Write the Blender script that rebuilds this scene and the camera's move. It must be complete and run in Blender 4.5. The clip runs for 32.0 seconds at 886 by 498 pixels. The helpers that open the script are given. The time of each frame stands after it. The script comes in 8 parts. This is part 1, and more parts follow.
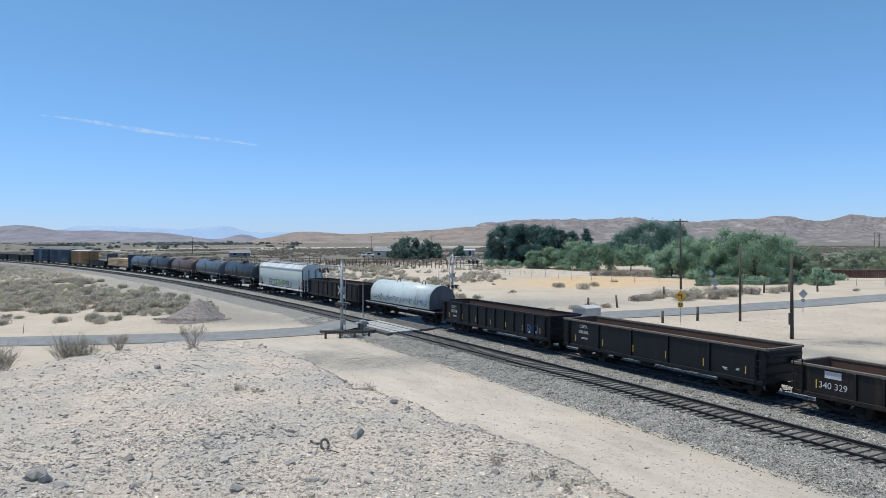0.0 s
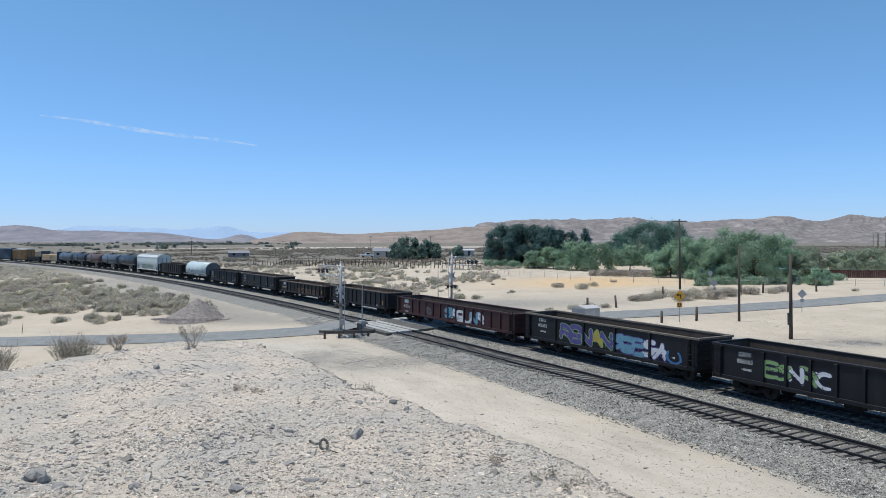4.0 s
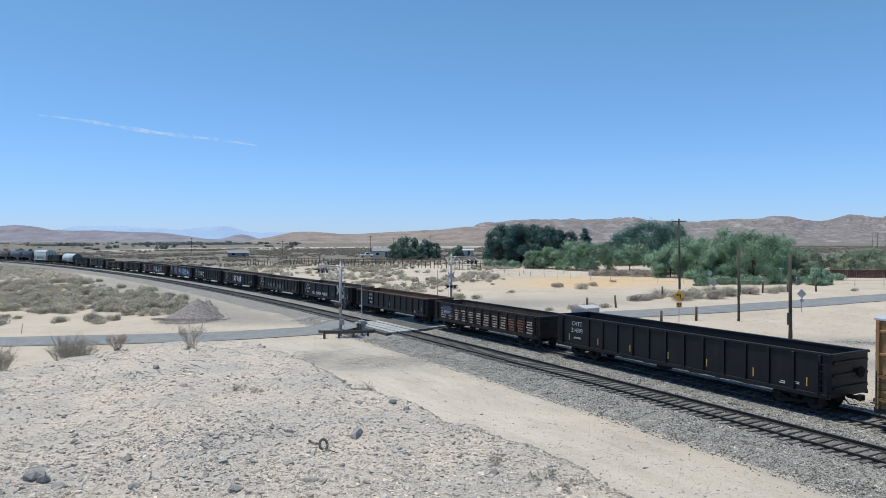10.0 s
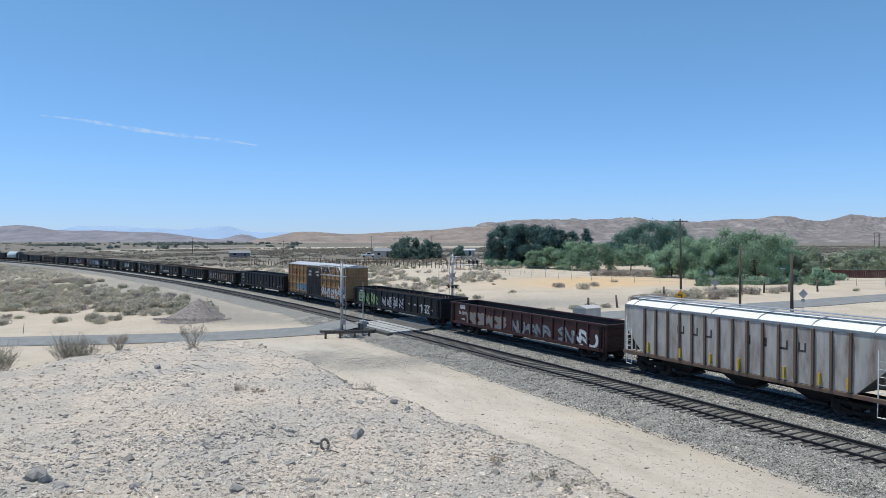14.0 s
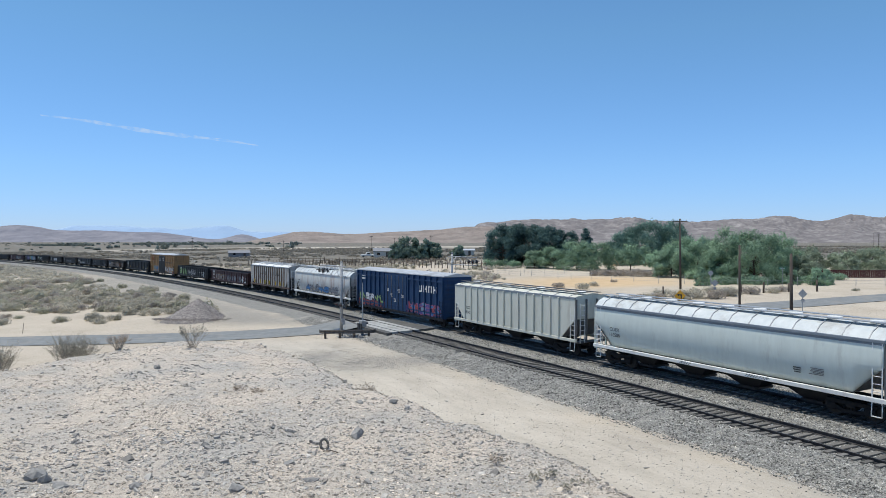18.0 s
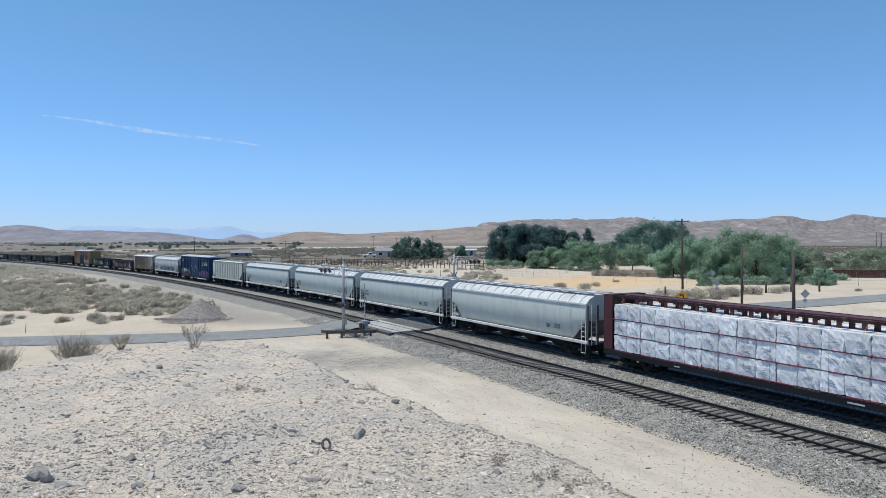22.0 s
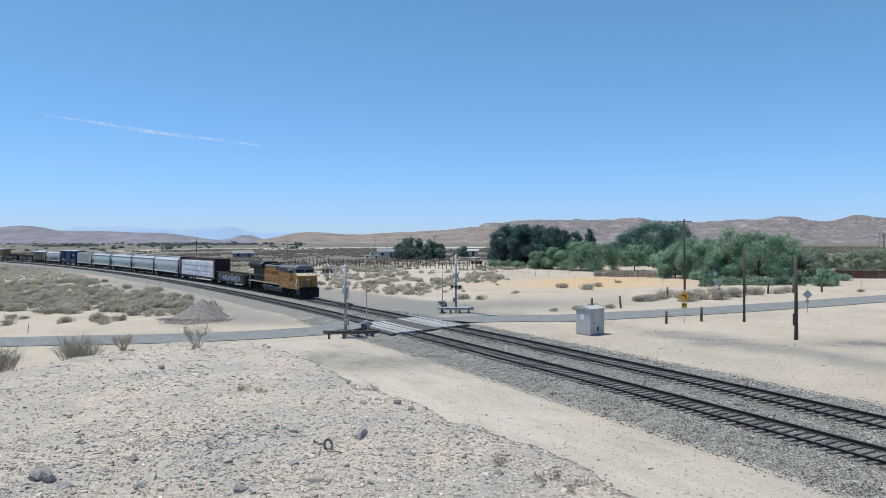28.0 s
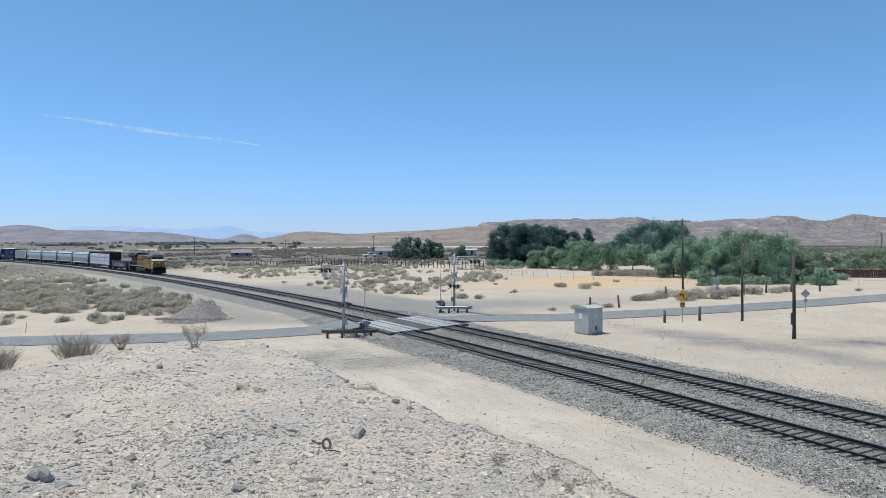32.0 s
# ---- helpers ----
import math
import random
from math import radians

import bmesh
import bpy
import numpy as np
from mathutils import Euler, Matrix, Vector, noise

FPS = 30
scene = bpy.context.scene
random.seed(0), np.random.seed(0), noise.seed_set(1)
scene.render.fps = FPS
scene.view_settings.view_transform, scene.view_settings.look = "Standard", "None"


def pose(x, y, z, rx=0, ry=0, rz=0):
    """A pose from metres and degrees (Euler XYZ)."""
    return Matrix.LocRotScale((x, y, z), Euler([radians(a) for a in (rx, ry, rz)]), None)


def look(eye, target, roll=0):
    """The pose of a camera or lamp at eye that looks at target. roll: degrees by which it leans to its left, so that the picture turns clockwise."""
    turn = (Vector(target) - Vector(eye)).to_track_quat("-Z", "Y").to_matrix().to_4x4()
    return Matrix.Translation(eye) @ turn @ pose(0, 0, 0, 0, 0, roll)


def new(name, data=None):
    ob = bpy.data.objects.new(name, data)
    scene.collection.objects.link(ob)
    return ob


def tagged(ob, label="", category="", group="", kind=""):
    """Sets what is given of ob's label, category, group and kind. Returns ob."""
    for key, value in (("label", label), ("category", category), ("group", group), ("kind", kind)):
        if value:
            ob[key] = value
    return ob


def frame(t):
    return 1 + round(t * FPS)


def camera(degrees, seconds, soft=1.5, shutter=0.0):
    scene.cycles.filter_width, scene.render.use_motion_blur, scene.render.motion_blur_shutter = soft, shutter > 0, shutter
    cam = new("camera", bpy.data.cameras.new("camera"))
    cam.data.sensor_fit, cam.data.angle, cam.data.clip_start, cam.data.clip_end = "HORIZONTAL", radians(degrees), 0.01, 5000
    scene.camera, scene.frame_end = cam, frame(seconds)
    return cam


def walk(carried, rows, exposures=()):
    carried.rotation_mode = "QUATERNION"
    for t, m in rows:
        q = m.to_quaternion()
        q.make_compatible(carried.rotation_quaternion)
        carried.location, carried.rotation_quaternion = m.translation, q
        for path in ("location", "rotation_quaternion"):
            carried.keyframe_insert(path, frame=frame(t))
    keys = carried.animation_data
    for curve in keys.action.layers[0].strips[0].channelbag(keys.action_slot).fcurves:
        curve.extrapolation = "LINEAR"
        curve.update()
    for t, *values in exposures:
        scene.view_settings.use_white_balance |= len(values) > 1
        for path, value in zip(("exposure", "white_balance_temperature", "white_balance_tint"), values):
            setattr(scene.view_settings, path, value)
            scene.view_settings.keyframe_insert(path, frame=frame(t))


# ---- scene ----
# ---- camera: on a bank above the line, hand-held, almost still ----
cam = camera(65.03, 32.0, soft=0.75)
EYE = (0.0, 0.0, 9.188)
SWAY = [(0, -3.2, .4), (.5, -4.9, .4), (1, -4.2, .3), (1.5, -1.8, .5), (2, -3.0, .5), (2.5, -.7, .4), (3, -3.3, .9), (3.5, -4.9, .7),
        (5.5, -3.5, .4), (6, -6.2, .9), (6.5, -3.5, .5), (7, -3.0, .5), (7.5, -4.4, .5), (8, -4.1, .4), (8.5, -4.9, .4), (9, -5.4, .4),
        (9.5, -4.9, .4), (10, -5.3, .4), (10.5, -4.6, .5), (11, -4.3, .5), (11.5, -4.4, .4), (12, -3.2, .5), (12.5, -3.2, .5)]
SWAY += [(13, -4.9, .5), (13.5, -4.0, .3), (14, -3.2, .4), (14.5, -1.9, .3), (16.5, -3.3, .3), (17, -3.2, .3), (17.5, -4.1, .3),
         (18, -3.9, .3), (18.5, -3.5, .3), (19, -3.2, .3), (19.5, -3.0, .3), (20, -1.8, .3), (20.5, -1.2, .1), (21, -2.9, .3),
         (21.5, -2.6, .3), (22, -.5, .3), (22.5, .1, .3), (23, -2.6, .4), (23.5, -3.9, .3), (24, -.8, .3), (24.5, -1.1, .2)]
SWAY += [(25, 2.9, .3), (25.5, 2.9, .9), (27.5, 1.5, 1.1), (28, 2.8, 1.2), (28.5, 2.9, 1.1), (29, 3.5, 1.2), (29.5, 2.6, .2),
         (30, .1, 0), (30.5, 0, 0), (31, 0, 0), (31.5, 0, 0), (32, 0, 0)]
LENS = 1230.0
# a small turn of the wrist: the sway is given in thousandths of the lens's reach
walk(cam, [(t, look(EYE, (EYE[0] - dx / LENS * 100, 100, EYE[2] + (dy - 14.0) / LENS * 100))) for t, dx, dy in SWAY])

# ---- daylight ----
SUN_EL, SUN_AZ = radians(75), radians(280)      # azimuth of the sun, clockwise from +y
world = bpy.data.worlds.new("sky")
scene.world = world
world.use_nodes = True
wn = world.node_tree.nodes
sky = wn.new("ShaderNodeTexSky")
sky.sky_type = "NISHITA"
sky.sun_disc = False
sky.sun_elevation, sky.sun_rotation = SUN_EL, SUN_AZ
sky.altitude, sky.air_density, sky.dust_density, sky.ozone_density = 0, 1.0, 0.0, 3.0
wn["Background"].inputs["Strength"].default_value = 0.116
tint = wn.new("ShaderNodeMix")                  # the camera's cool rendering of a clear sky
tint.data_type, tint.blend_type = "RGBA", "MULTIPLY"
tint.inputs["Factor"].default_value = 1.0
way = wn.new("ShaderNodeTexCoord")
height = wn.new("ShaderNodeSeparateXYZ")
haze = wn.new("ShaderNodeValToRGB")             # thin blue haze low over the plain
haze.color_ramp.elements[0].position, haze.color_ramp.elements[1].position = 0.0, 0.28
haze.color_ramp.elements.new(0.10).color = (0.585, 0.825, 1.19, 1)
haze.color_ramp.elements[0].color, haze.color_ramp.elements[2].color = (0.49, 0.68, 1.24, 1), (0.68, 0.965, 1.10, 1)
world.node_tree.links.new(way.outputs["Generated"], height.inputs[0])
world.node_tree.links.new(height.outputs["Z"], haze.inputs[0])
world.node_tree.links.new(haze.outputs[0], tint.inputs["B"])
world.node_tree.links.new(sky.outputs[0], tint.inputs["A"])
world.node_tree.links.new(tint.outputs["Result"], wn["Background"].inputs[0])
sun_data = bpy.data.lights.new("sun", "SUN")
sun_data.energy, sun_data.angle, sun_data.color = 4.05, radians(0.55), (0.985, 0.95, 0.85)
sun = new("sun", sun_data)
sun_way = Vector((math.sin(SUN_AZ) * math.cos(SUN_EL), math.cos(SUN_AZ) * math.cos(SUN_EL), math.sin(SUN_EL)))
sun.matrix_world = look(sun_way * 300, (0, 0, 0))
scene.view_settings.exposure = 0.06

# ---- mesh helpers ----
class Mesh:
    """A plain mesh under construction: vertices, faces, and which faces are smooth."""

    def __init__(self):
        self.v, self.f, self.s = [], [], []

    def add(self, verts, faces, smooth=False):
        n = len(self.v)
        self.v.extend(verts)
        self.f.extend([tuple(i + n for i in f) for f in faces])
        self.s.extend([smooth] * len(faces))
        return self

    def box(self, x0, x1, y0, y1, z0, z1, bevel=0.0):
        if bevel <= 0:
            v = [(x, y, z) for x in (x0, x1) for y in (y0, y1) for z in (z0, z1)]
            return self.add(v, [(0, 1, 3, 2), (4, 6, 7, 5), (0, 4, 5, 1), (2, 3, 7, 6), (0, 2, 6, 4), (1, 5, 7, 3)])
        b, v = bevel, []
        for z, k in ((z0, b), (z0 + b, 0), (z1 - b, 0), (z1, b)):
            v += [(x0 + k, y0 + k, z), (x1 - k, y0 + k, z), (x1 - k, y1 - k, z), (x0 + k, y1 - k, z)]
        f = [(3, 2, 1, 0), (12, 13, 14, 15)]
        for r in range(3):
            f += [(r * 4 + i, r * 4 + (i + 1) % 4, r * 4 + 4 + (i + 1) % 4, r * 4 + 4 + i) for i in range(4)]
        return self.add(v, f)

    def tube(self, p0, p1, r0, r1=None, n=8, caps=True):
        r1 = r0 if r1 is None else r1
        a, b = Vector(p0), Vector(p1)
        w = (b - a).normalized()
        u = w.orthogonal().normalized()
        t = w.cross(u)
        v = []
        for c, r in ((a, r0), (b, r1)):
            v += [tuple(c + (u * math.cos(2 * math.pi * i / n) + t * math.sin(2 * math.pi * i / n)) * r) for i in range(n)]
        k = len(self.v)
        self.add(v, [(i, (i + 1) % n, n + (i + 1) % n, n + i) for i in range(n)], True)
        if caps:
            self.f += [tuple(k + i for i in reversed(range(n))), tuple(k + n + i for i in range(n))]
            self.s += [False, False]
        return self

    def rings(self, rings, closed=True, caps=True, smooth=False):
        """Joins rings of equal length, one after another."""
        n = len(rings[0])
        v = [p for r in rings for p in r]
        m = n if closed else n - 1
        f = [(k * n + i, k * n + (i + 1) % n, (k + 1) * n + (i + 1) % n, (k + 1) * n + i) for k in range(len(rings) - 1) for i in range(m)]
        base = len(self.v)
        self.add(v, f, smooth)
        if caps:
            self.f += [tuple(base + i for i in reversed(range(n))), tuple(base + (len(rings) - 1) * n + i for i in range(n))]
            self.s += [False, False]
        return self

    def prism(self, yz, x0, x1, smooth=False):
        return self.rings([[(x0, y, z) for y, z in yz], [(x1, y, z) for y, z in yz]], smooth=smooth)

    def path(self, pts, r, n=6):
        for a, b in zip(pts[:-1], pts[1:]):
            self.tube(a, b, r, n=n)
        return self

    def moved(self, m):
        self.v = [tuple(m @ Vector(p)) for p in self.v]
        return self

    def done(self, name):
        me = bpy.data.meshes.new(name)
        me.from_pydata(self.v, [], self.f)
        me.polygons.foreach_set("use_smooth", self.s)
        me.validate()
        return me


CACHE = {}


def part(name, mesh, material, parent, label="", at=None):
    """One mesh object under a thing or a part. mesh: a Mesh, or mesh data to be shared."""
    data = mesh.done(name) if isinstance(mesh, Mesh) else mesh
    if material is not None and not data.materials:
        data.materials.append(material)
    ob = new(name, data)
    ob.parent = parent
    if at is not None:
        ob.matrix_basis = at
    if label:
        ob["label"] = label
    return ob


def shared(key, maker):
    if key not in CACHE:
        CACHE[key] = maker()
    return CACHE[key]


def thing(name, m, label, category, group="", kind=""):
    ob = new(name)
    ob.empty_display_size = 0.3
    ob.matrix_basis = m
    return tagged(ob, label, category, group, kind)


def solid(name, mesh, material, m, label, category, group="", kind=""):
    data = mesh.done(name) if isinstance(mesh, Mesh) else mesh
    if material is not None and not data.materials:
        data.materials.append(material)
    ob = new(name, data)
    ob.matrix_basis = m
    return tagged(ob, label, category, group, kind)


def np_mesh(name, verts, faces, material, smooth=False):
    """A large mesh from arrays; all faces have the same number of corners."""
    verts, faces = np.asarray(verts, dtype=np.float32), np.asarray(faces, dtype=np.int32)
    me = bpy.data.meshes.new(name)
    k = faces.shape[1]
    me.vertices.add(len(verts))
    me.vertices.foreach_set("co", verts.ravel())
    me.loops.add(faces.size)
    me.loops.foreach_set("vertex_index", faces.ravel())
    me.polygons.add(len(faces))
    me.polygons.foreach_set("loop_start", np.arange(0, faces.size, k, dtype=np.int32))
    me.polygons.foreach_set("use_smooth", np.full(len(faces), smooth))
    me.update(calc_edges=True)
    me.materials.append(material)
    return me


# ---- materials ----
def surf(name, c1, c2, scale=3.0, rough=0.7, metal=0.0, bump=0.0, bump_scale=None, stretch=(1, 1, 1), grime=None, grime_amount=0.0,
         island=0.0, per_object=0.0, spec=0.4, grime_scale=0.6):
    """A painted, earthen or metal surface: two colours mixed by noise at two scales, stains of a third colour, and fine relief."""
    m = bpy.data.materials.new(name)
    m.use_nodes = True
    nt = m.node_tree
    N, L = nt.nodes, nt.links
    bsdf = N["Principled BSDF"]
    co = N.new("ShaderNodeTexCoord")
    mp = N.new("ShaderNodeMapping")
    mp.inputs["Scale"].default_value = stretch
    L.new(co.outputs["Object"], mp.inputs[0])
    n1 = N.new("ShaderNodeTexNoise")
    n1.inputs["Scale"].default_value = scale
    n1.inputs["Detail"].default_value = 8
    n1.inputs["Roughness"].default_value = 0.65
    L.new(mp.outputs[0], n1.inputs["Vector"])
    ramp = N.new("ShaderNodeValToRGB")
    ramp.color_ramp.elements[0].position, ramp.color_ramp.elements[1].position = 0.32, 0.68
    ramp.color_ramp.elements[0].color, ramp.color_ramp.elements[1].color = (*c1, 1), (*c2, 1)
    L.new(n1.outputs["Fac"], ramp.inputs[0])
    col = ramp.outputs[0]
    if grime is not None:
        n2 = N.new("ShaderNodeTexNoise")
        n2.inputs["Scale"].default_value = grime_scale
        n2.inputs["Detail"].default_value = 10
        n2.inputs["Roughness"].default_value = 0.7
        L.new(mp.outputs[0], n2.inputs["Vector"])
        r2 = N.new("ShaderNodeValToRGB")
        r2.color_ramp.elements[0].position, r2.color_ramp.elements[1].position = 0.62 - 0.3 * grime_amount, 0.82 - 0.2 * grime_amount
        L.new(n2.outputs["Fac"], r2.inputs[0])
        mix = N.new("ShaderNodeMix")
        mix.data_type = "RGBA"
        mix.inputs["B"].default_value = (*grime, 1)
        L.new(r2.outputs[0], mix.inputs["Factor"])
        L.new(col, mix.inputs["A"])
        col = mix.outputs["Result"]
    for src, k in ((N.new("ShaderNodeNewGeometry").outputs["Random Per Island"], island), (N.new("ShaderNodeObjectInfo").outputs["Random"], per_object)):
        if not k:
            continue
        mr = N.new("ShaderNodeMapRange")
        mr.inputs["To Min"].default_value, mr.inputs["To Max"].default_value = 1 - k, 1 + k
        L.new(src, mr.inputs["Value"])
        hs = N.new("ShaderNodeHueSaturation")
        L.new(mr.outputs[0], hs.inputs["Value"])
        L.new(col, hs.inputs["Color"])
        col = hs.outputs[0]
    L.new(col, bsdf.inputs["Base Color"])
    bsdf.inputs["Roughness"].default_value = rough
    bsdf.inputs["Metallic"].default_value = metal
    bsdf.inputs["Specular IOR Level"].default_value = spec
    if bump:
        n3 = N.new("ShaderNodeTexNoise")
        n3.inputs["Scale"].default_value = bump_scale or scale * 6
        n3.inputs["Detail"].default_value = 6
        L.new(mp.outputs[0], n3.inputs["Vector"])
        b = N.new("ShaderNodeBump")
        b.inputs["Strength"].default_value = min(1.0, bump * 10)
        b.inputs["Distance"].default_value = bump
        L.new(n3.outputs["Fac"], b.inputs["Height"])
        L.new(b.outputs[0], bsdf.inputs["Normal"])
    return m


def paint(name, c, grime=(0.10, 0.075, 0.055), amount=0.35, rough=0.55, fade=0.75):
    """Weathered car paint: faded patches, streaks that run down, rust and dust."""
    c1 = tuple(x * fade for x in c)
    return surf(name, c1, c, scale=1.6, rough=rough, bump=0.004, bump_scale=9, stretch=(1.6, 1.6, 0.35), grime=grime, grime_amount=amount, grime_scale=1.1, spec=.28)


def glass_mat(name, tint):
    m = bpy.data.materials.new(name)
    m.use_nodes = True
    b = m.node_tree.nodes["Principled BSDF"]
    b.inputs["Base Color"].default_value = (*tint, 1)
    b.inputs["Roughness"].default_value = 0.06
    b.inputs["IOR"].default_value = 1.5
    return m


M_BLACK = paint("black_car_paint", (0.0115, 0.0125, 0.0155), grime=(0.024, 0.021, 0.02), amount=0.15, fade=0.7)
M_BLACK_B = paint("faded_black_paint", (0.015, 0.016, 0.0185), grime=(0.032, 0.027, 0.024), amount=0.3)
M_BROWN = paint("worn_brown_black_paint", (0.018, 0.0155, 0.015), grime=(0.07, 0.04, 0.025), amount=0.4)
M_RED = paint("oxide_red_paint", (0.052, 0.021, 0.021), grime=(0.05, 0.032, 0.026), amount=0.3)
M_RUST = surf("rusty_inner_steel", (0.085, 0.05, 0.035), (0.16, 0.095, 0.062), scale=1.2, rough=0.9, bump=0.01, stretch=(1, 1, .5), grime=(0.05, 0.035, 0.03), grime_amount=.5)
M_INDARK = surf("dark_inner_steel", (0.055, 0.042, 0.034), (0.10, 0.075, 0.058), scale=1.1, rough=0.9, bump=0.01, grime=(0.03, 0.025, 0.022), grime_amount=.4)
M_CHORD = surf("dusty_top_rail", (0.10, 0.085, 0.07), (0.17, 0.145, 0.12), scale=2.5, rough=0.8)
M_TRUCK = surf("grimy_running_gear", (0.017, 0.0165, 0.017), (0.03, 0.028, 0.027), scale=4, rough=0.95, bump=0.006, spec=.08)
M_WHEEL = surf("wheel_steel", (0.016, 0.015, 0.015), (0.03, 0.028, 0.026), scale=6, rough=0.7)
M_HOP = paint("pale_grey_hopper_paint", (0.60, 0.65, 0.60), grime=(0.43, 0.45, 0.415), amount=0.18, rough=0.42, fade=0.9)
M_HOPB = paint("grey_hopper_paint", (0.575, 0.615, 0.57), grime=(0.38, 0.385, 0.35), amount=0.25, rough=0.45, fade=0.88)
M_HOPRUST = paint("rust_streaked_hopper_paint", (0.60, 0.60, 0.57), grime=(0.30, 0.16, 0.11), amount=0.45, rough=0.5, fade=0.85)
M_HOPROOF = surf("white_hopper_roof", (0.60, 0.60, 0.57), (0.74, 0.74, 0.71), scale=1.5, rough=0.6, grime=(0.42, 0.38, 0.33), grime_amount=0.45)
M_HOPSLOPE = surf("pale_roof_slope", (0.46, 0.49, 0.49), (0.60, 0.62, 0.61), scale=1.5, rough=0.5, grime=(0.33, 0.31, 0.28), grime_amount=0.3)
M_EAVE = surf("blue_grey_eave_and_shade", (0.15, 0.18, 0.21), (0.22, 0.25, 0.285), scale=3, rough=0.8, stretch=(.4, 1, 1))
M_SOO = paint("brown_streaked_white_sides", (0.46, 0.44, 0.41), grime=(0.20, 0.155, 0.125), amount=0.55, rough=0.65, fade=0.7)
M_SOORIB = paint("brown_ribs", (0.17, 0.115, 0.085), amount=0.5)
M_CRDX = paint("off_white_ribbed_paint", (0.62, 0.615, 0.53), grime=(0.45, 0.42, 0.34), amount=0.3, fade=0.9)
# dark grey for car ends, with their shade put into the colour
M_HOPEND = paint("shade_painted_end_steel", (0.13, 0.135, 0.14), amount=0.4)
M_BOXY = paint("ochre_boxcar_paint", (0.34, 0.195, 0.085), grime=(0.16, 0.10, 0.055), amount=0.45, fade=0.8)
M_BOXBLUE = paint("deep_blue_boxcar_paint", (0.012, 0.045, 0.115), grime=(0.02, 0.035, 0.07), amount=0.25, fade=0.8)
M_BOXSLATE = paint("slate_blue_boxcar_paint", (0.055, 0.085, 0.125), amount=0.3)
M_ROOF = surf("galvanised_roof", (0.47, 0.48, 0.49), (0.6, 0.61, 0.62), scale=1.0, rough=0.5, metal=0.35, grime=(0.34, 0.32, 0.29), grime_amount=0.4, stretch=(1, .4, 1))
M_TANK = paint("black_tank_paint", (0.035, 0.045, 0.055), amount=0.2, rough=0.4)
M_TANKG = paint("grey_tank_paint", (0.10, 0.125, 0.15), amount=0.25, rough=0.4)
M_TANKBR = paint("brown_tank_paint", (0.12, 0.075, 0.065), amount=0.35, rough=0.45)
M_HOOD = paint("pale_blue_white_hood", (0.52, 0.6, 0.6), grime=(0.2, 0.2, 0.19), amount=0.3, rough=0.4, fade=0.9)
M_WHITE = surf("chalky_white_paint", (0.62, 0.62, 0.6), (0.78, 0.78, 0.76), scale=5, rough=0.6)
M_TEXT = surf("faded_white_lettering", (0.42, 0.42, 0.41), (0.62, 0.62, 0.6), scale=9, rough=0.7)
M_DTEXT = surf("black_lettering", (0.03, 0.03, 0.03), (0.06, 0.06, 0.06), scale=9, rough=0.7)
M_YEL = surf("yellow_reflector_paint", (0.5, 0.33, 0.03), (0.62, 0.43, 0.06), scale=7, rough=0.5)
M_LOCOY = paint("armour_yellow_paint", (0.41, 0.20, 0.036), grime=(0.23, 0.115, 0.03), amount=0.35, rough=0.45, fade=0.86)
M_LOCOG = paint("harbour_mist_grey_paint", (0.14, 0.15, 0.165), grime=(0.12, 0.12, 0.12), amount=0.35, fade=0.85)
M_LOCOSOOT = paint("sooty_rear_hood_paint", (0.02, 0.0175, 0.016), amount=0.3)
M_LOCORED = paint("red_lettering_paint", (0.23, 0.03, 0.02), amount=0.2)
M_FUEL = paint("dusty_fuel_tank_paint", (0.026, 0.026, 0.028), amount=0.4)
M_GLASS = glass_mat("cab_glass", (0.012, 0.016, 0.02))
M_WRAP = surf("white_lumber_wrap", (0.62, 0.635, 0.65), (0.86, 0.87, 0.88), scale=6, rough=0.4, bump=0.014, bump_scale=10, stretch=(1.6, 1, 1), grime=(0.42, 0.43, 0.45), grime_amount=0.12, grime_scale=9, per_object=0.14)
M_WRAPPRINT = surf("grey_wrap_print", (0.17, 0.18, 0.20), (0.34, 0.35, 0.38), scale=6, rough=0.7)
M_STRAP = surf("faded_red_strap", (0.16, 0.035, 0.045), (0.27, 0.07, 0.085), scale=6, rough=0.7)
M_BULK = paint("shade_darkened_maroon_paint", (0.03, 0.013, 0.016), amount=0.3)
M_BEAM = paint("dark_red_flatcar_paint", (0.085, 0.025, 0.03), amount=0.3)
M_LUMBER = surf("raw_lumber", (0.36, 0.25, 0.14), (0.5, 0.36, 0.21), scale=4, rough=0.8, stretch=(.2, 3, 6), per_object=0.12)
M_RAIL = surf("rail_steel", (0.022, 0.022, 0.026), (0.055, 0.05, 0.048), scale=2, rough=0.55, metal=0.3)
M_RAILTOP = surf("polished_rail_head", (0.09, 0.09, 0.095), (0.16, 0.16, 0.165), scale=5, rough=0.4, metal=0.7)
M_TIE = surf("weathered_timber_tie", (0.085, 0.08, 0.074), (0.19, 0.178, 0.16), scale=6, rough=0.9, bump=0.008, stretch=(.5, 4, 4), per_object=0.3)
M_CONC = surf("crossing_concrete", (0.27, 0.275, 0.27), (0.38, 0.385, 0.375), scale=2.2, rough=0.85, bump=0.004, grime=(0.26, 0.25, 0.235), grime_amount=0.4, per_object=0.08)
M_ASPH = surf("sun_bleached_asphalt", (0.16, 0.168, 0.168), (0.23, 0.238, 0.235), scale=1.1, rough=0.9, bump=0.004, bump_scale=60, grime=(0.28, 0.26, 0.225), grime_amount=0.3, grime_scale=.35)
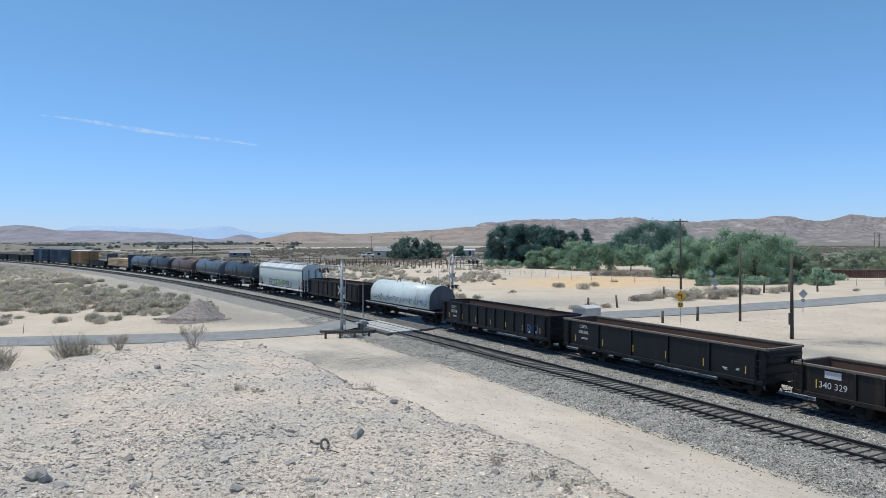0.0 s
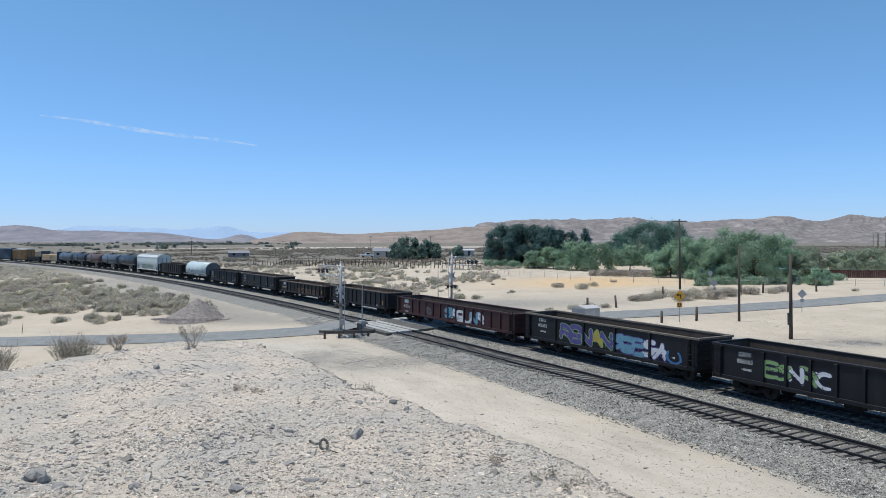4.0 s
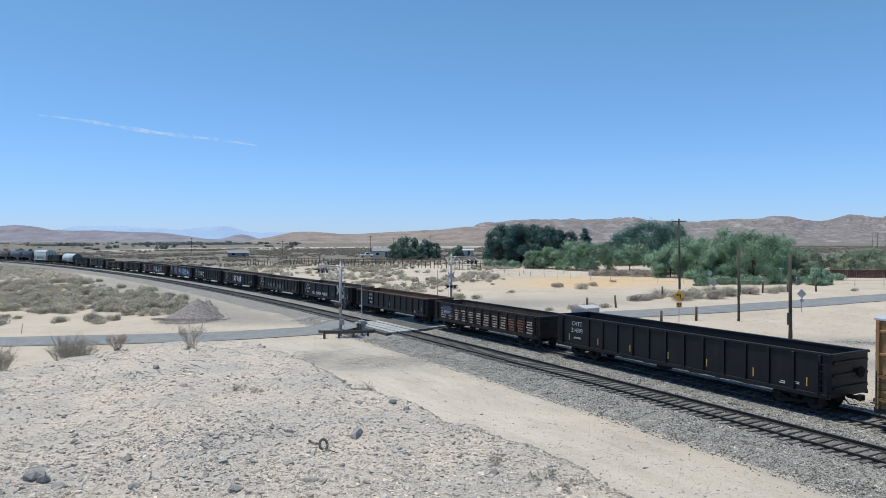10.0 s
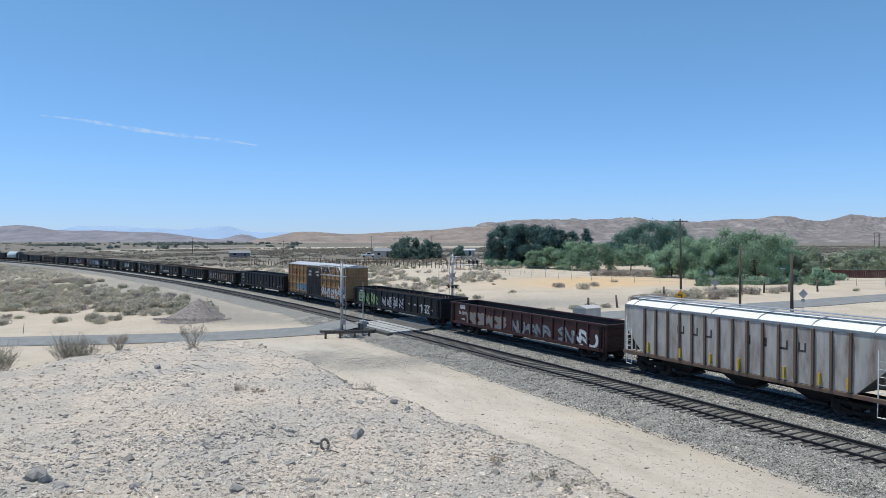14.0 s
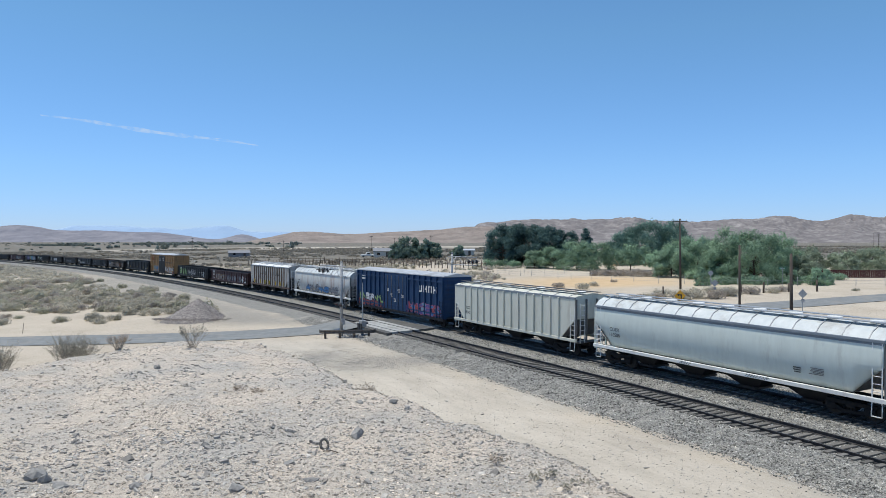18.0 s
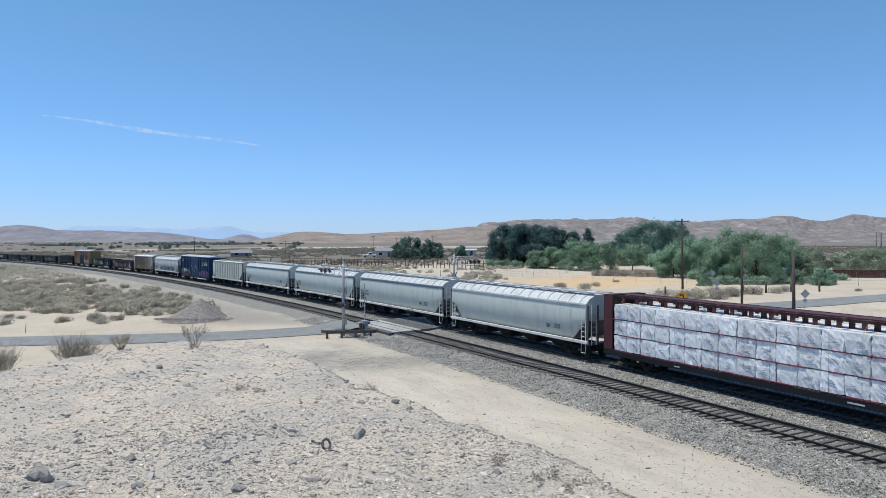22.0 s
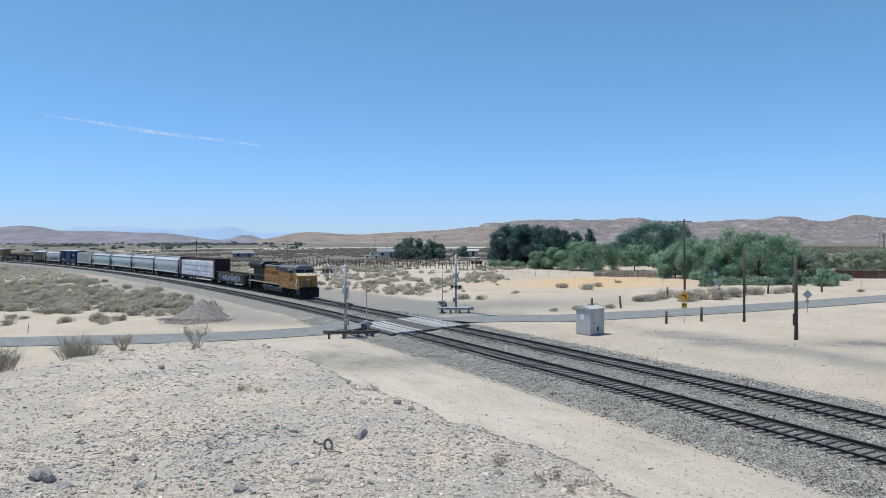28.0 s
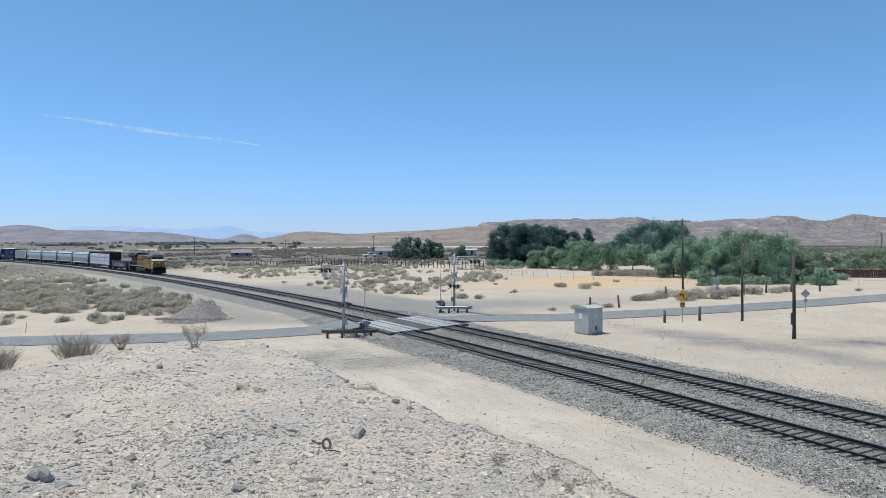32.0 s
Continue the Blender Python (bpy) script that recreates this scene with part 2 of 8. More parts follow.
M_ASPHD = surf("dark_crossing_asphalt", (0.065, 0.065, 0.065), (0.11, 0.11, 0.105), scale=1.5, rough=0.9, bump=0.004, grime=(0.2, 0.185, 0.16), grime_amount=0.3)
M_GALV = surf("galvanised_steel", (0.28, 0.29, 0.30), (0.42, 0.43, 0.44), scale=5, rough=0.5, metal=0.4)
M_DKMETAL = surf("dark_painted_metal", (0.025, 0.026, 0.028), (0.06, 0.06, 0.06), scale=5, rough=0.6)
M_POLE = surf("creosoted_pole_wood", (0.045, 0.036, 0.03), (0.105, 0.085, 0.07), scale=5, rough=0.9, bump=0.01, stretch=(4, 4, .4))
M_POST = surf("fence_post_wood", (0.06, 0.048, 0.04), (0.15, 0.12, 0.095), scale=5, rough=0.9, stretch=(4, 4, .5), per_object=0.3)
M_HUT = surf("grey_hut_aluminium", (0.40, 0.395, 0.38), (0.52, 0.51, 0.49), scale=1.6, rough=0.55, metal=0.1, grime=(0.3, 0.28, 0.25), grime_amount=0.3, stretch=(1, 1, .5))
M_SIGNY = surf("yellow_sign_sheet", (0.68, 0.34, 0.025), (0.76, 0.40, 0.035), scale=6, rough=0.45)
M_SIGNR = surf("red_sign_sheet", (0.42, 0.03, 0.03), (0.5, 0.04, 0.04), scale=6, rough=0.45)
M_GREEN = surf("green_sign_sheet", (0.02, 0.22, 0.12), (0.03, 0.26, 0.14), scale=6, rough=0.45)
M_LENS = glass_mat("signal_lens_red", (0.12, 0.008, 0.006))
M_BARK = surf("tree_bark", (0.05, 0.038, 0.03), (0.13, 0.1, 0.08), scale=5, rough=0.95, bump=0.02)

# ---- the lie of the land and the line of the railway ----
SLOPE_X, SLOPE_Y = 0.02193, 0.01778


def rail_level(x, y):
    """Height of the near track's rails over the plan."""
    return 6.0 * np.tanh((SLOPE_X * x + SLOPE_Y * y) / 6.0)


def smooth(a, b, x):
    t = np.clip((x - a) / (b - a), 0, 1)
    return t * t * (3 - 2 * t)


LINE_STEP = 0.5
LINE_S = np.arange(-620.0, 1000.0 + LINE_STEP, LINE_STEP)


def heading_at(s):
    c = np.clip(s, -30, 330) / 100
    h = 2.06866 + 0.1041 * c + 0.02888 * c ** 2 / 2 - 0.04163 * c ** 3 / 3 + 0.01029 * c ** 4 / 4
    return h + np.maximum(s - 330, 0) * 0.00115


_h = heading_at(LINE_S)
_zero = int(np.argmin(np.abs(LINE_S)))
LINE_X = np.concatenate([[0], np.cumsum((np.cos(_h[1:]) + np.cos(_h[:-1])) / 2 * LINE_STEP)])
LINE_Y = np.concatenate([[0], np.cumsum((np.sin(_h[1:]) + np.sin(_h[:-1])) / 2 * LINE_STEP)])
LINE_X += 16.8844 - LINE_X[_zero]
LINE_Y += 28.0101 - LINE_Y[_zero]
FAR = 4.376          # from the near track's centre to the far one's


def on_line(s, lat=0.0):
    """Plan place on the line at s metres, lat metres to its far side, and the heading."""
    h = heading_at(s)
    return np.interp(s, LINE_S, LINE_X) + lat * np.sin(h), np.interp(s, LINE_S, LINE_Y) - lat * np.cos(h), h


def line_lat(x, y):
    """Distance from the near track's centre line (positive: beyond it), for arrays."""
    x, y = np.asarray(x, float), np.asarray(y, float)
    best, out = np.full(x.shape, 1e9), np.zeros(x.shape)
    for i in range(0, len(LINE_S), 20):
        d = (x - LINE_X[i]) ** 2 + (y - LINE_Y[i]) ** 2
        lat = (x - LINE_X[i]) * math.sin(_h[i]) - (y - LINE_Y[i]) * math.cos(_h[i])
        m = d < best
        best, out = np.where(m, d, best), np.where(m, lat, out)
    return out


ROAD = [(-420, 30), (-160, 55), (-80, 63), (-41, 64.8), (-30.7, 64.7), (-20.4, 65.4), (-12.3, 67.7), (-6, 70.4), (-1, 72.6), (3, 74.1),
        (7.5, 74.2), (12.9, 73.6), (19.2, 74.9), (25.8, 76.4), (32.9, 78.5), (40.5, 81), (49, 84.3), (56, 87), (90, 101), (180, 140), (420, 250)]


def spline(pts, n):
    """A smooth curve through a few plan points (Catmull-Rom)."""
    p = np.array([pts[0], *pts, pts[-1]], float)
    out = []
    for i in range(1, len(p) - 2):
        for t in np.linspace(0, 1, n, endpoint=False):
            a, b, c, d = p[i - 1], p[i], p[i + 1], p[i + 2]
            out.append(0.5 * (2 * b + (c - a) * t + (2 * a - 5 * b + 4 * c - d) * t * t + (3 * b - a - 3 * c + d) * t ** 3))
    return np.array(out + [p[-2]])


ROAD_LINE = spline(ROAD, 8)


def road_gap(x, y):
    best = np.full(np.shape(x), 1e9)
    for (ax, ay), (bx, by) in zip(ROAD_LINE[:-1], ROAD_LINE[1:]):
        dx, dy = bx - ax, by - ay
        t = np.clip(((x - ax) * dx + (y - ay) * dy) / (dx * dx + dy * dy + 1e-9), 0, 1)
        best = np.minimum(best, np.hypot(x - ax - t * dx, y - ay - t * dy))
    return best


def wobble(x, y, k, seed):
    """Cheap smooth noise for arrays, about -1 to 1."""
    r = np.random.RandomState(seed)
    out = np.zeros(np.shape(x))
    for i in range(7):
        a, f, ph = r.uniform(0, 6.28), k * r.uniform(.6, 1.9), r.uniform(0, 6.28)
        out = out + np.sin((x * math.cos(a) + y * math.sin(a)) * f + ph + 1.3 * np.sin((y * math.cos(a) - x * math.sin(a)) * f * .7 + ph * 2))
    return out / 4.0


def bank(x, y):
    """Height of the rubble bank, on which the camera stands, over the plain (absolute level) and how much of it is there."""
    r = np.hypot(x, y)
    top = np.interp(r, [0, 2, 12, 17, 42, 70], [7.5, 7.5, 3.6, 3.2, 3.0, 2.9])
    top = top + 0.13 * wobble(x, y, 0.5, 3) + 0.06 * wobble(x, y, 1.6, 4) + 0.022 * wobble(x, y, 5.0, 7)
    w = (x - 3.9) * -0.85 + (y - 18.2) * -0.52 + 0.6 * wobble(x, y, 0.45, 5) + 0.34 * wobble(x, y, 1.7, 6)
    far_end = 43.5 + 1.1 * wobble(x, y, 0.25, 8) + np.maximum(np.minimum(x + 16.5, 0) * 2.3, -14)
    k = smooth(-1.9, 0.5, w) * (1 - smooth(0, 5.5, y - far_end))
    k = k * (1 - smooth(60, 90, -x)) * smooth(-120, -70, y)
    return top, k


def ground_level(x, y):
    x, y = np.asarray(x, float), np.asarray(y, float)
    base = rail_level(x, y) - 0.45
    calm = smooth(4.5, 9, np.abs(road_gap(x, y))) * smooth(6, 11, np.abs(line_lat(x, y) - FAR / 2))
    rough = 0.10 * wobble(x, y, 0.22, 1) + 0.05 * wobble(x, y, 0.8, 2)
    base = base + calm * rough
    near_pile = np.exp(-(((x + 26.5) / 6) ** 2 + ((y - 79) / 4) ** 2))
    base = base + 0.5 * near_pile
    top, k = bank(x, y)
    return base * (1 - k) + top * k

# ---- ground: one sheet to the horizon ----
def ground_material():
    m = bpy.data.materials.new("desert_ground")
    m.use_nodes = True
    N, L = m.node_tree.nodes, m.node_tree.links
    bsdf = N["Principled BSDF"]
    bsdf.inputs["Roughness"].default_value = 0.95
    bsdf.inputs["Specular IOR Level"].default_value = 0.15
    co = N.new("ShaderNodeTexCoord").outputs["Object"]

    def noise(scale, detail=8, rough=.6):
        n = N.new("ShaderNodeTexNoise")
        n.inputs["Scale"].default_value, n.inputs["Detail"].default_value, n.inputs["Roughness"].default_value = scale, detail, rough
        L.new(co, n.inputs["Vector"])
        return n.outputs["Fac"]

    def ramp(fac, stops):
        r = N.new("ShaderNodeValToRGB")
        e = r.color_ramp.elements
        while len(e) < len(stops):
            e.new(0.5)
        for el, (p, c) in zip(e, stops):
            el.position, el.color = p, (*c, 1)
        L.new(fac, r.inputs[0])
        return r.outputs[0]

    def mix(f, a, b):
        n = N.new("ShaderNodeMix")
        n.data_type = "RGBA"
        L.new(f, n.inputs["Factor"]), L.new(a, n.inputs["A"]), L.new(b, n.inputs["B"])
        return n.outputs["Result"]

    def attr(name):
        a = N.new("ShaderNodeAttribute")
        a.attribute_name = name
        return a.outputs["Fac"]

    def math_(op, a, b):
        n = N.new("ShaderNodeMath")
        n.operation, n.use_clamp = op, True
        for s, v in zip(n.inputs, (a, b)):
            if isinstance(v, (int, float)):
                s.default_value = v
            else:
                L.new(v, s)
        return n.outputs[0]

    sand = ramp(noise(0.16, 12, .68), [(.32, (.36, .30, .235)), (.5, (.485, .415, .33)), (.68, (.58, .505, .41))])
    fine = ramp(noise(7, 10, .82), [(.35, (.15, .135, .115)), (.45, (.41, .36, .29)), (.6, (.53, .47, .385)), (.71, (.72, .66, .57))])
    half = N.new("ShaderNodeValue")
    half.outputs[0].default_value = .5
    earth = mix(half.outputs[0], sand, fine)
    # rubble of the bank: pale earth with grey chips
    chips = ramp(noise(6.5, 10, .84), [(.36, (.18, .162, .14)), (.43, (.42, .362, .30)), (.56, (.58, .505, .42)), (.70, (.74, .665, .56))])
    grey_zone = ramp(noise(0.28, 6, .6), [(.42, (0, 0, 0)), (.62, (1, 1, 1))])
    greychips = ramp(noise(8, 10, .85), [(.36, (.165, .163, .158)), (.48, (.34, .328, .305)), (.64, (.56, .52, .455))])
    bankc = mix(math_("MULTIPLY", grey_zone, .75), chips, greychips)
    c = mix(attr("rubble"), earth, bankc)
    # gravel spilled beside the line
    stones = ramp(noise(11, 10, .85), [(.36, (.078, .076, .072)), (.5, (.24, .232, .213)), (.66, (.46, .44, .40))])
    c = mix(attr("gravel"), c, stones)
    # graded dirt tracks, paler and finer
    ruts = ramp(noise(2.5, 10, .75), [(.3, (.46, .41, .335)), (.7, (.66, .60, .51))])
    c = mix(attr("track"), c, ruts)
    # streaks that wheels and water drew along the line
    lay = N.new("ShaderNodeCombineXYZ")
    L.new(attr("across"), lay.inputs[0])
    far_ = N.new("ShaderNodeSeparateXYZ")
    L.new(co, far_.inputs[0])
    slow = N.new("ShaderNodeMath")
    slow.operation = "MULTIPLY"
    slow.inputs[1].default_value = .3
    L.new(far_.outputs[1], slow.inputs[0])
    L.new(slow.outputs[0], lay.inputs[1])
    ns = N.new("ShaderNodeTexNoise")
    ns.inputs["Scale"].default_value, ns.inputs["Detail"].default_value, ns.inputs["Roughness"].default_value = .62, 9, .72
    L.new(lay.outputs[0], ns.inputs["Vector"])
    streak = ramp(ns.outputs["Fac"], [(.34, (.33, .30, .26)), (.5, (.485, .44, .375)), (.64, (.58, .535, .465))])
    c = mix(attr("dirt"), c, streak)
    orange = ramp(noise(0.5, 8, .6), [(.3, (.50, .36, .21)), (.7, (.58, .43, .27))])
    c = mix(attr("orange"), c, orange)
    # far scrub: dark dots of brush that merge with distance
    scrub = ramp(noise(0.35, 12, .8), [(.36, (.08, .077, .066)), (.5, (.155, .143, .12)), (.66, (.28, .255, .21))])
    c = mix(attr("scrub"), c, scrub)
    pale = ramp(noise(0.03, 6, .6), [(.3, (.5, .44, .36)), (.7, (.62, .56, .47))])
    c = mix(attr("wash"), c, pale)
    L.new(c, bsdf.inputs["Base Color"])
    b1 = N.new("ShaderNodeBump")
    b1.inputs["Strength"].default_value, b1.inputs["Distance"].default_value = .8, .07
    L.new(noise(7, 10, .75), b1.inputs["Height"])
    L.new(b1.outputs[0], bsdf.inputs["Normal"])
    return m


def spread(n, lo, hi, centre, fine):
    """Grid lines, fine round a centre and ever wider outwards."""
    def half(length, k):
        b = 1.0
        for _ in range(80):
            b = math.asinh(length / (fine * k / b)) if b > 0 else 1
        u = np.linspace(0, 1, k + 1)
        return np.sinh(u * b) / math.sinh(b) * length
    k1 = int(n * .5)
    left, right = centre - half(centre - lo, k1)[::-1], centre + half(hi - centre, n - k1)[1:]
    return np.concatenate([left, right])


gx_lines = spread(420, -4200, 4200, -3, .22)
gy_lines = spread(440, -900, 4600, 26, .22)
GX, GY = np.meshgrid(gx_lines, gy_lines)
GZ = ground_level(GX, GY)
nx, ny = len(gx_lines), len(gy_lines)
idx = np.arange(nx * ny).reshape(ny, nx)
faces = np.stack([idx[:-1, :-1], idx[:-1, 1:], idx[1:, 1:], idx[1:, :-1]], -1).reshape(-1, 4)
ground_me = np_mesh("ground", np.stack([GX, GY, GZ], -1).reshape(-1, 3), faces, ground_material(), True)


def mask(name, values):
    a = ground_me.attributes.new(name, "FLOAT", "POINT")
    a.data.foreach_set("value", np.clip(values, 0, 1).astype(np.float32).ravel())


lat = line_lat(GX, GY)
top_, kbank = bank(GX, GY)
mask("rubble", smooth(.25, .8, kbank))
edge_n = wobble(GX, GY, .5, 11) * .9 + wobble(GX, GY, 2.2, 12) * .4
grav = (1 - smooth(-1.2, 3.3, np.abs(lat - FAR / 2) - 5.0 + edge_n * 1.1)) * .9
side_strip = smooth(6, 8, lat - edge_n) * (1 - smooth(13, 17, lat + 2 * edge_n)) * (.12 + .12 * wobble(GX, GY, .35, 13)) * (GY < 70)
apron = smooth(7, 8.5, lat - .8 * edge_n) * (1 - smooth(15, 19, lat + 1.5 * edge_n)) * smooth(73, 79, GY) * (1 - smooth(118, 140, GY)) * .85 + np.exp(-(((GX - 9) / 14) ** 2 + ((GY - 88) / 7) ** 2)) * .8 + np.exp(-(((GX + 13) / 8) ** 2 + ((GY - 57) / 4) ** 2)) * .4
patch = (np.exp(-(((GX + 4) / 6.0) ** 2 + ((GY - 50.0) / 3.4) ** 2)) * .85 + np.exp(-(((GX + 9.5) / 2.5) ** 2 + ((GY - 53) / 2.5) ** 2)) * .6) * (.75 + .4 * wobble(GX, GY, .9, 14))
near_apron = smooth(3.5, 5.5, -lat + .6 * edge_n) * (1 - smooth(10, 18, -lat + 2.5 * edge_n)) * smooth(70, 76, GY) * (1 - smooth(150, 180, GY)) * .72
apron = apron + patch + near_apron
band = np.exp(-((lat - 19.0 + 1.3 * edge_n) / 2.6) ** 2) * smooth(40, 46, GY) * (1 - smooth(62, 66, GY)) + np.exp(-(((GX - 33.5) / 4.5) ** 2 + ((GY - 54.5 + .7 * edge_n) / 1.9) ** 2))
apron = np.maximum(apron, np.clip(band, 0, 1) * (.8 + .25 * wobble(GX, GY, 1.2, 18)))
mask("gravel", np.maximum(np.maximum(grav, side_strip), apron * smooth(3.2, 4.2, road_gap(GX, GY))) * (1 - kbank))
worn = 1 - smooth(1.6, 4.6, np.abs(lat + 10.6 + edge_n * .8))
twin = np.exp(-((lat + 9.7 + .35 * edge_n) / .45) ** 2) + np.exp(-((lat + 11.6 + .35 * edge_n) / .5) ** 2)
mask("track", np.clip(worn * .3 + twin * .28, 0, 1) * (1 - kbank) * np.clip(1 - 1.3 * patch, 0, 1) * (GY < 62))
wide = ground_me.attributes.new("across", "FLOAT", "POINT")
wide.data.foreach_set("value", lat.astype(np.float32).ravel())
mask("dirt", smooth(4.2, 6.0, -lat - edge_n) * (1 - smooth(14, 19, -lat)) * (1 - kbank) * (1 - smooth(56, 66, GY)) * .5 * np.clip(1 - 1.2 * patch, 0, 1))
mask("orange", np.exp(-(((GX - 27) / 16) ** 2 + ((GY - 121) / 12) ** 4)) * 1.1 * smooth(100, 112, GY))
far_r = np.hypot(GX, GY)
mask("scrub", smooth(170, 260, far_r) * .95)
strip1 = np.exp(-((GY - 520 - .12 * GX + 14 * wobble(GX, GY, .012, 15)) / 42) ** 2) * smooth(-260, -190, GX) * (1 - smooth(60, 140, GX))
strip2 = np.exp(-((GY - 930 + 30 * wobble(GX, GY, .006, 16)) / 40) ** 2) * .7 * (1 - smooth(-900, -500, GX))
mask("wash", np.maximum(strip1, strip2) + smooth(1.0, 1.9, wobble(GX, GY, .02, 17)) * smooth(200, 300, far_r) * .6)
ground = tagged(new("ground", ground_me), "pale sandy desert ground with gravel and a rubble bank", "ground", kind="structure")


# ---- ballast bed ----
def along(s_values, section, lift=0.0):
    """Rings across the line: section is (lat, height over rail level) pairs."""
    out = []
    for s in s_values:
        ring = []
        for la, z in section:
            x, y, h = on_line(s, la)
            ring.append((float(x), float(y), float(rail_level(x, y)) + z + lift))
        out.append(ring)
    return out


def ballast_material():
    m = surf("crushed_stone_ballast", (.05, .049, .045), (.37, .358, .325), scale=11, rough=.95, bump=.05, bump_scale=11, grime=(.36, .33, .28), grime_amount=.25, grime_scale=.5)
    return m


M_BALLAST = ballast_material()
S_COARSE = np.concatenate([np.arange(-600, -20, 20.0), np.arange(-20, 120, .5), np.arange(120, 360, 4.0), np.arange(360, 981, 15.0)])
r_ = np.random.RandomState(5)
sect = [(-5.4, -.62), (-4.4, -.47), (-3.2, -.37), (-2.3, -.27), (-1.5, -.2), (-1.2, -.165), (-.9, -.225), (0, -.235), (.9, -.225), (1.2, -.165), (1.5, -.175), (2.2, -.17), (2.9, -.11), (3.2, -.09), (3.5, -.15), (4.4, -.16), (5.25, -.15), (5.6, -.09), (6.7, -.16), (7.7, -.30), (8.8, -.47), (9.8, -.62)]
rings = []
for s in S_COARSE:
    ring = []
    for la, z in sect:
        j = 0 if not -20 < s < 120 else 1
        x, y, h = on_line(s, la + j * r_.uniform(-.12, .12))
        ring.append((float(x), float(y), float(rail_level(x, y)) + z + j * r_.uniform(-.015, .012)))
    rings.append(ring)
bm_ = Mesh().rings(rings, closed=False, caps=False, smooth=True)
# dark oil and brake dust between the rails of both tracks
def stained(m):
    N, L = m.node_tree.nodes, m.node_tree.links
    link = N["Principled BSDF"].inputs["Base Color"].links[0]
    at = N.new("ShaderNodeAttribute")
    at.attribute_name = "oil"
    mx_ = N.new("ShaderNodeMix")
    mx_.data_type, mx_.blend_type = "RGBA", "MULTIPLY"
    mx_.inputs["B"].default_value = (.82, .81, .80, 1)
    L.new(at.outputs["Fac"], mx_.inputs["Factor"])
    L.new(link.from_socket, mx_.inputs["A"])
    L.new(mx_.outputs["Result"], N["Principled BSDF"].inputs["Base Color"])


stained(M_BALLAST)
bed_me = bm_.done("ballast_bed")
oil = bed_me.attributes.new("oil", "FLOAT", "POINT")
oil.data.foreach_set("value", np.tile(np.array([1.0 if abs(la) < 1.3 or abs(la - FAR) < 1.6 else 0.0 for la, _ in sect], np.float32), len(S_COARSE)))
tagged(new("ballast_bed", bed_me), "grey crushed stone ballast bed under two tracks", "ballast", kind="structure").data.materials.append(M_BALLAST)

# ---- rails ----
S_RAIL = np.concatenate([np.arange(-600, -10, 10.0), np.arange(-10, 130, 1.0), np.arange(130, 981, 5.0)])
RAIL_FOOT = [(-.07, -.175), (.07, -.175), (.07, -.16), (.012, -.14), (.012, -.05), (.036, -.04), (.036, -.004), (-.036, -.004), (-.036, -.04), (-.012, -.05), (-.012, -.14), (-.07, -.16)]
for centre, lift, lab in ((0.0, 0.0, "empty near track"), (FAR, 0.075, "track that carries the train")):
    for side in (-.7525, .7525):
        cant = lift + (0.02 if side > 0 else -0.02)
        rail = thing("rail", Matrix(), "dark steel rail of the " + lab, "rail", "rails", "structure")
        part("rail_web", Mesh().rings(along(S_RAIL, [(centre + side + a, b) for a, b in RAIL_FOOT], cant), smooth=False), M_RAIL, rail)
        part("rail_head", Mesh().rings(along(S_RAIL, [(centre + side + a, b) for a, b in ((-.03, -.004), (.03, -.004), (.028, 0), (-.028, 0))], cant)), M_RAILTOP, rail, "polished rail head")

# ---- paved road over the crossing ----
def strip(line, half, lift, cut=None):
    rows_ = []
    for i, (x, y) in enumerate(line):
        a, b = line[max(i - 1, 0)], line[min(i + 1, len(line) - 1)]
        d = np.array(b) - np.array(a)
        d = d / np.hypot(*d)
        n = np.array((-d[1], d[0]))
        ring = []
        for o in np.linspace(-half, half, 7):
            p = np.array((x, y)) + n * (o + (0.12 * wobble(x, y, .6, 21) if abs(o) > half - .1 else 0))
            la = float(line_lat(p[0], p[1]))
            up = 1 - float(smooth(3.4, 8.0, abs(la - FAR / 2)))
            ring.append((p[0], p[1], float(rail_level(p[0], p[1])) - .45 + lift + up * (.44 + .06 * (la > 2))))
        rows_.append(ring)
    return Mesh().rings(rows_, closed=False, caps=False, smooth=True)


def part_of_road(a, b):
    """The road's line between two distances beyond the near track."""
    dense = spline(ROAD, 40)
    la = line_lat(dense[:, 0], dense[:, 1])
    keep = [tuple(p) for p, l in zip(dense, la) if a < l < b]
    return keep


for a, b in ((-400, -1.6), (FAR + 1.6, 420)):
    tagged(new("road", strip(part_of_road(a, b), 2.9, .05).done("road")), "sun-bleached two-lane asphalt road", "road", kind="structure").data.materials.append(M_ASPH)

# ---- crossing panels: concrete slabs between and beside the rails ----
crossing = thing("crossing_surface", Matrix(), "level crossing of pale concrete panels set between the rails", "crossing", kind="structure")
S0_, S1_ = 40.4, 48.8
for centre, lift in ((0.0, 0.0), (FAR, 0.075)):
    for l0, l1 in ((-1.42, -.83), (-.66, -.02), (.02, .66), (.83, 1.42)):
        for k in range(3):
            a, b = S0_ + k * (S1_ - S0_) / 3, S0_ + (k + 1) * (S1_ - S0_) / 3 - .03
            pts = [(l0, -.2), (l1, -.2), (l1, .012), (l0, .012)]
            part("concrete_panel", Mesh().rings(along(np.linspace(a, b, 3), [(centre + p, z) for p, z in pts], lift)), M_CONC, crossing)
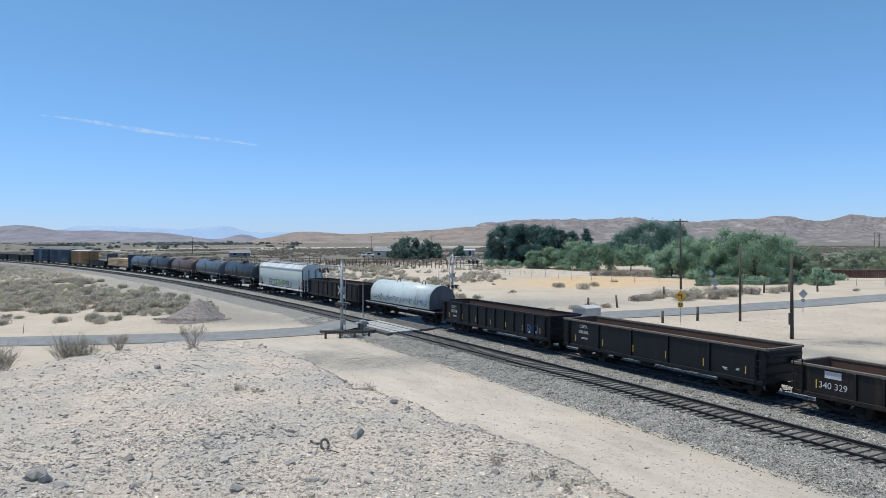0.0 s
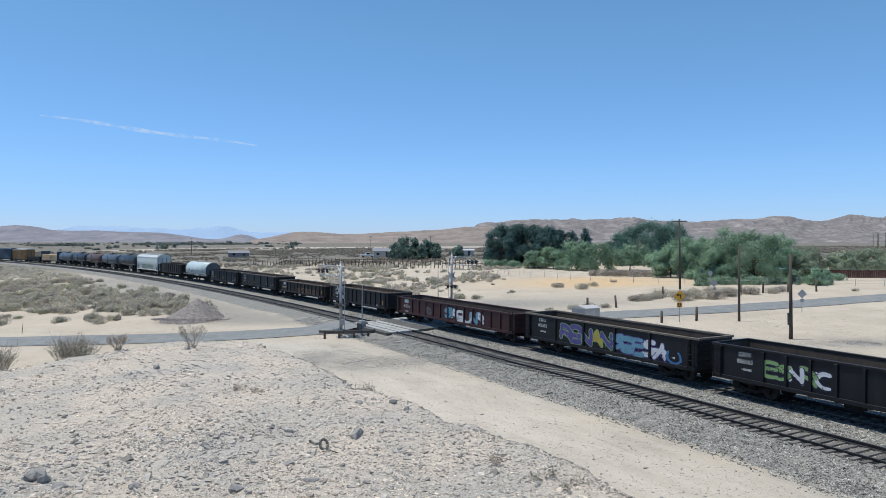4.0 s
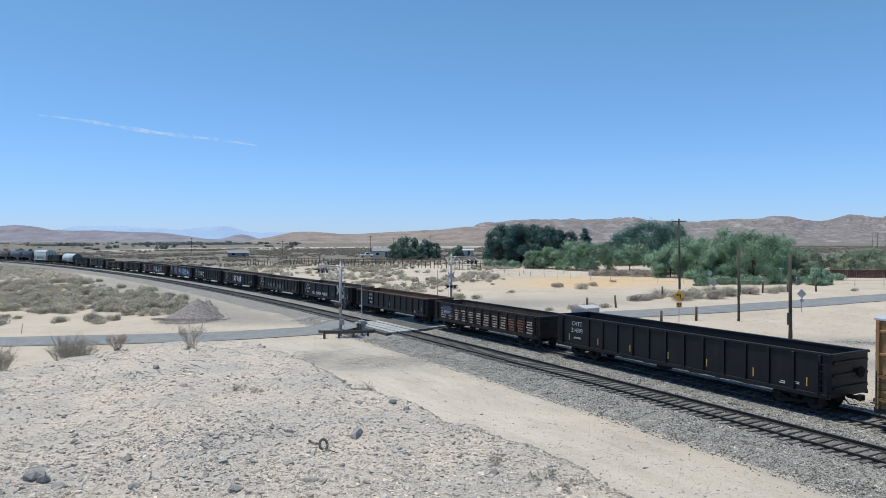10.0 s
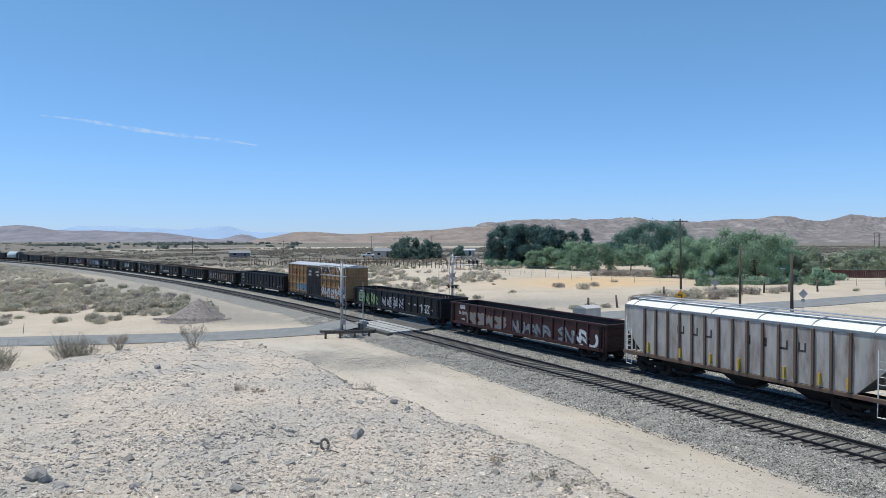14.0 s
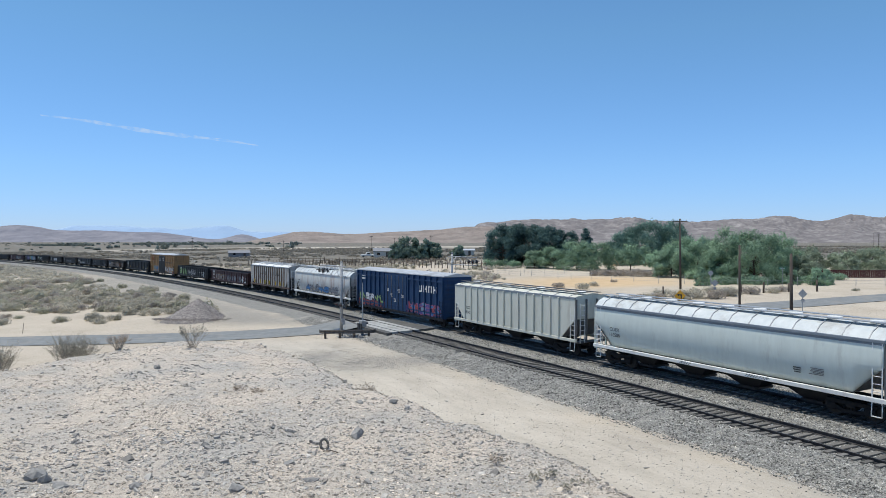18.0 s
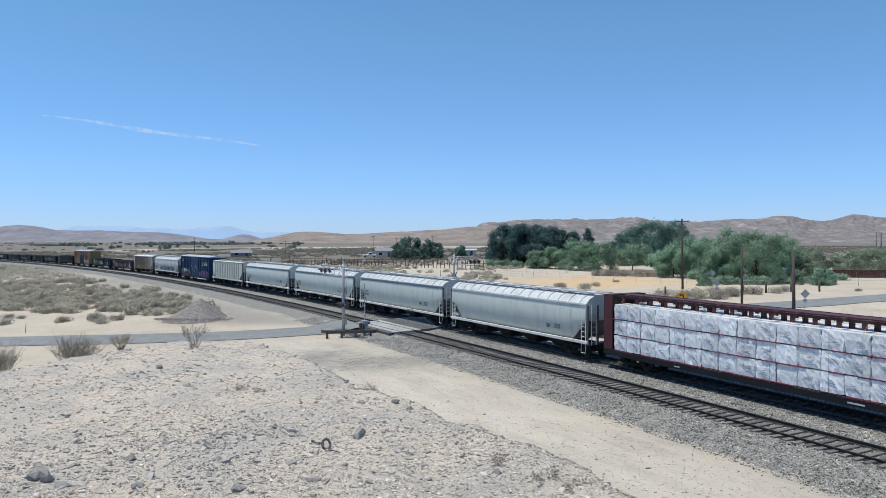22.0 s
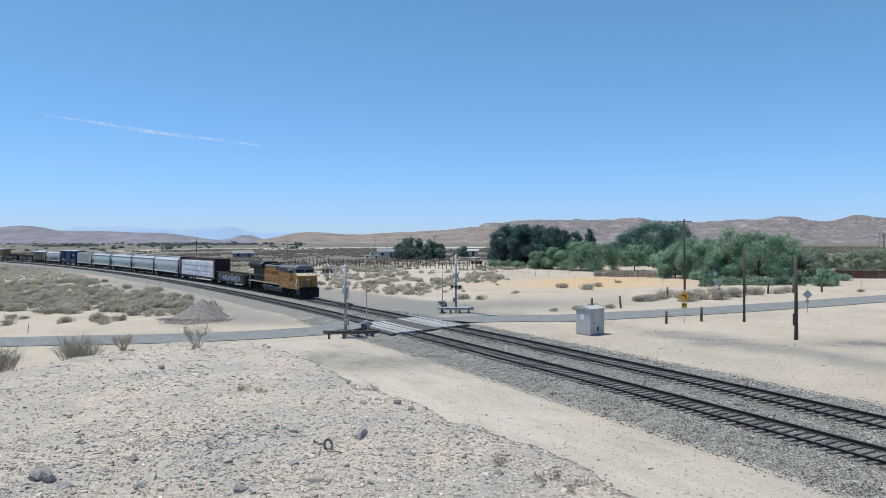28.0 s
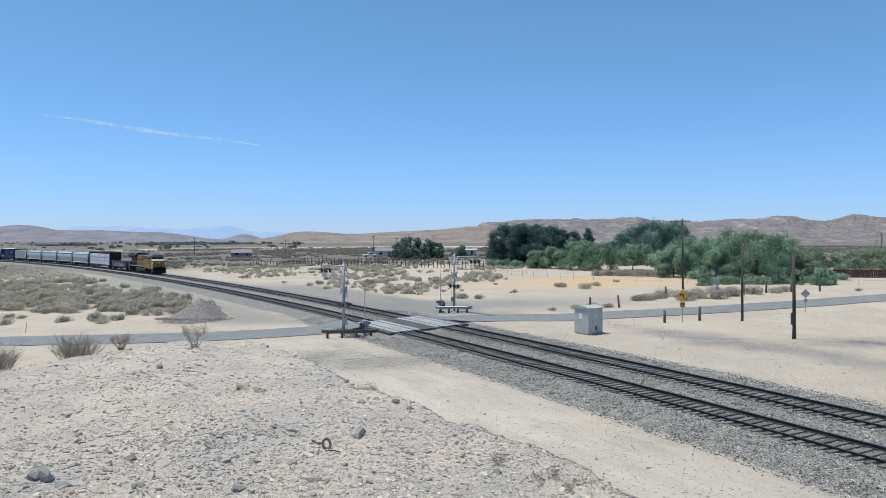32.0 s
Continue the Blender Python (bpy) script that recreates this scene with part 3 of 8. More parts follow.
for l0, l1, lift in ((-1.95, -1.44, -.01), (1.44, FAR - 1.44, .03), (FAR + 1.44, FAR + 2.1, .06)):
    ring_s = np.linspace(S0_ - .12, S1_ + .12, 24)
    part("asphalt_apron", Mesh().rings(along(ring_s, [(l0, -.25), (l1, -.25), (l1, .0), (l0, .0)], lift)), M_ASPHD, crossing, "dark asphalt between the tracks")

# ---- rolling stock; x runs forward along the train, the seen side is +y, z = 0 is the top of the rail ----
TRAVEL = lambda t: 19.35 * t + 0.000367 * t ** 3
TRAIN = []          # (thing, middle at the clip's start)


def truck_mesh():
    m = Mesh()
    for y in (-1.0, 1.0):
        a = .07
        m.prism([(y - a, .62), (y + a, .62), (y + a, .80), (y - a, .80)], -1.15, 1.15)
        m.prism([(y - a, .24), (y + a, .24), (y + a, .40), (y - a, .40)], -.42, .42)
        for s in (-1, 1):
            m.rings([[(s * .40, y - a, .24), (s * .40, y + a, .24), (s * .40, y + a, .42), (s * .40, y - a, .42)],
                     [(s * 1.05, y - a, .52), (s * 1.05, y + a, .52), (s * 1.05, y + a, .70), (s * 1.05, y - a, .70)]])
            m.box(s * .9 - .19, s * .9 + .19, y - .1, y + .1, .30, .62, .02)
        for k in (-.16, 0, .16):
            m.tube((k, y, .40), (k, y, .62), .06, n=8)
    m.box(-.2, .2, -1.1, 1.1, .5, .78, .03)
    return m.done("truck")


def lathe_y(profile, zc, n=18):
    """A turned shape round the y axis: (y, radius) pairs."""
    return Mesh().rings([[(math.cos(2 * math.pi * i / n) * r, y, zc + math.sin(2 * math.pi * i / n) * r) for i in range(n)] for y, r in profile])


def wheelset_mesh(r=.46):
    """Two wheels on their axle, turned from one piece."""
    half = [(1.0, .075), (.84, .075), (.83, r * .45), (.80, r * .8), (.80, r), (.70, r), (.69, r + .03), (.66, r + .03), (.66, r * .7), (.655, .075)]
    return lathe_y([(-y, q) for y, q in half] + list(reversed(half)), r).done("wheelset")


def add_trucks(car, half, inset=2.0):
    for s in (-1, 1):
        tr = part("truck", shared("truck", truck_mesh), M_TRUCK, car, at=pose(s * (half - inset), 0, 0))
        for k in (-.9, .9):
            part("wheelset", shared("wheelset", wheelset_mesh), M_WHEEL, tr, at=pose(k, 0, 0))


def coupler_mesh():
    m = Mesh().box(0, .62, -.09, .09, .72, .90, .02)
    m.box(.5, .74, -.16, .13, .70, .98, .03)
    m.path([(.1, -.45, .75), (.35, -.42, .5), (.62, -.3, .55)], .025)
    return m.done("coupler")


def add_couplers(car, half):
    for s in (1, -1):
        part("coupler", shared("coupler", coupler_mesh), M_TRUCK, car, at=pose(s * (half - .1), 0, 0, 0, 0, 0 if s > 0 else 180))


def ladder_mesh(rungs, w=.42, gap=.36):
    m = Mesh()
    h = rungs * gap
    for y in (-w / 2, w / 2):
        m.box(y - .022, y + .022, -.02, .02, 0, h)
    for k in range(rungs):
        m.tube((-w / 2, 0, gap * (k + .6)), (w / 2, 0, gap * (k + .6)), .017, n=6)
    return m.done("ladder")


def add_text(car, words, x, z, size, material, y, label="faded white car lettering"):
    c = bpy.data.curves.new("lettering", "FONT")
    c.body, c.size, c.extrude, c.align_x = words, size, .003, "CENTER"
    c.materials.append(material)
    ob = new("lettering", c)
    ob.parent = car
    ob.matrix_basis = Matrix(((-1, 0, 0, x), (0, 0, 1, y), (0, 1, 0, z), (0, 0, 0, 1)))
    ob["label"] = label
    return ob


def add_bars(car, x, z, w, rows, material, y, seed=0, h=.06):
    """Small print that cannot be read: plain bars."""
    r = random.Random(seed)
    m = Mesh()
    for k in range(rows):
        a = x - w / 2
        b = a + w * r.uniform(.6, 1)
        m.box(a, b, y, y + .004, z - k * h * 1.7, z - k * h * 1.7 + h)
    return part("stencil_print", m, material, car, "small white stencilled print")


def graffiti(car, x0, x1, z0, z1, fills, seed, y, letters=6, line=None, thick=1.0):
    """A sprayed piece: crowded, leaning, swollen letter-like shapes of bowed strokes. With a line colour they are fat and outlined,
    without one they are thin scrawls; no real words; each letter is one part."""
    r = random.Random(seed)
    letters = max(1, int(letters * (1.25 if line else 1.35) + .5))
    w, tall = (x1 - x0) / letters, z1 - z0
    lean = r.uniform(-.1, .1)

    def bowed(a, b, bend):
        d = Vector((b[0] - a[0], b[1] - a[1]))
        n = Vector((-d.y, d.x)) * bend
        return [(a[0] + d.x * q + n.x * 4 * q * (1 - q), a[1] + d.y * q + n.y * 4 * q * (1 - q)) for q in (0, .2, .4, .6, .8, 1)]

    def ribbon(mesh, pts, t0, t1, yy):
        """A flat band of paint with round ends along the points."""
        n = len(pts) - 1
        left, right = [], []
        for i, (px, pz) in enumerate(pts):
            qx, qz = pts[min(i + 1, n)][0] - pts[max(i - 1, 0)][0], pts[min(i + 1, n)][1] - pts[max(i - 1, 0)][1]
            k = math.hypot(qx, qz) + 1e-9
            t = t0 + (t1 - t0) * i / n
            left.append((px - qz / k * t, yy, pz + qx / k * t)), right.append((px + qz / k * t, yy, pz - qx / k * t))
        mesh.rings([[p, q] for p, q in zip(left, right)], closed=False, caps=False)
        for (px, pz), t in ((pts[0], t0), (pts[-1], t1)):
            mesh.add([(px + math.cos(g) * t, yy + .0002, pz + math.sin(g) * t) for g in arc(9, 0, 2 * math.pi)[:-1]], [tuple(range(9))])

    for i in range(letters):
        cx, m, edge = x0 + (i + .5) * w, Mesh(), Mesh()
        t = (min(w * r.uniform(.13, .18), tall * .14) if line else min(w * r.uniform(.07, .12), tall * .1)) * thick
        zl, zh = z0 + t + r.uniform(-.05, .14) * tall, z1 - t - r.uniform(-.05, .14) * tall
        half = max(w * r.uniform(.5, .64) - t * .6, .05)
        l, q, mid = cx + half, cx - half, (zl + zh) / 2 + r.uniform(-.1, .1) * tall
        tip = w * r.uniform(-.2, .2) + lean
        bend = lambda: r.uniform(-.12, .12)
        strokes = [
            [((l, zl), (l + tip, zh), .03), ((l + tip, zh), (q, mid), -.15), ((l, mid), (q, zl), -.1)],
            [((l, zh), (l, zl), .04), ((l, zl), (q, zl), .06), ((l, mid), (q, mid), 0), ((l, zh), (q, zh), -.06)],
            [((q, zh), (l, zh - .2 * tall), .12), ((l, zh - .2 * tall), (q, zl + .25 * tall), bend()), ((q, zl + .25 * tall), (l, zl), -.15)],
            [((l, zl), (cx + tip, zh), bend()), ((cx + tip, zh), (q, zl), bend()), ((l, mid), (q, mid - .05), 0)],
            [((l, zh), (l, zl), .15), ((l, zl), (q, zl), .2), ((q, zl), (q + tip, zh), .15)],
            [((l, zh), (l, zl), .05), ((q, zh), (q, zl), -.05), ((l, zh), (q, zl), .05)],
            [((l, zl), (l + tip, zh), 0), ((q, zh), (l, mid), .2), ((l, mid), (q, zl), .2)]][r.randrange(7)]
        yy = y + .004 + .0016 * i
        for n, (p0, p1, b_) in enumerate(strokes):
            if abs(p0[0] - p1[0]) + abs(p0[1] - p1[1]) < .02:
                continue
            pts = bowed(p0, p1, b_)
            fat = r.uniform(.7, 1.3)
            ribbon(m, pts, t, t * fat, yy + .0004 * n)
            if line is not None:
                ribbon(edge, pts, t + .055, t * fat + .055, yy - .0012)
        if line is not None:                     # a loose inner stroke or two, laid over the fill
            for _ in range(4):
                a_ = (cx + r.uniform(-.35, .35) * w, r.uniform(zl, zh))
                ribbon(edge, bowed(a_, (a_[0] + r.uniform(-.4, .4) * w, a_[1] + r.uniform(-.3, .3) * tall), bend()), .016, .01, yy + .004)
        else:
            a_ = (cx + r.uniform(-.5, .5) * w, r.choice((zl, zh)))
            ribbon(m, bowed(a_, (a_[0] + r.uniform(-1, 1) * w, a_[1] + r.uniform(-.3, .3) * tall), bend()), t * .5, t * .3, yy + .002)
        letter = part("graffiti", m, fills[(i * 2 + i // 3) % len(fills)] if r.random() < .8 else fills[-1], car, "sprayed graffiti letter")
        if line is not None:
            part("graffiti_outline", edge, line, letter, "sprayed outline")


def spray(name, c):
    return surf("spray_" + name, tuple(x * .8 for x in c), c, scale=3, rough=.6, grime=tuple(x * .45 for x in c), grime_amount=.25)


SP_WHITE, SP_CYAN, SP_BLUE, SP_GREEN, SP_YEL, SP_RED, SP_PINK, SP_NAVY, SP_GREY, SP_PURPLE, SP_TAN = (
    spray("white", (.60, .62, .64)), spray("cyan", (.13, .29, .38)), spray("blue", (.05, .16, .34)), spray("green", (.22, .36, .14)), spray("yellow", (.42, .31, .06)),
    spray("red", (.26, .045, .04)), spray("pink", (.34, .10, .19)), spray("navy", (.02, .02, .05)), spray("grey", (.20, .21, .225)), spray("purple", (.09, .07, .24)), spray("tan", (.34, .20, .10)))


def start_car(name, a, b, label, category="freight car", group="cars of the freight train"):
    car = thing(name, Matrix(), label, category, group)
    TRAIN.append((car, (a + b) / 2))
    return car, (a - b) / 2


def gondola(a, b, top, paint_m, inner, label, ribs=12, chord=None, short_floor=.95, corrugated=False, dashes=0, holes=0):
    """Open gondola: floor, plate sides with posts, ends, top rails, ladders, running gear."""
    car, h = start_car("gondola_car", a, b, label)
    W, zf = 1.46, short_floor
    chord = chord or paint_m
    part("floor", Mesh().box(-h + .05, h - .05, -W + .02, W - .02, zf, zf + .1), inner, car, "rust-brown floor")
    part("underframe", Mesh().box(-h + .4, h - .4, -.35, .35, .5, zf), M_TRUCK, car)
    for i in range(9):
        x = -h + 2.9 + (2 * h - 5.8) * i / 8
        part("cross_bearer", shared("cross_bearer", lambda: Mesh().rings([[(-.08, -1.44, .72), (.08, -1.44, .72), (.08, -1.44, .94), (-.08, -1.44, .94)], [(-.08, -.36, .5), (.08, -.36, .5), (.08, -.36, .94), (-.08, -.36, .94)],
                                                                    [(-.08, .36, .5), (.08, .36, .5), (.08, .36, .94), (-.08, .36, .94)], [(-.08, 1.44, .72), (.08, 1.44, .72), (.08, 1.44, .94), (-.08, 1.44, .94)]]).done("cross_bearer")), M_TRUCK, car, at=pose(x, 0, zf - .96))
    part("brake_rigging", Mesh().tube((-h + 2.6, .55, .58), (h - 2.6, .55, .58), .04, n=6).tube((-1.6, -.75, .55), (-.7, -.75, .55), .19, n=10).box(.4, 1.3, .5, .85, .42, .75, .03), M_TRUCK, car)
    for s in (1, -1):
        sheet = Mesh()
        if corrugated:
            n = int(2 * h / 1.25)
            for i in range(n):
                x0 = -h + .2 + i * (2 * h - .4) / n
                x1 = x0 + (2 * h - .4) / n
                rows_ = []
                for k in range(13):
                    z = zf + .15 + (top - zf - .4) * k / 12
                    y = s * (W - .02 + (.07 if k % 2 else 0))
                    rows_.append([(x0 + .12, y, z), (x1 - .12, y, z)])
                sheet.rings(rows_, closed=False, caps=False)
        y0, y1 = sorted((s * (W - .05), s * W))
        low = .26 if holes and s < 0 else 0
        sheet.box(-h, h, y0, y1, zf - .05, top - .02 - low)
        if low:
            for k in range(holes):
                step = 2 * h / holes
                sheet.box(-h + k * step, -h + (k + 1) * step - .11, y0, y1, top - .02 - low, top - .02 - low + .13)
            sheet.box(-h, h, y0, y1, top - .15, top - .02)
        part("side_wall", sheet, paint_m, car)
        inn = Mesh().box(-h + .06, h - .06, *sorted((s * (W - .075), s * (W - .052))), zf + .1, top - .06 - (.24 if holes and s < 0 else 0))
        part("inner_lining", inn, inner, car, "rust-stained inside of the wall")
        part("top_rail", Mesh().box(-h - .02, h + .02, *sorted((s * (W - .1), s * (W + .07))), top - .1, top + .02, .015), chord, car, "dusty top rail")
        y0, y1 = sorted((s * (W + .002), s * (W + .09)))
        part("side_sill", Mesh().box(-h, h, y0, y1, zf - .18, zf + .02, .01), paint_m, car)
        rib = shared(("rib", round(top, 2), zf, ribs), lambda: Mesh().box(-.07, .07, 0, .085, 0, top - .1 - zf - .02, .025).done("side_post"))
        for i in range(ribs):
            x = -h + .55 + (2 * h - 1.1) * i / (ribs - 1)
            if s > 0 and abs(x - (h - 2.0)) < .8:        # the number panel is left plain
                continue
            ob = part("side_post", shared((rib.name, paint_m.name), lambda: rib.copy()), paint_m, car,
                      at=pose(x, s * (W + .002), zf + .02, 0, 0, 0 if s > 0 else 180))
    for s in (1, -1):
        x0, x1 = sorted((s * (h - .06), s * h))
        e = Mesh().box(x0, x1, -W + .05, W - .05, zf - .1, top - .06)
        for k in range(3):
            z = zf + .25 + k * (top - zf - .5) / 2.4
            q0, q1 = sorted((s * h, s * (h + .09)))
            e.box(q0, q1, -W + .1, W - .1, z, z + .14, .02)
        part("end_wall", e, paint_m, car)
        q0, q1 = sorted((s * (h - .08), s * (h + .1)))
        part("end_rail", Mesh().box(q0, q1, -W - .02, W + .02, top - .1, top + .02, .015), chord, car, "dusty top rail")
        part("end_lining", Mesh().box(*sorted((s * (h - .09), s * (h - .062))), -W + .08, W - .08, zf + .1, top - .07), inner, car)
        lad = shared("ladder5", lambda: ladder_mesh(5, .45, .33))
        part("ladder", lad, M_TRUCK, car, at=pose(s * (h - .34), W + .14, zf - .1))
    if dashes:
        for i in range(dashes):
            x = -h + 1.2 + (2 * h - 2.4) * i / max(1, dashes - 1)
            near_rib = min(((-h + .55 + (2 * h - 1.1) * k / (ribs - 1)) - x for k in range(ribs)), key=abs)
            x += math.copysign(max(0, .16 - abs(near_rib)), -near_rib)
            part("reflector", shared("reflector", lambda: Mesh().box(-.032, .032, 0, .005, 0, .42).done("reflector")), M_YEL, car, "faded yellow reflector stripe", at=pose(x, W + .003 + (.0), zf + .25))
    add_couplers(car, h)
    add_trucks(car, h, 2.1)
    if top > 2:
        bw = Mesh()
        bw.tube((-h - .12, -.7, 1.9), (-h - .15, -.7, 1.9), .28, n=16)
        part("brake_wheel", bw, M_TRUCK, car)
    return car, h, W + .002


def arc(n, a0, a1):
    return [a0 + (a1 - a0) * i / n for i in range(n + 1)]


def tank_car(a, b, material, label, top=4.1, dome=True, r=1.45):
    car, h = start_car("tank_car", a, b, label)
    zc = top - r
    rows_ = []
    for x, k in ((-h + .55, .3), (-h + .62, .7), (-h + .8, .93), (-h + 1.05, 1), (h - 1.05, 1), (h - .8, .93), (h - .62, .7), (h - .55, .3)):
        rows_.append([(x, math.cos(2 * math.pi * i / 28) * r * k, zc + math.sin(2 * math.pi * i / 28) * r * k) for i in range(28)])
    part("tank", Mesh().rings(rows_, smooth=True), material, car)
    for x in (-h + 2.2, -h / 3, h / 3, h - 2.2):
        m = Mesh()
        for q, w in zip(arc(24, 0, 2 * math.pi)[:-1], arc(24, 0, 2 * math.pi)[1:]):
            m.add([(x + dx, math.cos(an) * (r + .012), zc + math.sin(an) * (r + .012)) for dx in (-.06, .06) for an in (q, w)], [(0, 1, 3, 2)])
        part("tank_band", m, M_TRUCK, car)
    part("frame", Mesh().box(-h, h, -.4, .4, .75, 1.02).box(-h, -h + 1.6, -1.4, 1.4, .98, 1.06).box(h - 1.6, h, -1.4, 1.4, .98, 1.06), M_TRUCK, car)
    for s in (1, -1):
        part("saddle", Mesh().box(s * (h - 2.1) - .25, s * (h - 2.1) + .25, -1.2, 1.2, .95, zc - r * .62), M_TRUCK, car)
        part("ladder", shared("ladder7", lambda: ladder_mesh(7, .42, .34)), M_TRUCK, car, at=pose(.4 * s, s * (r + .06), 1.3))
    part("handrail", Mesh().path([(-h + .4, 1.38, 1.06), (-h + .4, 1.38, 1.95), (h - .4, 1.38, 1.95), (h - .4, 1.38, 1.06)], .024), M_GALV, car, "pale side handrail")
    part("outlet_box", Mesh().box(-.5, .5, -.5, .5, .6, zc - r + .15, .04), M_GALV, car, "pale bottom outlet guard")
    if dome:
        g = Mesh()
        g.tube((0, 0, top - .1), (0, 0, top + .32), .45, n=16)
        part("dome", g, material, car)
        p = Mesh().box(-1.3, 1.3, -.75, .75, top + .02, top + .07)
        for x in (-1.3, 0, 1.3):
            for y in (-.75, .75):
                p.tube((x, y, top + .05), (x, y, top + .75), .022, n=6)
        for y in (-.75, .75):
            p.tube((-1.3, y, top + .75), (1.3, y, top + .75), .022, n=6)
        part("platform", p, M_DKMETAL, car, "dark top platform with rails")
    add_couplers(car, h)
    add_trucks(car, h, 2.1)
    return car, h


def coil_car(a, b, label):
    """Flat trough car under a long rounded hood."""
    car, h = start_car("covered_coil_car", a, b, label)
    r = 1.42
    yz = [(r, 1.5), (r, 2.3)] + [(r * math.cos(t), 2.3 + 1.42 * math.sin(t)) for t in arc(14, .12, math.pi - .12)] + [(-r, 2.3), (-r, 1.5)]
    part("hood", Mesh().prism(yz, -h + 1.1, h - .9, smooth=True), M_HOOD, car, "pale blue-white rounded hood")
    for x in (-h + 1.09, h - .89):
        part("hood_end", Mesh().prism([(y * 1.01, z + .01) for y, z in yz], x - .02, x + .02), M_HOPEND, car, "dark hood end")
    for x in (-h / 2.2, h / 4):
        part("lifting_bracket", Mesh().path([(x - .4, .35, 3.62), (x - .2, .3, 4.05), (x + .2, .3, 4.05), (x + .4, .35, 3.62)], .035), M_DKMETAL, car)
    part("deck", Mesh().box(-h, h, -1.5, 1.5, 1.12, 1.3, .02), M_BLACK_B, car)
    part("walkway", Mesh().box(-h, h, 1.4, 1.62, 1.3, 1.36).box(-h, h, -1.62, -1.4, 1.3, 1.36), M_GALV, car, "dusty walkway edge")
    part("centre_sill", Mesh().box(-h + .3, h - .3, -.4, .4, .55, 1.12), M_TRUCK, car)
    add_bars(car, -.5, 1.16, 3.4, 1, M_TEXT, 1.502, 3, .1)
    m = Mesh()
    r0 = random.Random(4)
    for i in range(16):
        x = -h + 1.6 + i * (2 * h - 4) / 15
        m.path([(x, r + .01, 2.0 + r0.uniform(-.25, .3)), (x + r0.uniform(.2, .6), r + .01, 1.9 + r0.uniform(-.2, .5)), (x + .5, r + .01, 1.75 + r0.uniform(-.15, .3))], .02, 5)
    part("scrawl", m, M_DKMETAL, car, "thin dark scrawled graffiti")
    add_couplers(car, h)
    add_trucks(car, h, 2.0)
    return car, h


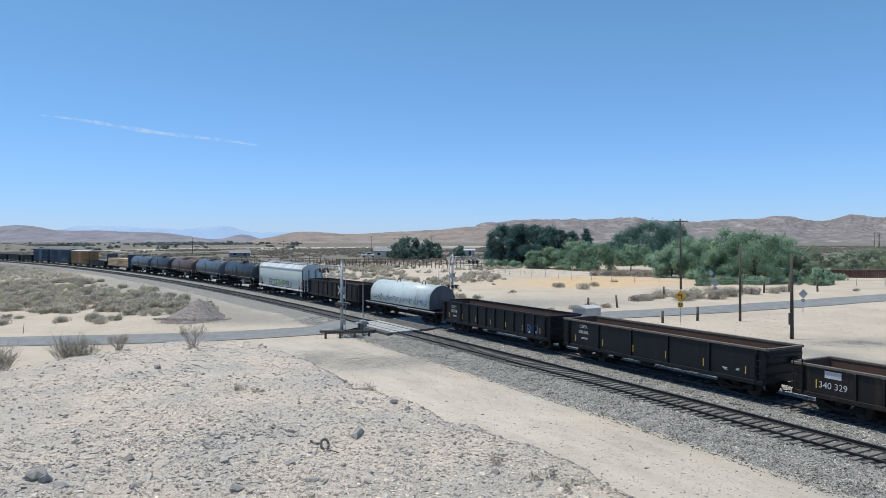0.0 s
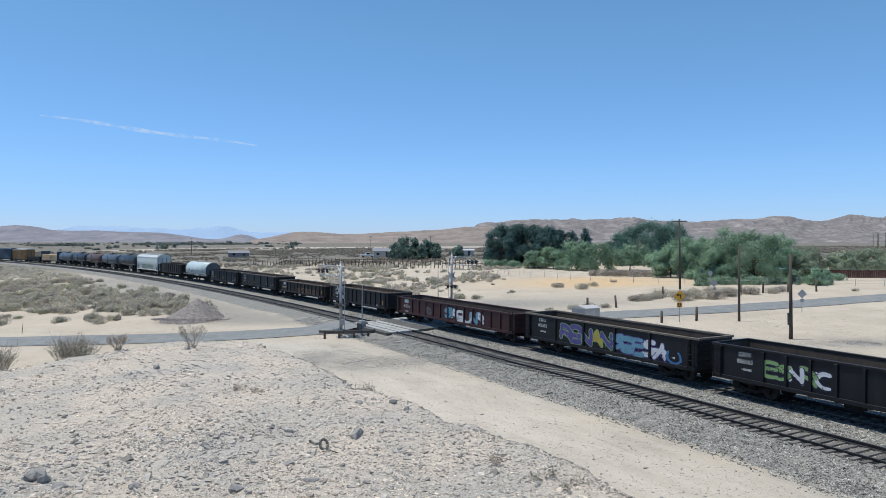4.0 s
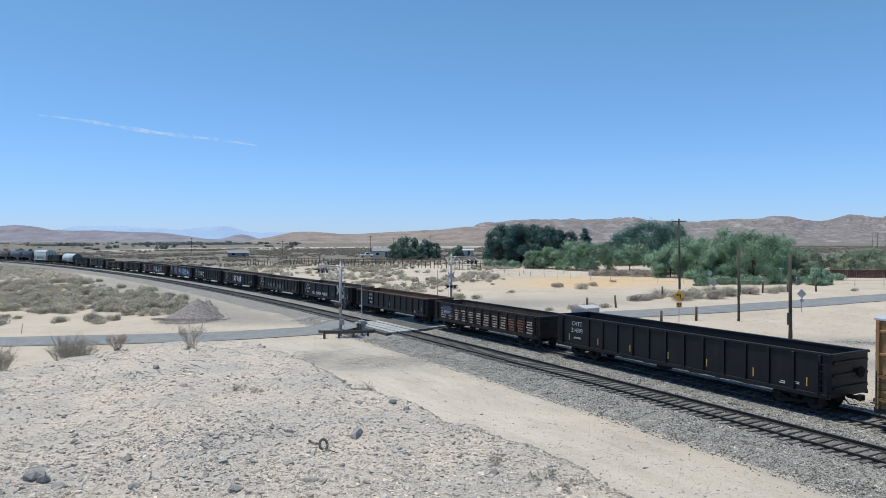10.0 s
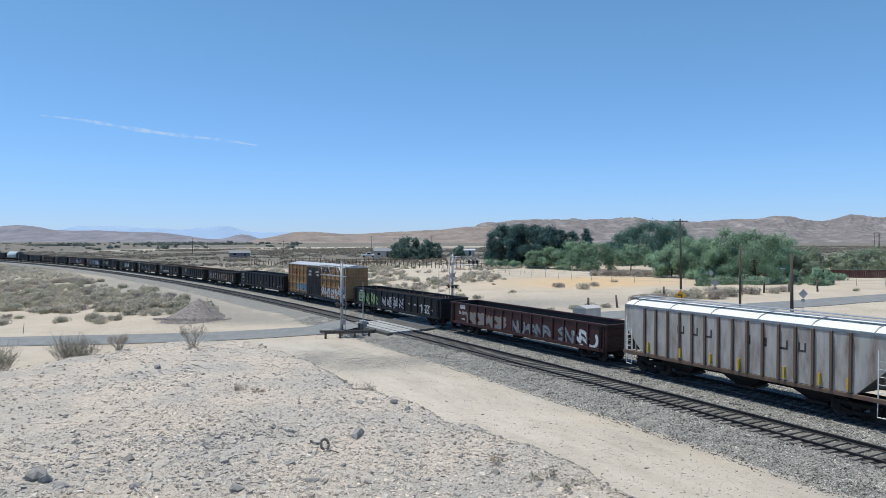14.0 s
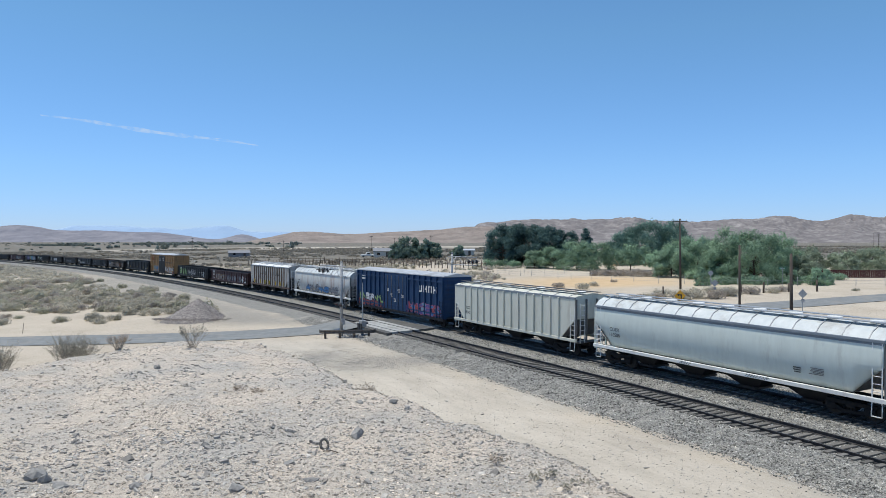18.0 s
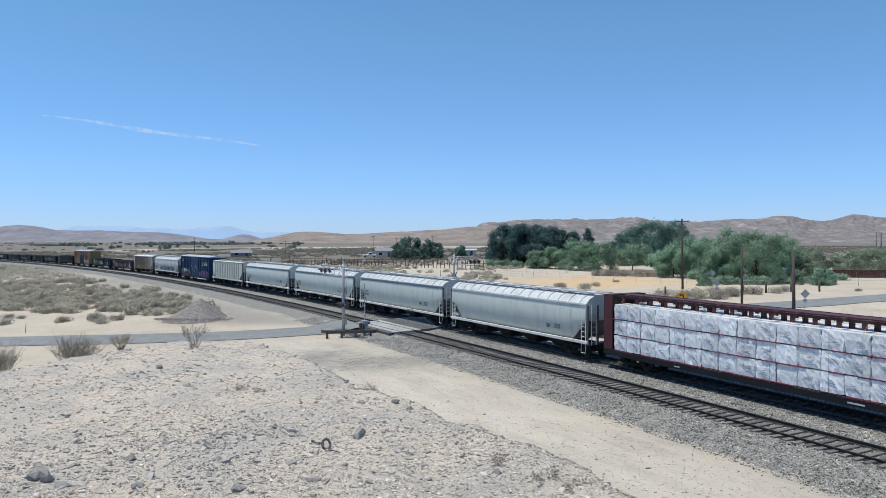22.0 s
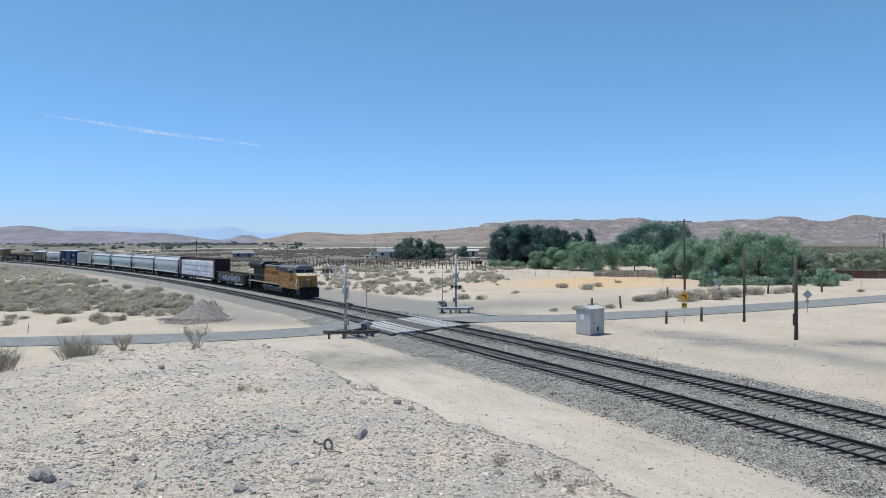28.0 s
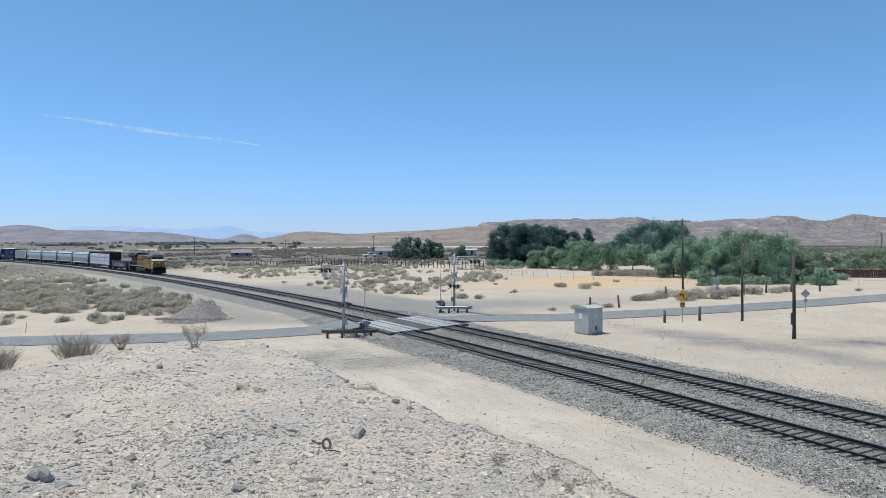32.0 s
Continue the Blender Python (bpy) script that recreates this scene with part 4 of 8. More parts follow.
def covered_hopper(a, b, material, label, eave=3.75, crown=4.45, ribs=0, rib_m=None, stripe=True, hatches=8, words=None, outlets=3, sill_m=None, roof_m=None):
    """Covered hopper: bulging or ribbed sides, slope-sheet ends, rounded roof with hatches, outlets below, end ladders and platforms."""
    car, h = start_car("covered_hopper_car", a, b, label)
    sill, W = 1.3, 1.5
    if ribs:
        side = [(W, sill), (W, eave)]
    else:
        side = [(W * (.84 + .17 * math.sin(math.pi * (.06 + .70 * k / 9))), sill + (eave - sill) * k / 9) for k in range(10)]
    roof = [(W * .80, eave + (crown - eave) * .52), (W * .45, crown - .06), (0, crown), (-W * .45, crown - .06), (-W * .80, eave + (crown - eave) * .52)]
    full = side + roof + [(-y, z) for y, z in reversed(side)]
    rows_ = []
    for x, lo in ((-h + .35, sill + 1.35), (-h + .5, sill + 1.2), (-h + 1.75, sill), (h - 1.75, sill), (h - .5, sill + 1.2), (h - .35, sill + 1.35)):
        rows_.append([(x, y * (1 if z >= lo else .985), max(z, lo)) for y, z in full])
    body = Mesh().rings(rows_, caps=True, smooth=not ribs)
    part("body", body, material, car)
    rm = roof_m or M_HOPROOF
    # the eave: a narrow ledge where the roof meets the side
    for s in (1, -1):
        part("eave", Mesh().box(-h + .3, h - .3, *sorted((s * (W * .955), s * (W + .03))), eave - .09, eave + .05, .012), M_EAVE if stripe else rm, car, "blue-grey roof edge" if stripe else "pale roof edge")
    # dark strip that stands in for the roof ledge's shadow on the side
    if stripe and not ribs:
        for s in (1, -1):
            part("upper_band", Mesh().box(-h + .36, h - .36, *sorted((s * (W * .93), s * (W * .985))), eave - .2, eave - .1), M_EAVE, car, "dark band painted as shade under the roof edge")
    rp = Mesh()
    cap = [(W * 1.0, eave + .02), (W * .80, eave + (crown - eave) * .52 + .012), (W * .45, crown - .045), (0, crown + .014), (-W * .45, crown - .045), (-W * .80, eave + (crown - eave) * .52 + .012), (-W, eave + .02)]
    rp.rings([[(x, y, z) for y, z in cap] for x in (-h + .32, h - .32)], closed=False, caps=False, smooth=True)
    part("roof", rp, M_HOPSLOPE if rm is M_HOPROOF else rm, car, "chalky pale roof")
    for i in range(hatches + 6):
        x = -h + 1 + (2 * h - 2) * i / (hatches + 5)
        m = Mesh()
        m.rings([[(x + d, y * 1.0, z + u) for y, z in cap] for d, u in ((-.03, .0), (-.025, .04), (.025, .04), (.03, 0))], closed=False, caps=False)
        part("roof_seam", m, M_GALV, car)
    if hatches:
        for i in range(hatches):
            x = -h + 1.4 + (2 * h - 2.8) * i / (hatches - 1)
            part("hatch", shared("hatch", lambda: Mesh().tube((0, 0, 0), (0, 0, .12), .36, .33, n=14).done("hatch")), rm, car, at=pose(x, 0, crown))
    for s in (.62, -.62):
        z = crown + .1
        part("running_board", Mesh().box(-h + .2, h - .2, s - .2, s + .2, z - .02, z + .02), M_DKMETAL if roof_m is M_CRDX else M_GALV, car, "steel roof walkway")
    part("side_sill", Mesh().box(-h + .2, h - .2, 1.40, 1.56, sill - .22, sill - .02, .015).box(-h + .2, h - .2, -1.56, -1.40, sill - .22, sill - .02, .015), sill_m or rm, car, "sunlit pale side sill")
    if ribs:
        for s in (1, -1):
            for i in range(ribs):
                x = -h + 2.0 + (2 * h - 4.0) * i / (ribs - 1)
                part("side_rib", shared(("hrib", round(eave, 2), (rib_m or material).name), lambda: Mesh().box(-.06, .06, 0, .11, 0, eave - sill - .06, .02).done("side_rib")),
                     rib_m or material, car, at=pose(x, s * (W + .002), sill, 0, 0, 0 if s > 0 else 180))
    for i in range(outlets):
        x = -h + 4.1 + (2 * h - 8.2) * i / max(1, outlets - 1)
        m = Mesh().rings([[(x - 1.7, -1.3, sill), (x + 1.7, -1.3, sill), (x + 1.7, 1.3, sill), (x - 1.7, 1.3, sill)],
                          [(x - .5, -.6, .42), (x + .5, -.6, .42), (x + .5, .6, .42), (x - .5, .6, .42)]])
        m.box(x - .55, x + .55, -.7, .7, .3, .42)
        part("outlet", m, M_BLACK_B, car, "hopper outlet with sloping plates")
    part("centre_sill", Mesh().box(-h + .1, h - .1, -.3, .3, .7, 1.05), M_TRUCK, car)
    for s in (1, -1):
        e = Mesh().box(s * (h - .3) - .05, s * (h - .3) + .05, -1.5, 1.5, .98, 1.08)
        for y in (-1.42, 1.42, -.5, .5):
            e.box(*sorted((s * (h - .32), s * (h - .22))), y - .05, y + .05, 1.0, eave - .1)
        e.box(*sorted((s * (h - .9), s * (h - .2))), -1.45, 1.45, 1.02, 1.07)
        # rear frame and slope sheets are painted darker to stand for shade
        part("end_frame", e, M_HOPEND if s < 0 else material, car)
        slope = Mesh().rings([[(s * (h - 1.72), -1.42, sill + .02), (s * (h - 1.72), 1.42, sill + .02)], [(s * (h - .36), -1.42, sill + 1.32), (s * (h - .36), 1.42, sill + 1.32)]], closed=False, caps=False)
        part("slope_sheet", slope, M_HOPEND, car, "sloping end sheet painted dark as shade")
        part("ladder", shared("ladder8", lambda: ladder_mesh(8, .42, .34)), M_WHITE, car, "pale end ladder", at=pose(s * (h - .62), 1.47, 1.0))
        part("end_ladder", shared("ladder8", lambda: None), M_WHITE, car, "pale end ladder", at=pose(s * (h - .17), .95, 1.0, 0, 0, 90))
        part("step", Mesh().path([(s * (h - .85), 1.45, 1.05), (s * (h - .85), 1.48, .45), (s * (h - .4), 1.48, .45), (s * (h - .4), 1.45, 1.05)], .025), M_WHITE, car)
    add_couplers(car, h)
    add_trucks(car, h, 2.0)
    return car, h, (W + .004 if ribs else W * 1.016)


def boxcar(a, b, material, label, eave=4.7, ridge=5.0, bottom=.85, doors=1, door_m=None, grid=3, cols=7, roof_m=None, door_w=4.2):
    car, h = start_car("boxcar", a, b, label)
    W = 1.46
    part("body", Mesh().box(-h, h, -W, W, bottom, eave), material, car)
    yz = [(W + .06, eave - .02), (W + .06, eave + .06), (0, ridge), (-W - .06, eave + .06), (-W - .06, eave - .02)]
    part("roof", Mesh().prism(yz, -h - .04, h + .04), roof_m or M_ROOF, car, "pale galvanised ribbed roof")
    for i in range(18):
        x = -h + .5 + (2 * h - 1) * i / 17
        part("roof_rib", shared("roof_rib%.2f" % eave, lambda: Mesh().rings([[(d, W + .05, eave + .08), (d, 0, ridge + .03), (d, -W - .05, eave + .08)] for d in (-.05, 0, .05)], closed=False, caps=False).done("roof_rib")), roof_m or M_ROOF, car, at=pose(x, 0, .006))
    d0 = door_w / 2
    for s in (1, -1):
        for i in range(cols):
            for side in (1, -1):
                x = side * (d0 + .25 + (h - d0 - .4) * i / (cols - 1))
                part("side_post", shared(("bpost", round(eave, 2), bottom, material.name), lambda: Mesh().box(-.07, .07, 0, .13, 0, eave - bottom - .04, .02).done("side_post")), material, car,
                     at=pose(x, s * (W + .002), bottom, 0, 0, 0 if s > 0 else 180))
        for side in (1, -1):
            for k in range(grid):
                z = bottom + .35 + (eave - bottom - .9) * k / max(1, grid - 1)
                x0, x1 = sorted((side * (d0 + .1), side * (h - .05)))
                part("side_rail", Mesh().box(x0, x1, *sorted((s * (W + .003), s * (W + .11))), z, z + .12, .015), material, car)
        part("side_sill", Mesh().box(-h, h, *sorted((s * (W + .003), s * (W + .07))), bottom - .2, bottom + .06, .01), M_BLACK_B, car)
        for k in range(doors):
            w = door_w / doors
            x0 = -d0 + k * w
            door = part("door", Mesh().box(x0 + .04, x0 + w - .04, *sorted((s * (W + .003), s * (W + .11))), bottom + .1, eave - .25, .015), door_m or material, car, "plug door")
            bars_ = Mesh()
            for q in (.3, .7):
                bars_.tube((x0 + w * q, s * (W + .15), bottom + .15), (x0 + w * q, s * (W + .15), eave - .3), .025, n=6)
            part("lock_rod", bars_, M_DKMETAL, door, "dark steel lock rods")
            rl = Mesh()
            for q in range(5):
                z = bottom + .5 + q * (eave - bottom - 1.2) / 4
                rl.box(x0 + .1, x0 + w - .1, *sorted((s * (W + .11), s * (W + .14))), z, z + .07)
            part("door_rib", rl, door_m or material, door)
        part("door_track", Mesh().box(-d0 - 1.6, d0 + 1.6, *sorted((s * (W + .1), s * (W + .18))), bottom - .02, bottom + .08), M_BLACK_B, car)
    for s in (1, -1):
        e = Mesh()
        for k in range(9):
            z = bottom + .25 + k * (eave - bottom - .5) / 8
            e.rings([[(s * h, y, z - .14), (s * (h + .035), y, z), (s * h, y, z + .14)] for y in (-W + .1, W - .1)], closed=False, caps=False)
        part("end_corrugation", e, material, car, "corrugated end wall")
        part("ladder", shared("ladder5", lambda: ladder_mesh(5, .45, .33)), M_DKMETAL, car, at=pose(s * (h - .35), W + .12, bottom))
        part("crossover_step", Mesh().box(*sorted((s * h, s * (h + .35))), -1.2, 1.2, .95, 1.0), M_DKMETAL, car)
    part("centre_sill", Mesh().box(-h + .2, h - .2, -.4, .4, .5, bottom), M_TRUCK, car)
    add_couplers(car, h + .2)
    add_trucks(car, h, 2.2)
    return car, h, W + .006


def centerbeam(a, b, label):
    """Centre-beam flat car loaded with wrapped lumber."""
    car, h = start_car("centerbeam_flat_car", a, b, label)
    part("deck", Mesh().box(-h, h, -1.46, 1.46, .82, 1.06, .02), M_BEAM, car)
    part("side_sill", Mesh().box(-h, h, 1.462, 1.52, .70, 1.0).box(-h, h, -1.52, -1.462, .70, 1.0), M_BLACK, car)
    for s in (1, -1):
        m = Mesh().box(*sorted((s * (h - .75), s * (h - .05))), -1.46, 1.46, 1.06, 4.62, .03)
        for y in (-1.3, -.45, .45, 1.3):
            m.box(*sorted((s * (h - .05), s * (h + .05))), y - .06, y + .06, 1.06, 4.6)
        # bulkheads are coloured darker than the posts to stand for shade
        part("bulkhead", m, M_BULK, car, "maroon end bulkhead with shade in its colour")
        part("corner_post", Mesh().box(*sorted((s * (h - .78), s * (h + .02))), 1.462, 1.50, 1.06, 4.6), M_BEAM, car, "dark red corner post")
    part("top_chord", Mesh().box(-h + .6, h - .6, -.42, .42, 4.42, 4.6, .02), M_BEAM, car)
    for i in range(18):
        x = -h + 1.3 + (2 * h - 2.6) * i / 17
        post = Mesh().box(x - .1, x + .1, -.1, .1, 1.06, 4.42)
        for s in (1, -1):
            post.box(x - .11, x + .11, *sorted((s * .98, s * 1.06)), 4.1, 4.45)
            post.box(x - .08, x + .08, *sorted((s * .42, s * 1.0)), 4.45, 4.55)
        part("beam_post", post, M_BEAM, car)
    part("edge_rail", Mesh().box(-h + .6, h - .6, .96, 1.08, 4.42, 4.56).box(-h + .6, h - .6, -1.08, -.96, 4.42, 4.56), M_BULK, car)
    r = random.Random(8)
    n, L = 18, 2 * h - 1.75
    for s in (1, -1):
        for tier in range(3):
            z0 = 1.1 + tier * .99
            for i in range(n):
                x0 = -h + .87 + i * L / n
                x1 = x0 + L / n - r.uniform(.015, .04)
                o = r.uniform(0, .05)
                mesh = Mesh()
                # a slightly sagging wrapped bundle
                creased = lambda x, k: [(px + (r.uniform(-.05, .05) if 0 < i < 7 else 0), py + s * (r.uniform(-.02, .018) if 0 < i < 7 else 0), pz) for i, (px, py, pz) in enumerate(
                    [(x, s * (.14 + k), z0), (x, s * (1.42 + o - k), z0 + k), (x, s * (1.43 + o - k), z0 + .2), (x, s * (1.43 + o - k), z0 + .4), (x, s * (1.43 + o - k), z0 + .58), (x, s * (1.42 + o - k), z0 + .77), (x, s * (1.41 + o - k), z0 + .92 - k), (x, s * (.14 + k), z0 + .94 - k)])]
                mesh.rings([creased(x0, .03)] + [creased(x0 + .05 + (x1 - x0 - .1) * q / 7, 0) for q in range(8)] + [creased(x1, .03)])
                part("lumber_package", mesh, M_WRAP, car, "lumber package in white plastic wrap")
        for tier in range(3):
            z = 1.1 + tier * .99 - .03
            strap = Mesh()
            x = -h + .9
            while x < h - 1.4:
                strap.box(x, x + r.uniform(.5, 1.9), *sorted((s * 1.40, s * 1.485)), z - .02 + r.uniform(-.02, .02), z + .025)
                x += r.uniform(1.5, 2.2)
            part("dunnage", strap, M_STRAP, car, "red straps and spacers between the bundles")
        prints = Mesh()
        for tier in range(3):
            for i in range(n):
                if r.random() < .8:
                    x0, z0 = -h + .95 + i * L / n + r.uniform(0, .3), 1.25 + tier * .99 + r.uniform(0, .15)
                    for k in range(3):
                        dx, dz = r.uniform(.2, .6), r.uniform(-.12, .35)
                        a, b = Vector((x0 + k * .12, s * 1.485, z0 + k * .14)), Vector((x0 + k * .12 + dx, s * 1.485, z0 + k * .14 + dz))
                        prints.tube(a, b, .014, .008, 5)
        part("wrap_print", prints, M_WRAPPRINT, car, "grey printed marks and folds on the wrap")
        wires = Mesh()
        for i in range(14):
            x = -h + 1.2 + i * (2 * h - 2.6) / 13
            wires.tube((x, s * 1.50, 1.0), (x + .05, s * 1.49, 3.85), .007, n=5)
            wires.tube((x + .05, s * 1.49, 3.85), (x + .05, s * .95, 4.46), .007, n=5)
        part("tie_down", wires, M_GALV, car, "thin tie-down cables")
    add_bars(car, 5.2, .80, .6, 1, M_TEXT, 1.524, 1, .07)
    add_bars(car, -5.2, .80, .8, 1, M_TEXT, 1.524, 2, .07)
    add_couplers(car, h)
    add_trucks(car, h, 2.2)
    return car, h


def bulkhead_flat(a, b, label):
    car, h = start_car("bulkhead_flat_car", a, b, label)
    part("deck", Mesh().box(-h, h, -1.45, 1.45, .9, 1.15, .02), M_BLACK_B, car)
    for s in (1, -1):
        part("bulkhead", Mesh().box(*sorted((s * (h - .35), s * (h - .05))), -1.4, 1.4, 1.15, 4.3, .03), M_BOXSLATE, car, "dark end bulkhead")
    r = random.Random(3)
    for i in range(4):
        for tier in range(3):
            x0 = -h + .9 + i * (2 * h - 1.8) / 4
            for s in (1, -1):
                part("lumber_pack", Mesh().box(x0, x0 + (2 * h - 1.8) / 4 - .12, *sorted((s * .06, s * (1.3 + r.uniform(-.05, .06)))), 1.17 + tier * .68, 1.17 + tier * .68 + .62, .02), M_LUMBER, car, "pack of raw lumber")
    add_couplers(car, h)
    add_trucks(car, h, 2.2)
    return car, h

# ---- the train, from its far end to the locomotive ----
def add_marks(car, h, y, mark, number, z, size=.36, m=M_TEXT, x=None):
    x = h - 2.0 if x is None else x
    if mark:
        add_text(car, mark, x, z, size, m, y + .004)
    else:
        part("emblem_bar", Mesh().box(x - .4, x + .4, y, y + .004, z, z + size * .8), m, car, "plain white mark bar")
    if number:
        add_text(car, number, x, z - size * 1.15, size, m, y + .004)
    add_bars(car, x, z - size * 2.0, .8, 3, m, y + .002, int(abs(x) * 7) + len(number or ""), .025)
    add_bars(car, -h + 2.5, z - size * 2.6, .35, 2, m, y + .002, int(h * 11), .05)
    add_bars(car, -h + 1.7, z - size * 2.4, .25, 2, m, y + .002, int(h * 13), .04)


for a, b, top in ((361, 344, 2.4), (342.5, 326, 2.6), (324.5, 308, 2.5), (306.5, 290, 2.6)):
    car, h, y = gondola(a, b, top, M_BLACK, M_INDARK, "dark open gondola car far along the train")
car, h, y = boxcar(287.6, 267.4, M_BOXSLATE, "tall slate-blue steel boxcar", eave=4.9, ridge=5.2, roof_m=M_BOXSLATE)
car, h, y = boxcar(265.6, 240.4, M_BOXSLATE, "long tall slate-blue boxcar with faded graffiti", eave=4.9, ridge=5.2, roof_m=M_BOXSLATE, cols=9, doors=2)
graffiti(car, -9, -2, 1.2, 2.6, (SP_GREY, SP_CYAN), 91, y, 5, SP_NAVY)
car, h, y = boxcar(238.4, 219.0, M_BOXY, "ochre yellow boxcar with a pale roof", eave=4.7, doors=2)
car, h, y = gondola(217.2, 200.4, 2.0, M_BLACK, M_INDARK, "low dark gondola car", ribs=10)
bulkhead_flat(198.8, 177.6, "bulkhead flat car with stacks of raw lumber")
tank_car(175.9, 160.2, M_TANKG, "grey-black tank car with a top platform")
tank_car(158.9, 144.4, M_TANK, "black tank car with a top platform")
tank_car(143.0, 128.0, M_TANKBR, "brown tank car with a top platform")
tank_car(126.4, 111.0, M_TANKG, "dark grey tank car with a top platform", top=4.25)
tank_car(109.4, 93.8, M_TANK, "black tank car with a top platform", top=4.25)
car, h, y = covered_hopper(91.4, 73.9, M_HOP, "white covered hopper car with green graffiti", eave=4.05, crown=4.7, hatches=0, stripe=False)
graffiti(car, -4.6, 4.0, 1.45, 2.3, (SP_GREY, SP_GREEN), 33, y - .03, 7)
car, h, y = gondola(72.0, 56.8, 2.95, M_BROWN, M_RUST, "short dark open hopper car with heavy side posts", ribs=11, short_floor=1.15)
coil_car(54.9, 40.2, "covered coil car with a pale rounded hood")

car, h, y = gondola(38.9, 23.6, 2.62, M_BLACK, M_RUST, "black gondola car with thin yellow reflectors", ribs=12, dashes=7)
add_marks(car, h, y, "CHTT", "722558", 2.05, .32)
graffiti(car, -6.1, -4.6, 1.1, 1.75, (SP_BLUE, SP_NAVY), 12, y, 3)
car, h, y = gondola(22.1, 6.3, 2.65, M_BLACK, M_RUST, "smooth black gondola car with pale top rails", ribs=6, chord=M_CHORD, dashes=6)
add_marks(car, h, y, "CBFX", "806606", 2.15, .32)
car, h, y = gondola(4.9, -11.2, 2.28, M_BROWN, M_RUST, "brown-black gondola car with a battered rusty inside", ribs=13, chord=M_CHORD, dashes=2)
add_marks(car, h, y, "", "340 329", 1.75, .42)
graffiti(car, -5.4, 1.0, .98, 1.55, (M_BLACK, M_BROWN), 77, y, 7, SP_TAN)
car, h, y = gondola(-12.6, -27.8, 2.55, M_BLACK_B, M_RUST, "black gondola car with faded white numbers", ribs=13, dashes=2, chord=M_CHORD)
add_marks(car, h, y, "CHTT", "722515", 2.0, .36)
car, h, y = gondola(-29.8, -49.6, 2.36, M_RED, M_INDARK, "long oxide red gondola car with white and blue graffiti", ribs=15, chord=M_RED)
add_marks(car, h, y, "", "96 35 6", 1.85, .4)
graffiti(car, -5.6, .4, 1.0, 2.05, (SP_WHITE, SP_WHITE, SP_CYAN), 21, y, 5, SP_NAVY)
graffiti(car, 3.0, 3.9, 1.1, 1.8, (SP_GREY,), 22, y, 3)
car, h, y = gondola(-51.0, -66.9, 2.65, M_BLACK, M_INDARK, "smooth black gondola car with large colourful graffiti", ribs=6, chord=M_CHORD)
add_marks(car, h, y, "CBFX", "806552", 2.15, .34)
graffiti(car, -1.2, 3.8, 1.05, 2.25, (SP_PURPLE, SP_PURPLE, SP_YEL), 31, y, 4, SP_GREEN)
graffiti(car, -5.6, -1.3, 1.0, 2.2, (SP_CYAN, SP_CYAN, SP_WHITE), 32, y, 4, SP_PURPLE)
graffiti(car, -6.7, -5.9, 1.0, 1.8, (SP_BLUE,), 34, y, 1)
car, h, y = gondola(-67.9, -84.2, 2.6, M_BLACK, M_INDARK, "black gondola car with pale green graffiti", ribs=13)
add_marks(car, h, y, "CBFX", "806563", 2.1, .32)
graffiti(car, 1.6, 5.0, 1.2, 2.1, (SP_WHITE, SP_GREEN), 41, y, 4, SP_NAVY)
car, h, y = gondola(-85.4, -100.9, 2.6, M_BLACK, M_RUST, "black gondola car with blocky white graffiti", ribs=12, chord=M_CHORD, dashes=3)
add_marks(car, h, y, "CHTT", "722  544", 2.1, .32)
graffiti(car, -1.6, 2.4, 1.15, 2.05, (SP_WHITE,), 43, y, 4, SP_NAVY)
car, h, y = gondola(-102.5, -119.0, 2.52, M_BROWN, M_INDARK, "worn black gondola car with scratched posts", ribs=14, chord=M_CHORD, dashes=2)
add_marks(car, h, y, "CHTT", "7226 24", 2.0, .38)
graffiti(car, -2.2, 3.6, 1.05, 1.75, (SP_GREY,), 51, y, 6)
car, h, y = gondola(-120.1, -135.4, 2.6, M_BLACK, M_INDARK, "smooth black gondola car with small white scrawls", ribs=8, chord=M_CHORD, dashes=4)
add_marks(car, h, y, "CHTT", "722  554", 2.05, .36)
graffiti(car, -.6, 4.0, 1.1, 1.45, (SP_WHITE,), 52, y, 12)
car, h, y = gondola(-136.7, -152.5, 2.52, M_BLACK_B, M_RUST, "black gondola car with a rusty bent top rail", ribs=13, chord=M_RUST, dashes=3)
add_marks(car, h, y, "CHTT", "722  957", 2.0, .34, x=h - 3.6)
car, h, y = gondola(-153.9, -169.2, 2.45, M_BROWN, M_INDARK, "brown gondola car with corrugated rusty side panels", ribs=13, corrugated=True)
part("number_plate", Mesh().box(h - 2.9, h - 1.5, y + .08, y + .09, 1.45, 2.15), M_BOXSLATE, car, "blue-black painted number panel")
add_text(car, "641518", h - 2.2, 1.55, .3, M_TEXT, y + .093)
M_PRIMER = surf("worn_primer", (.20, .13, .09), (.52, .47, .41), scale=2.5, rough=.8, grime=(.14, .07, .045), grime_amount=.35, grime_scale=2)
M_RUSTY = surf("bright_rust", (.09, .045, .03), (.30, .13, .07), scale=4, rough=.9)
r_ = random.Random(6)
for i in range(12):
    m = Mesh()
    for k in range(5):
        z = 1.08 + k * .2
        m.box(-h + .72 + i * 1.14 + r_.uniform(0, .15), -h + 1.5 + i * 1.14 + r_.uniform(-.12, .1), y + .075, y + .08, z, z + r_.uniform(.07, .13))
    part("worn_panel", m, M_RUSTY if i in (1, 2) else M_PRIMER, car, "pressed panel ribs worn to pale primer")
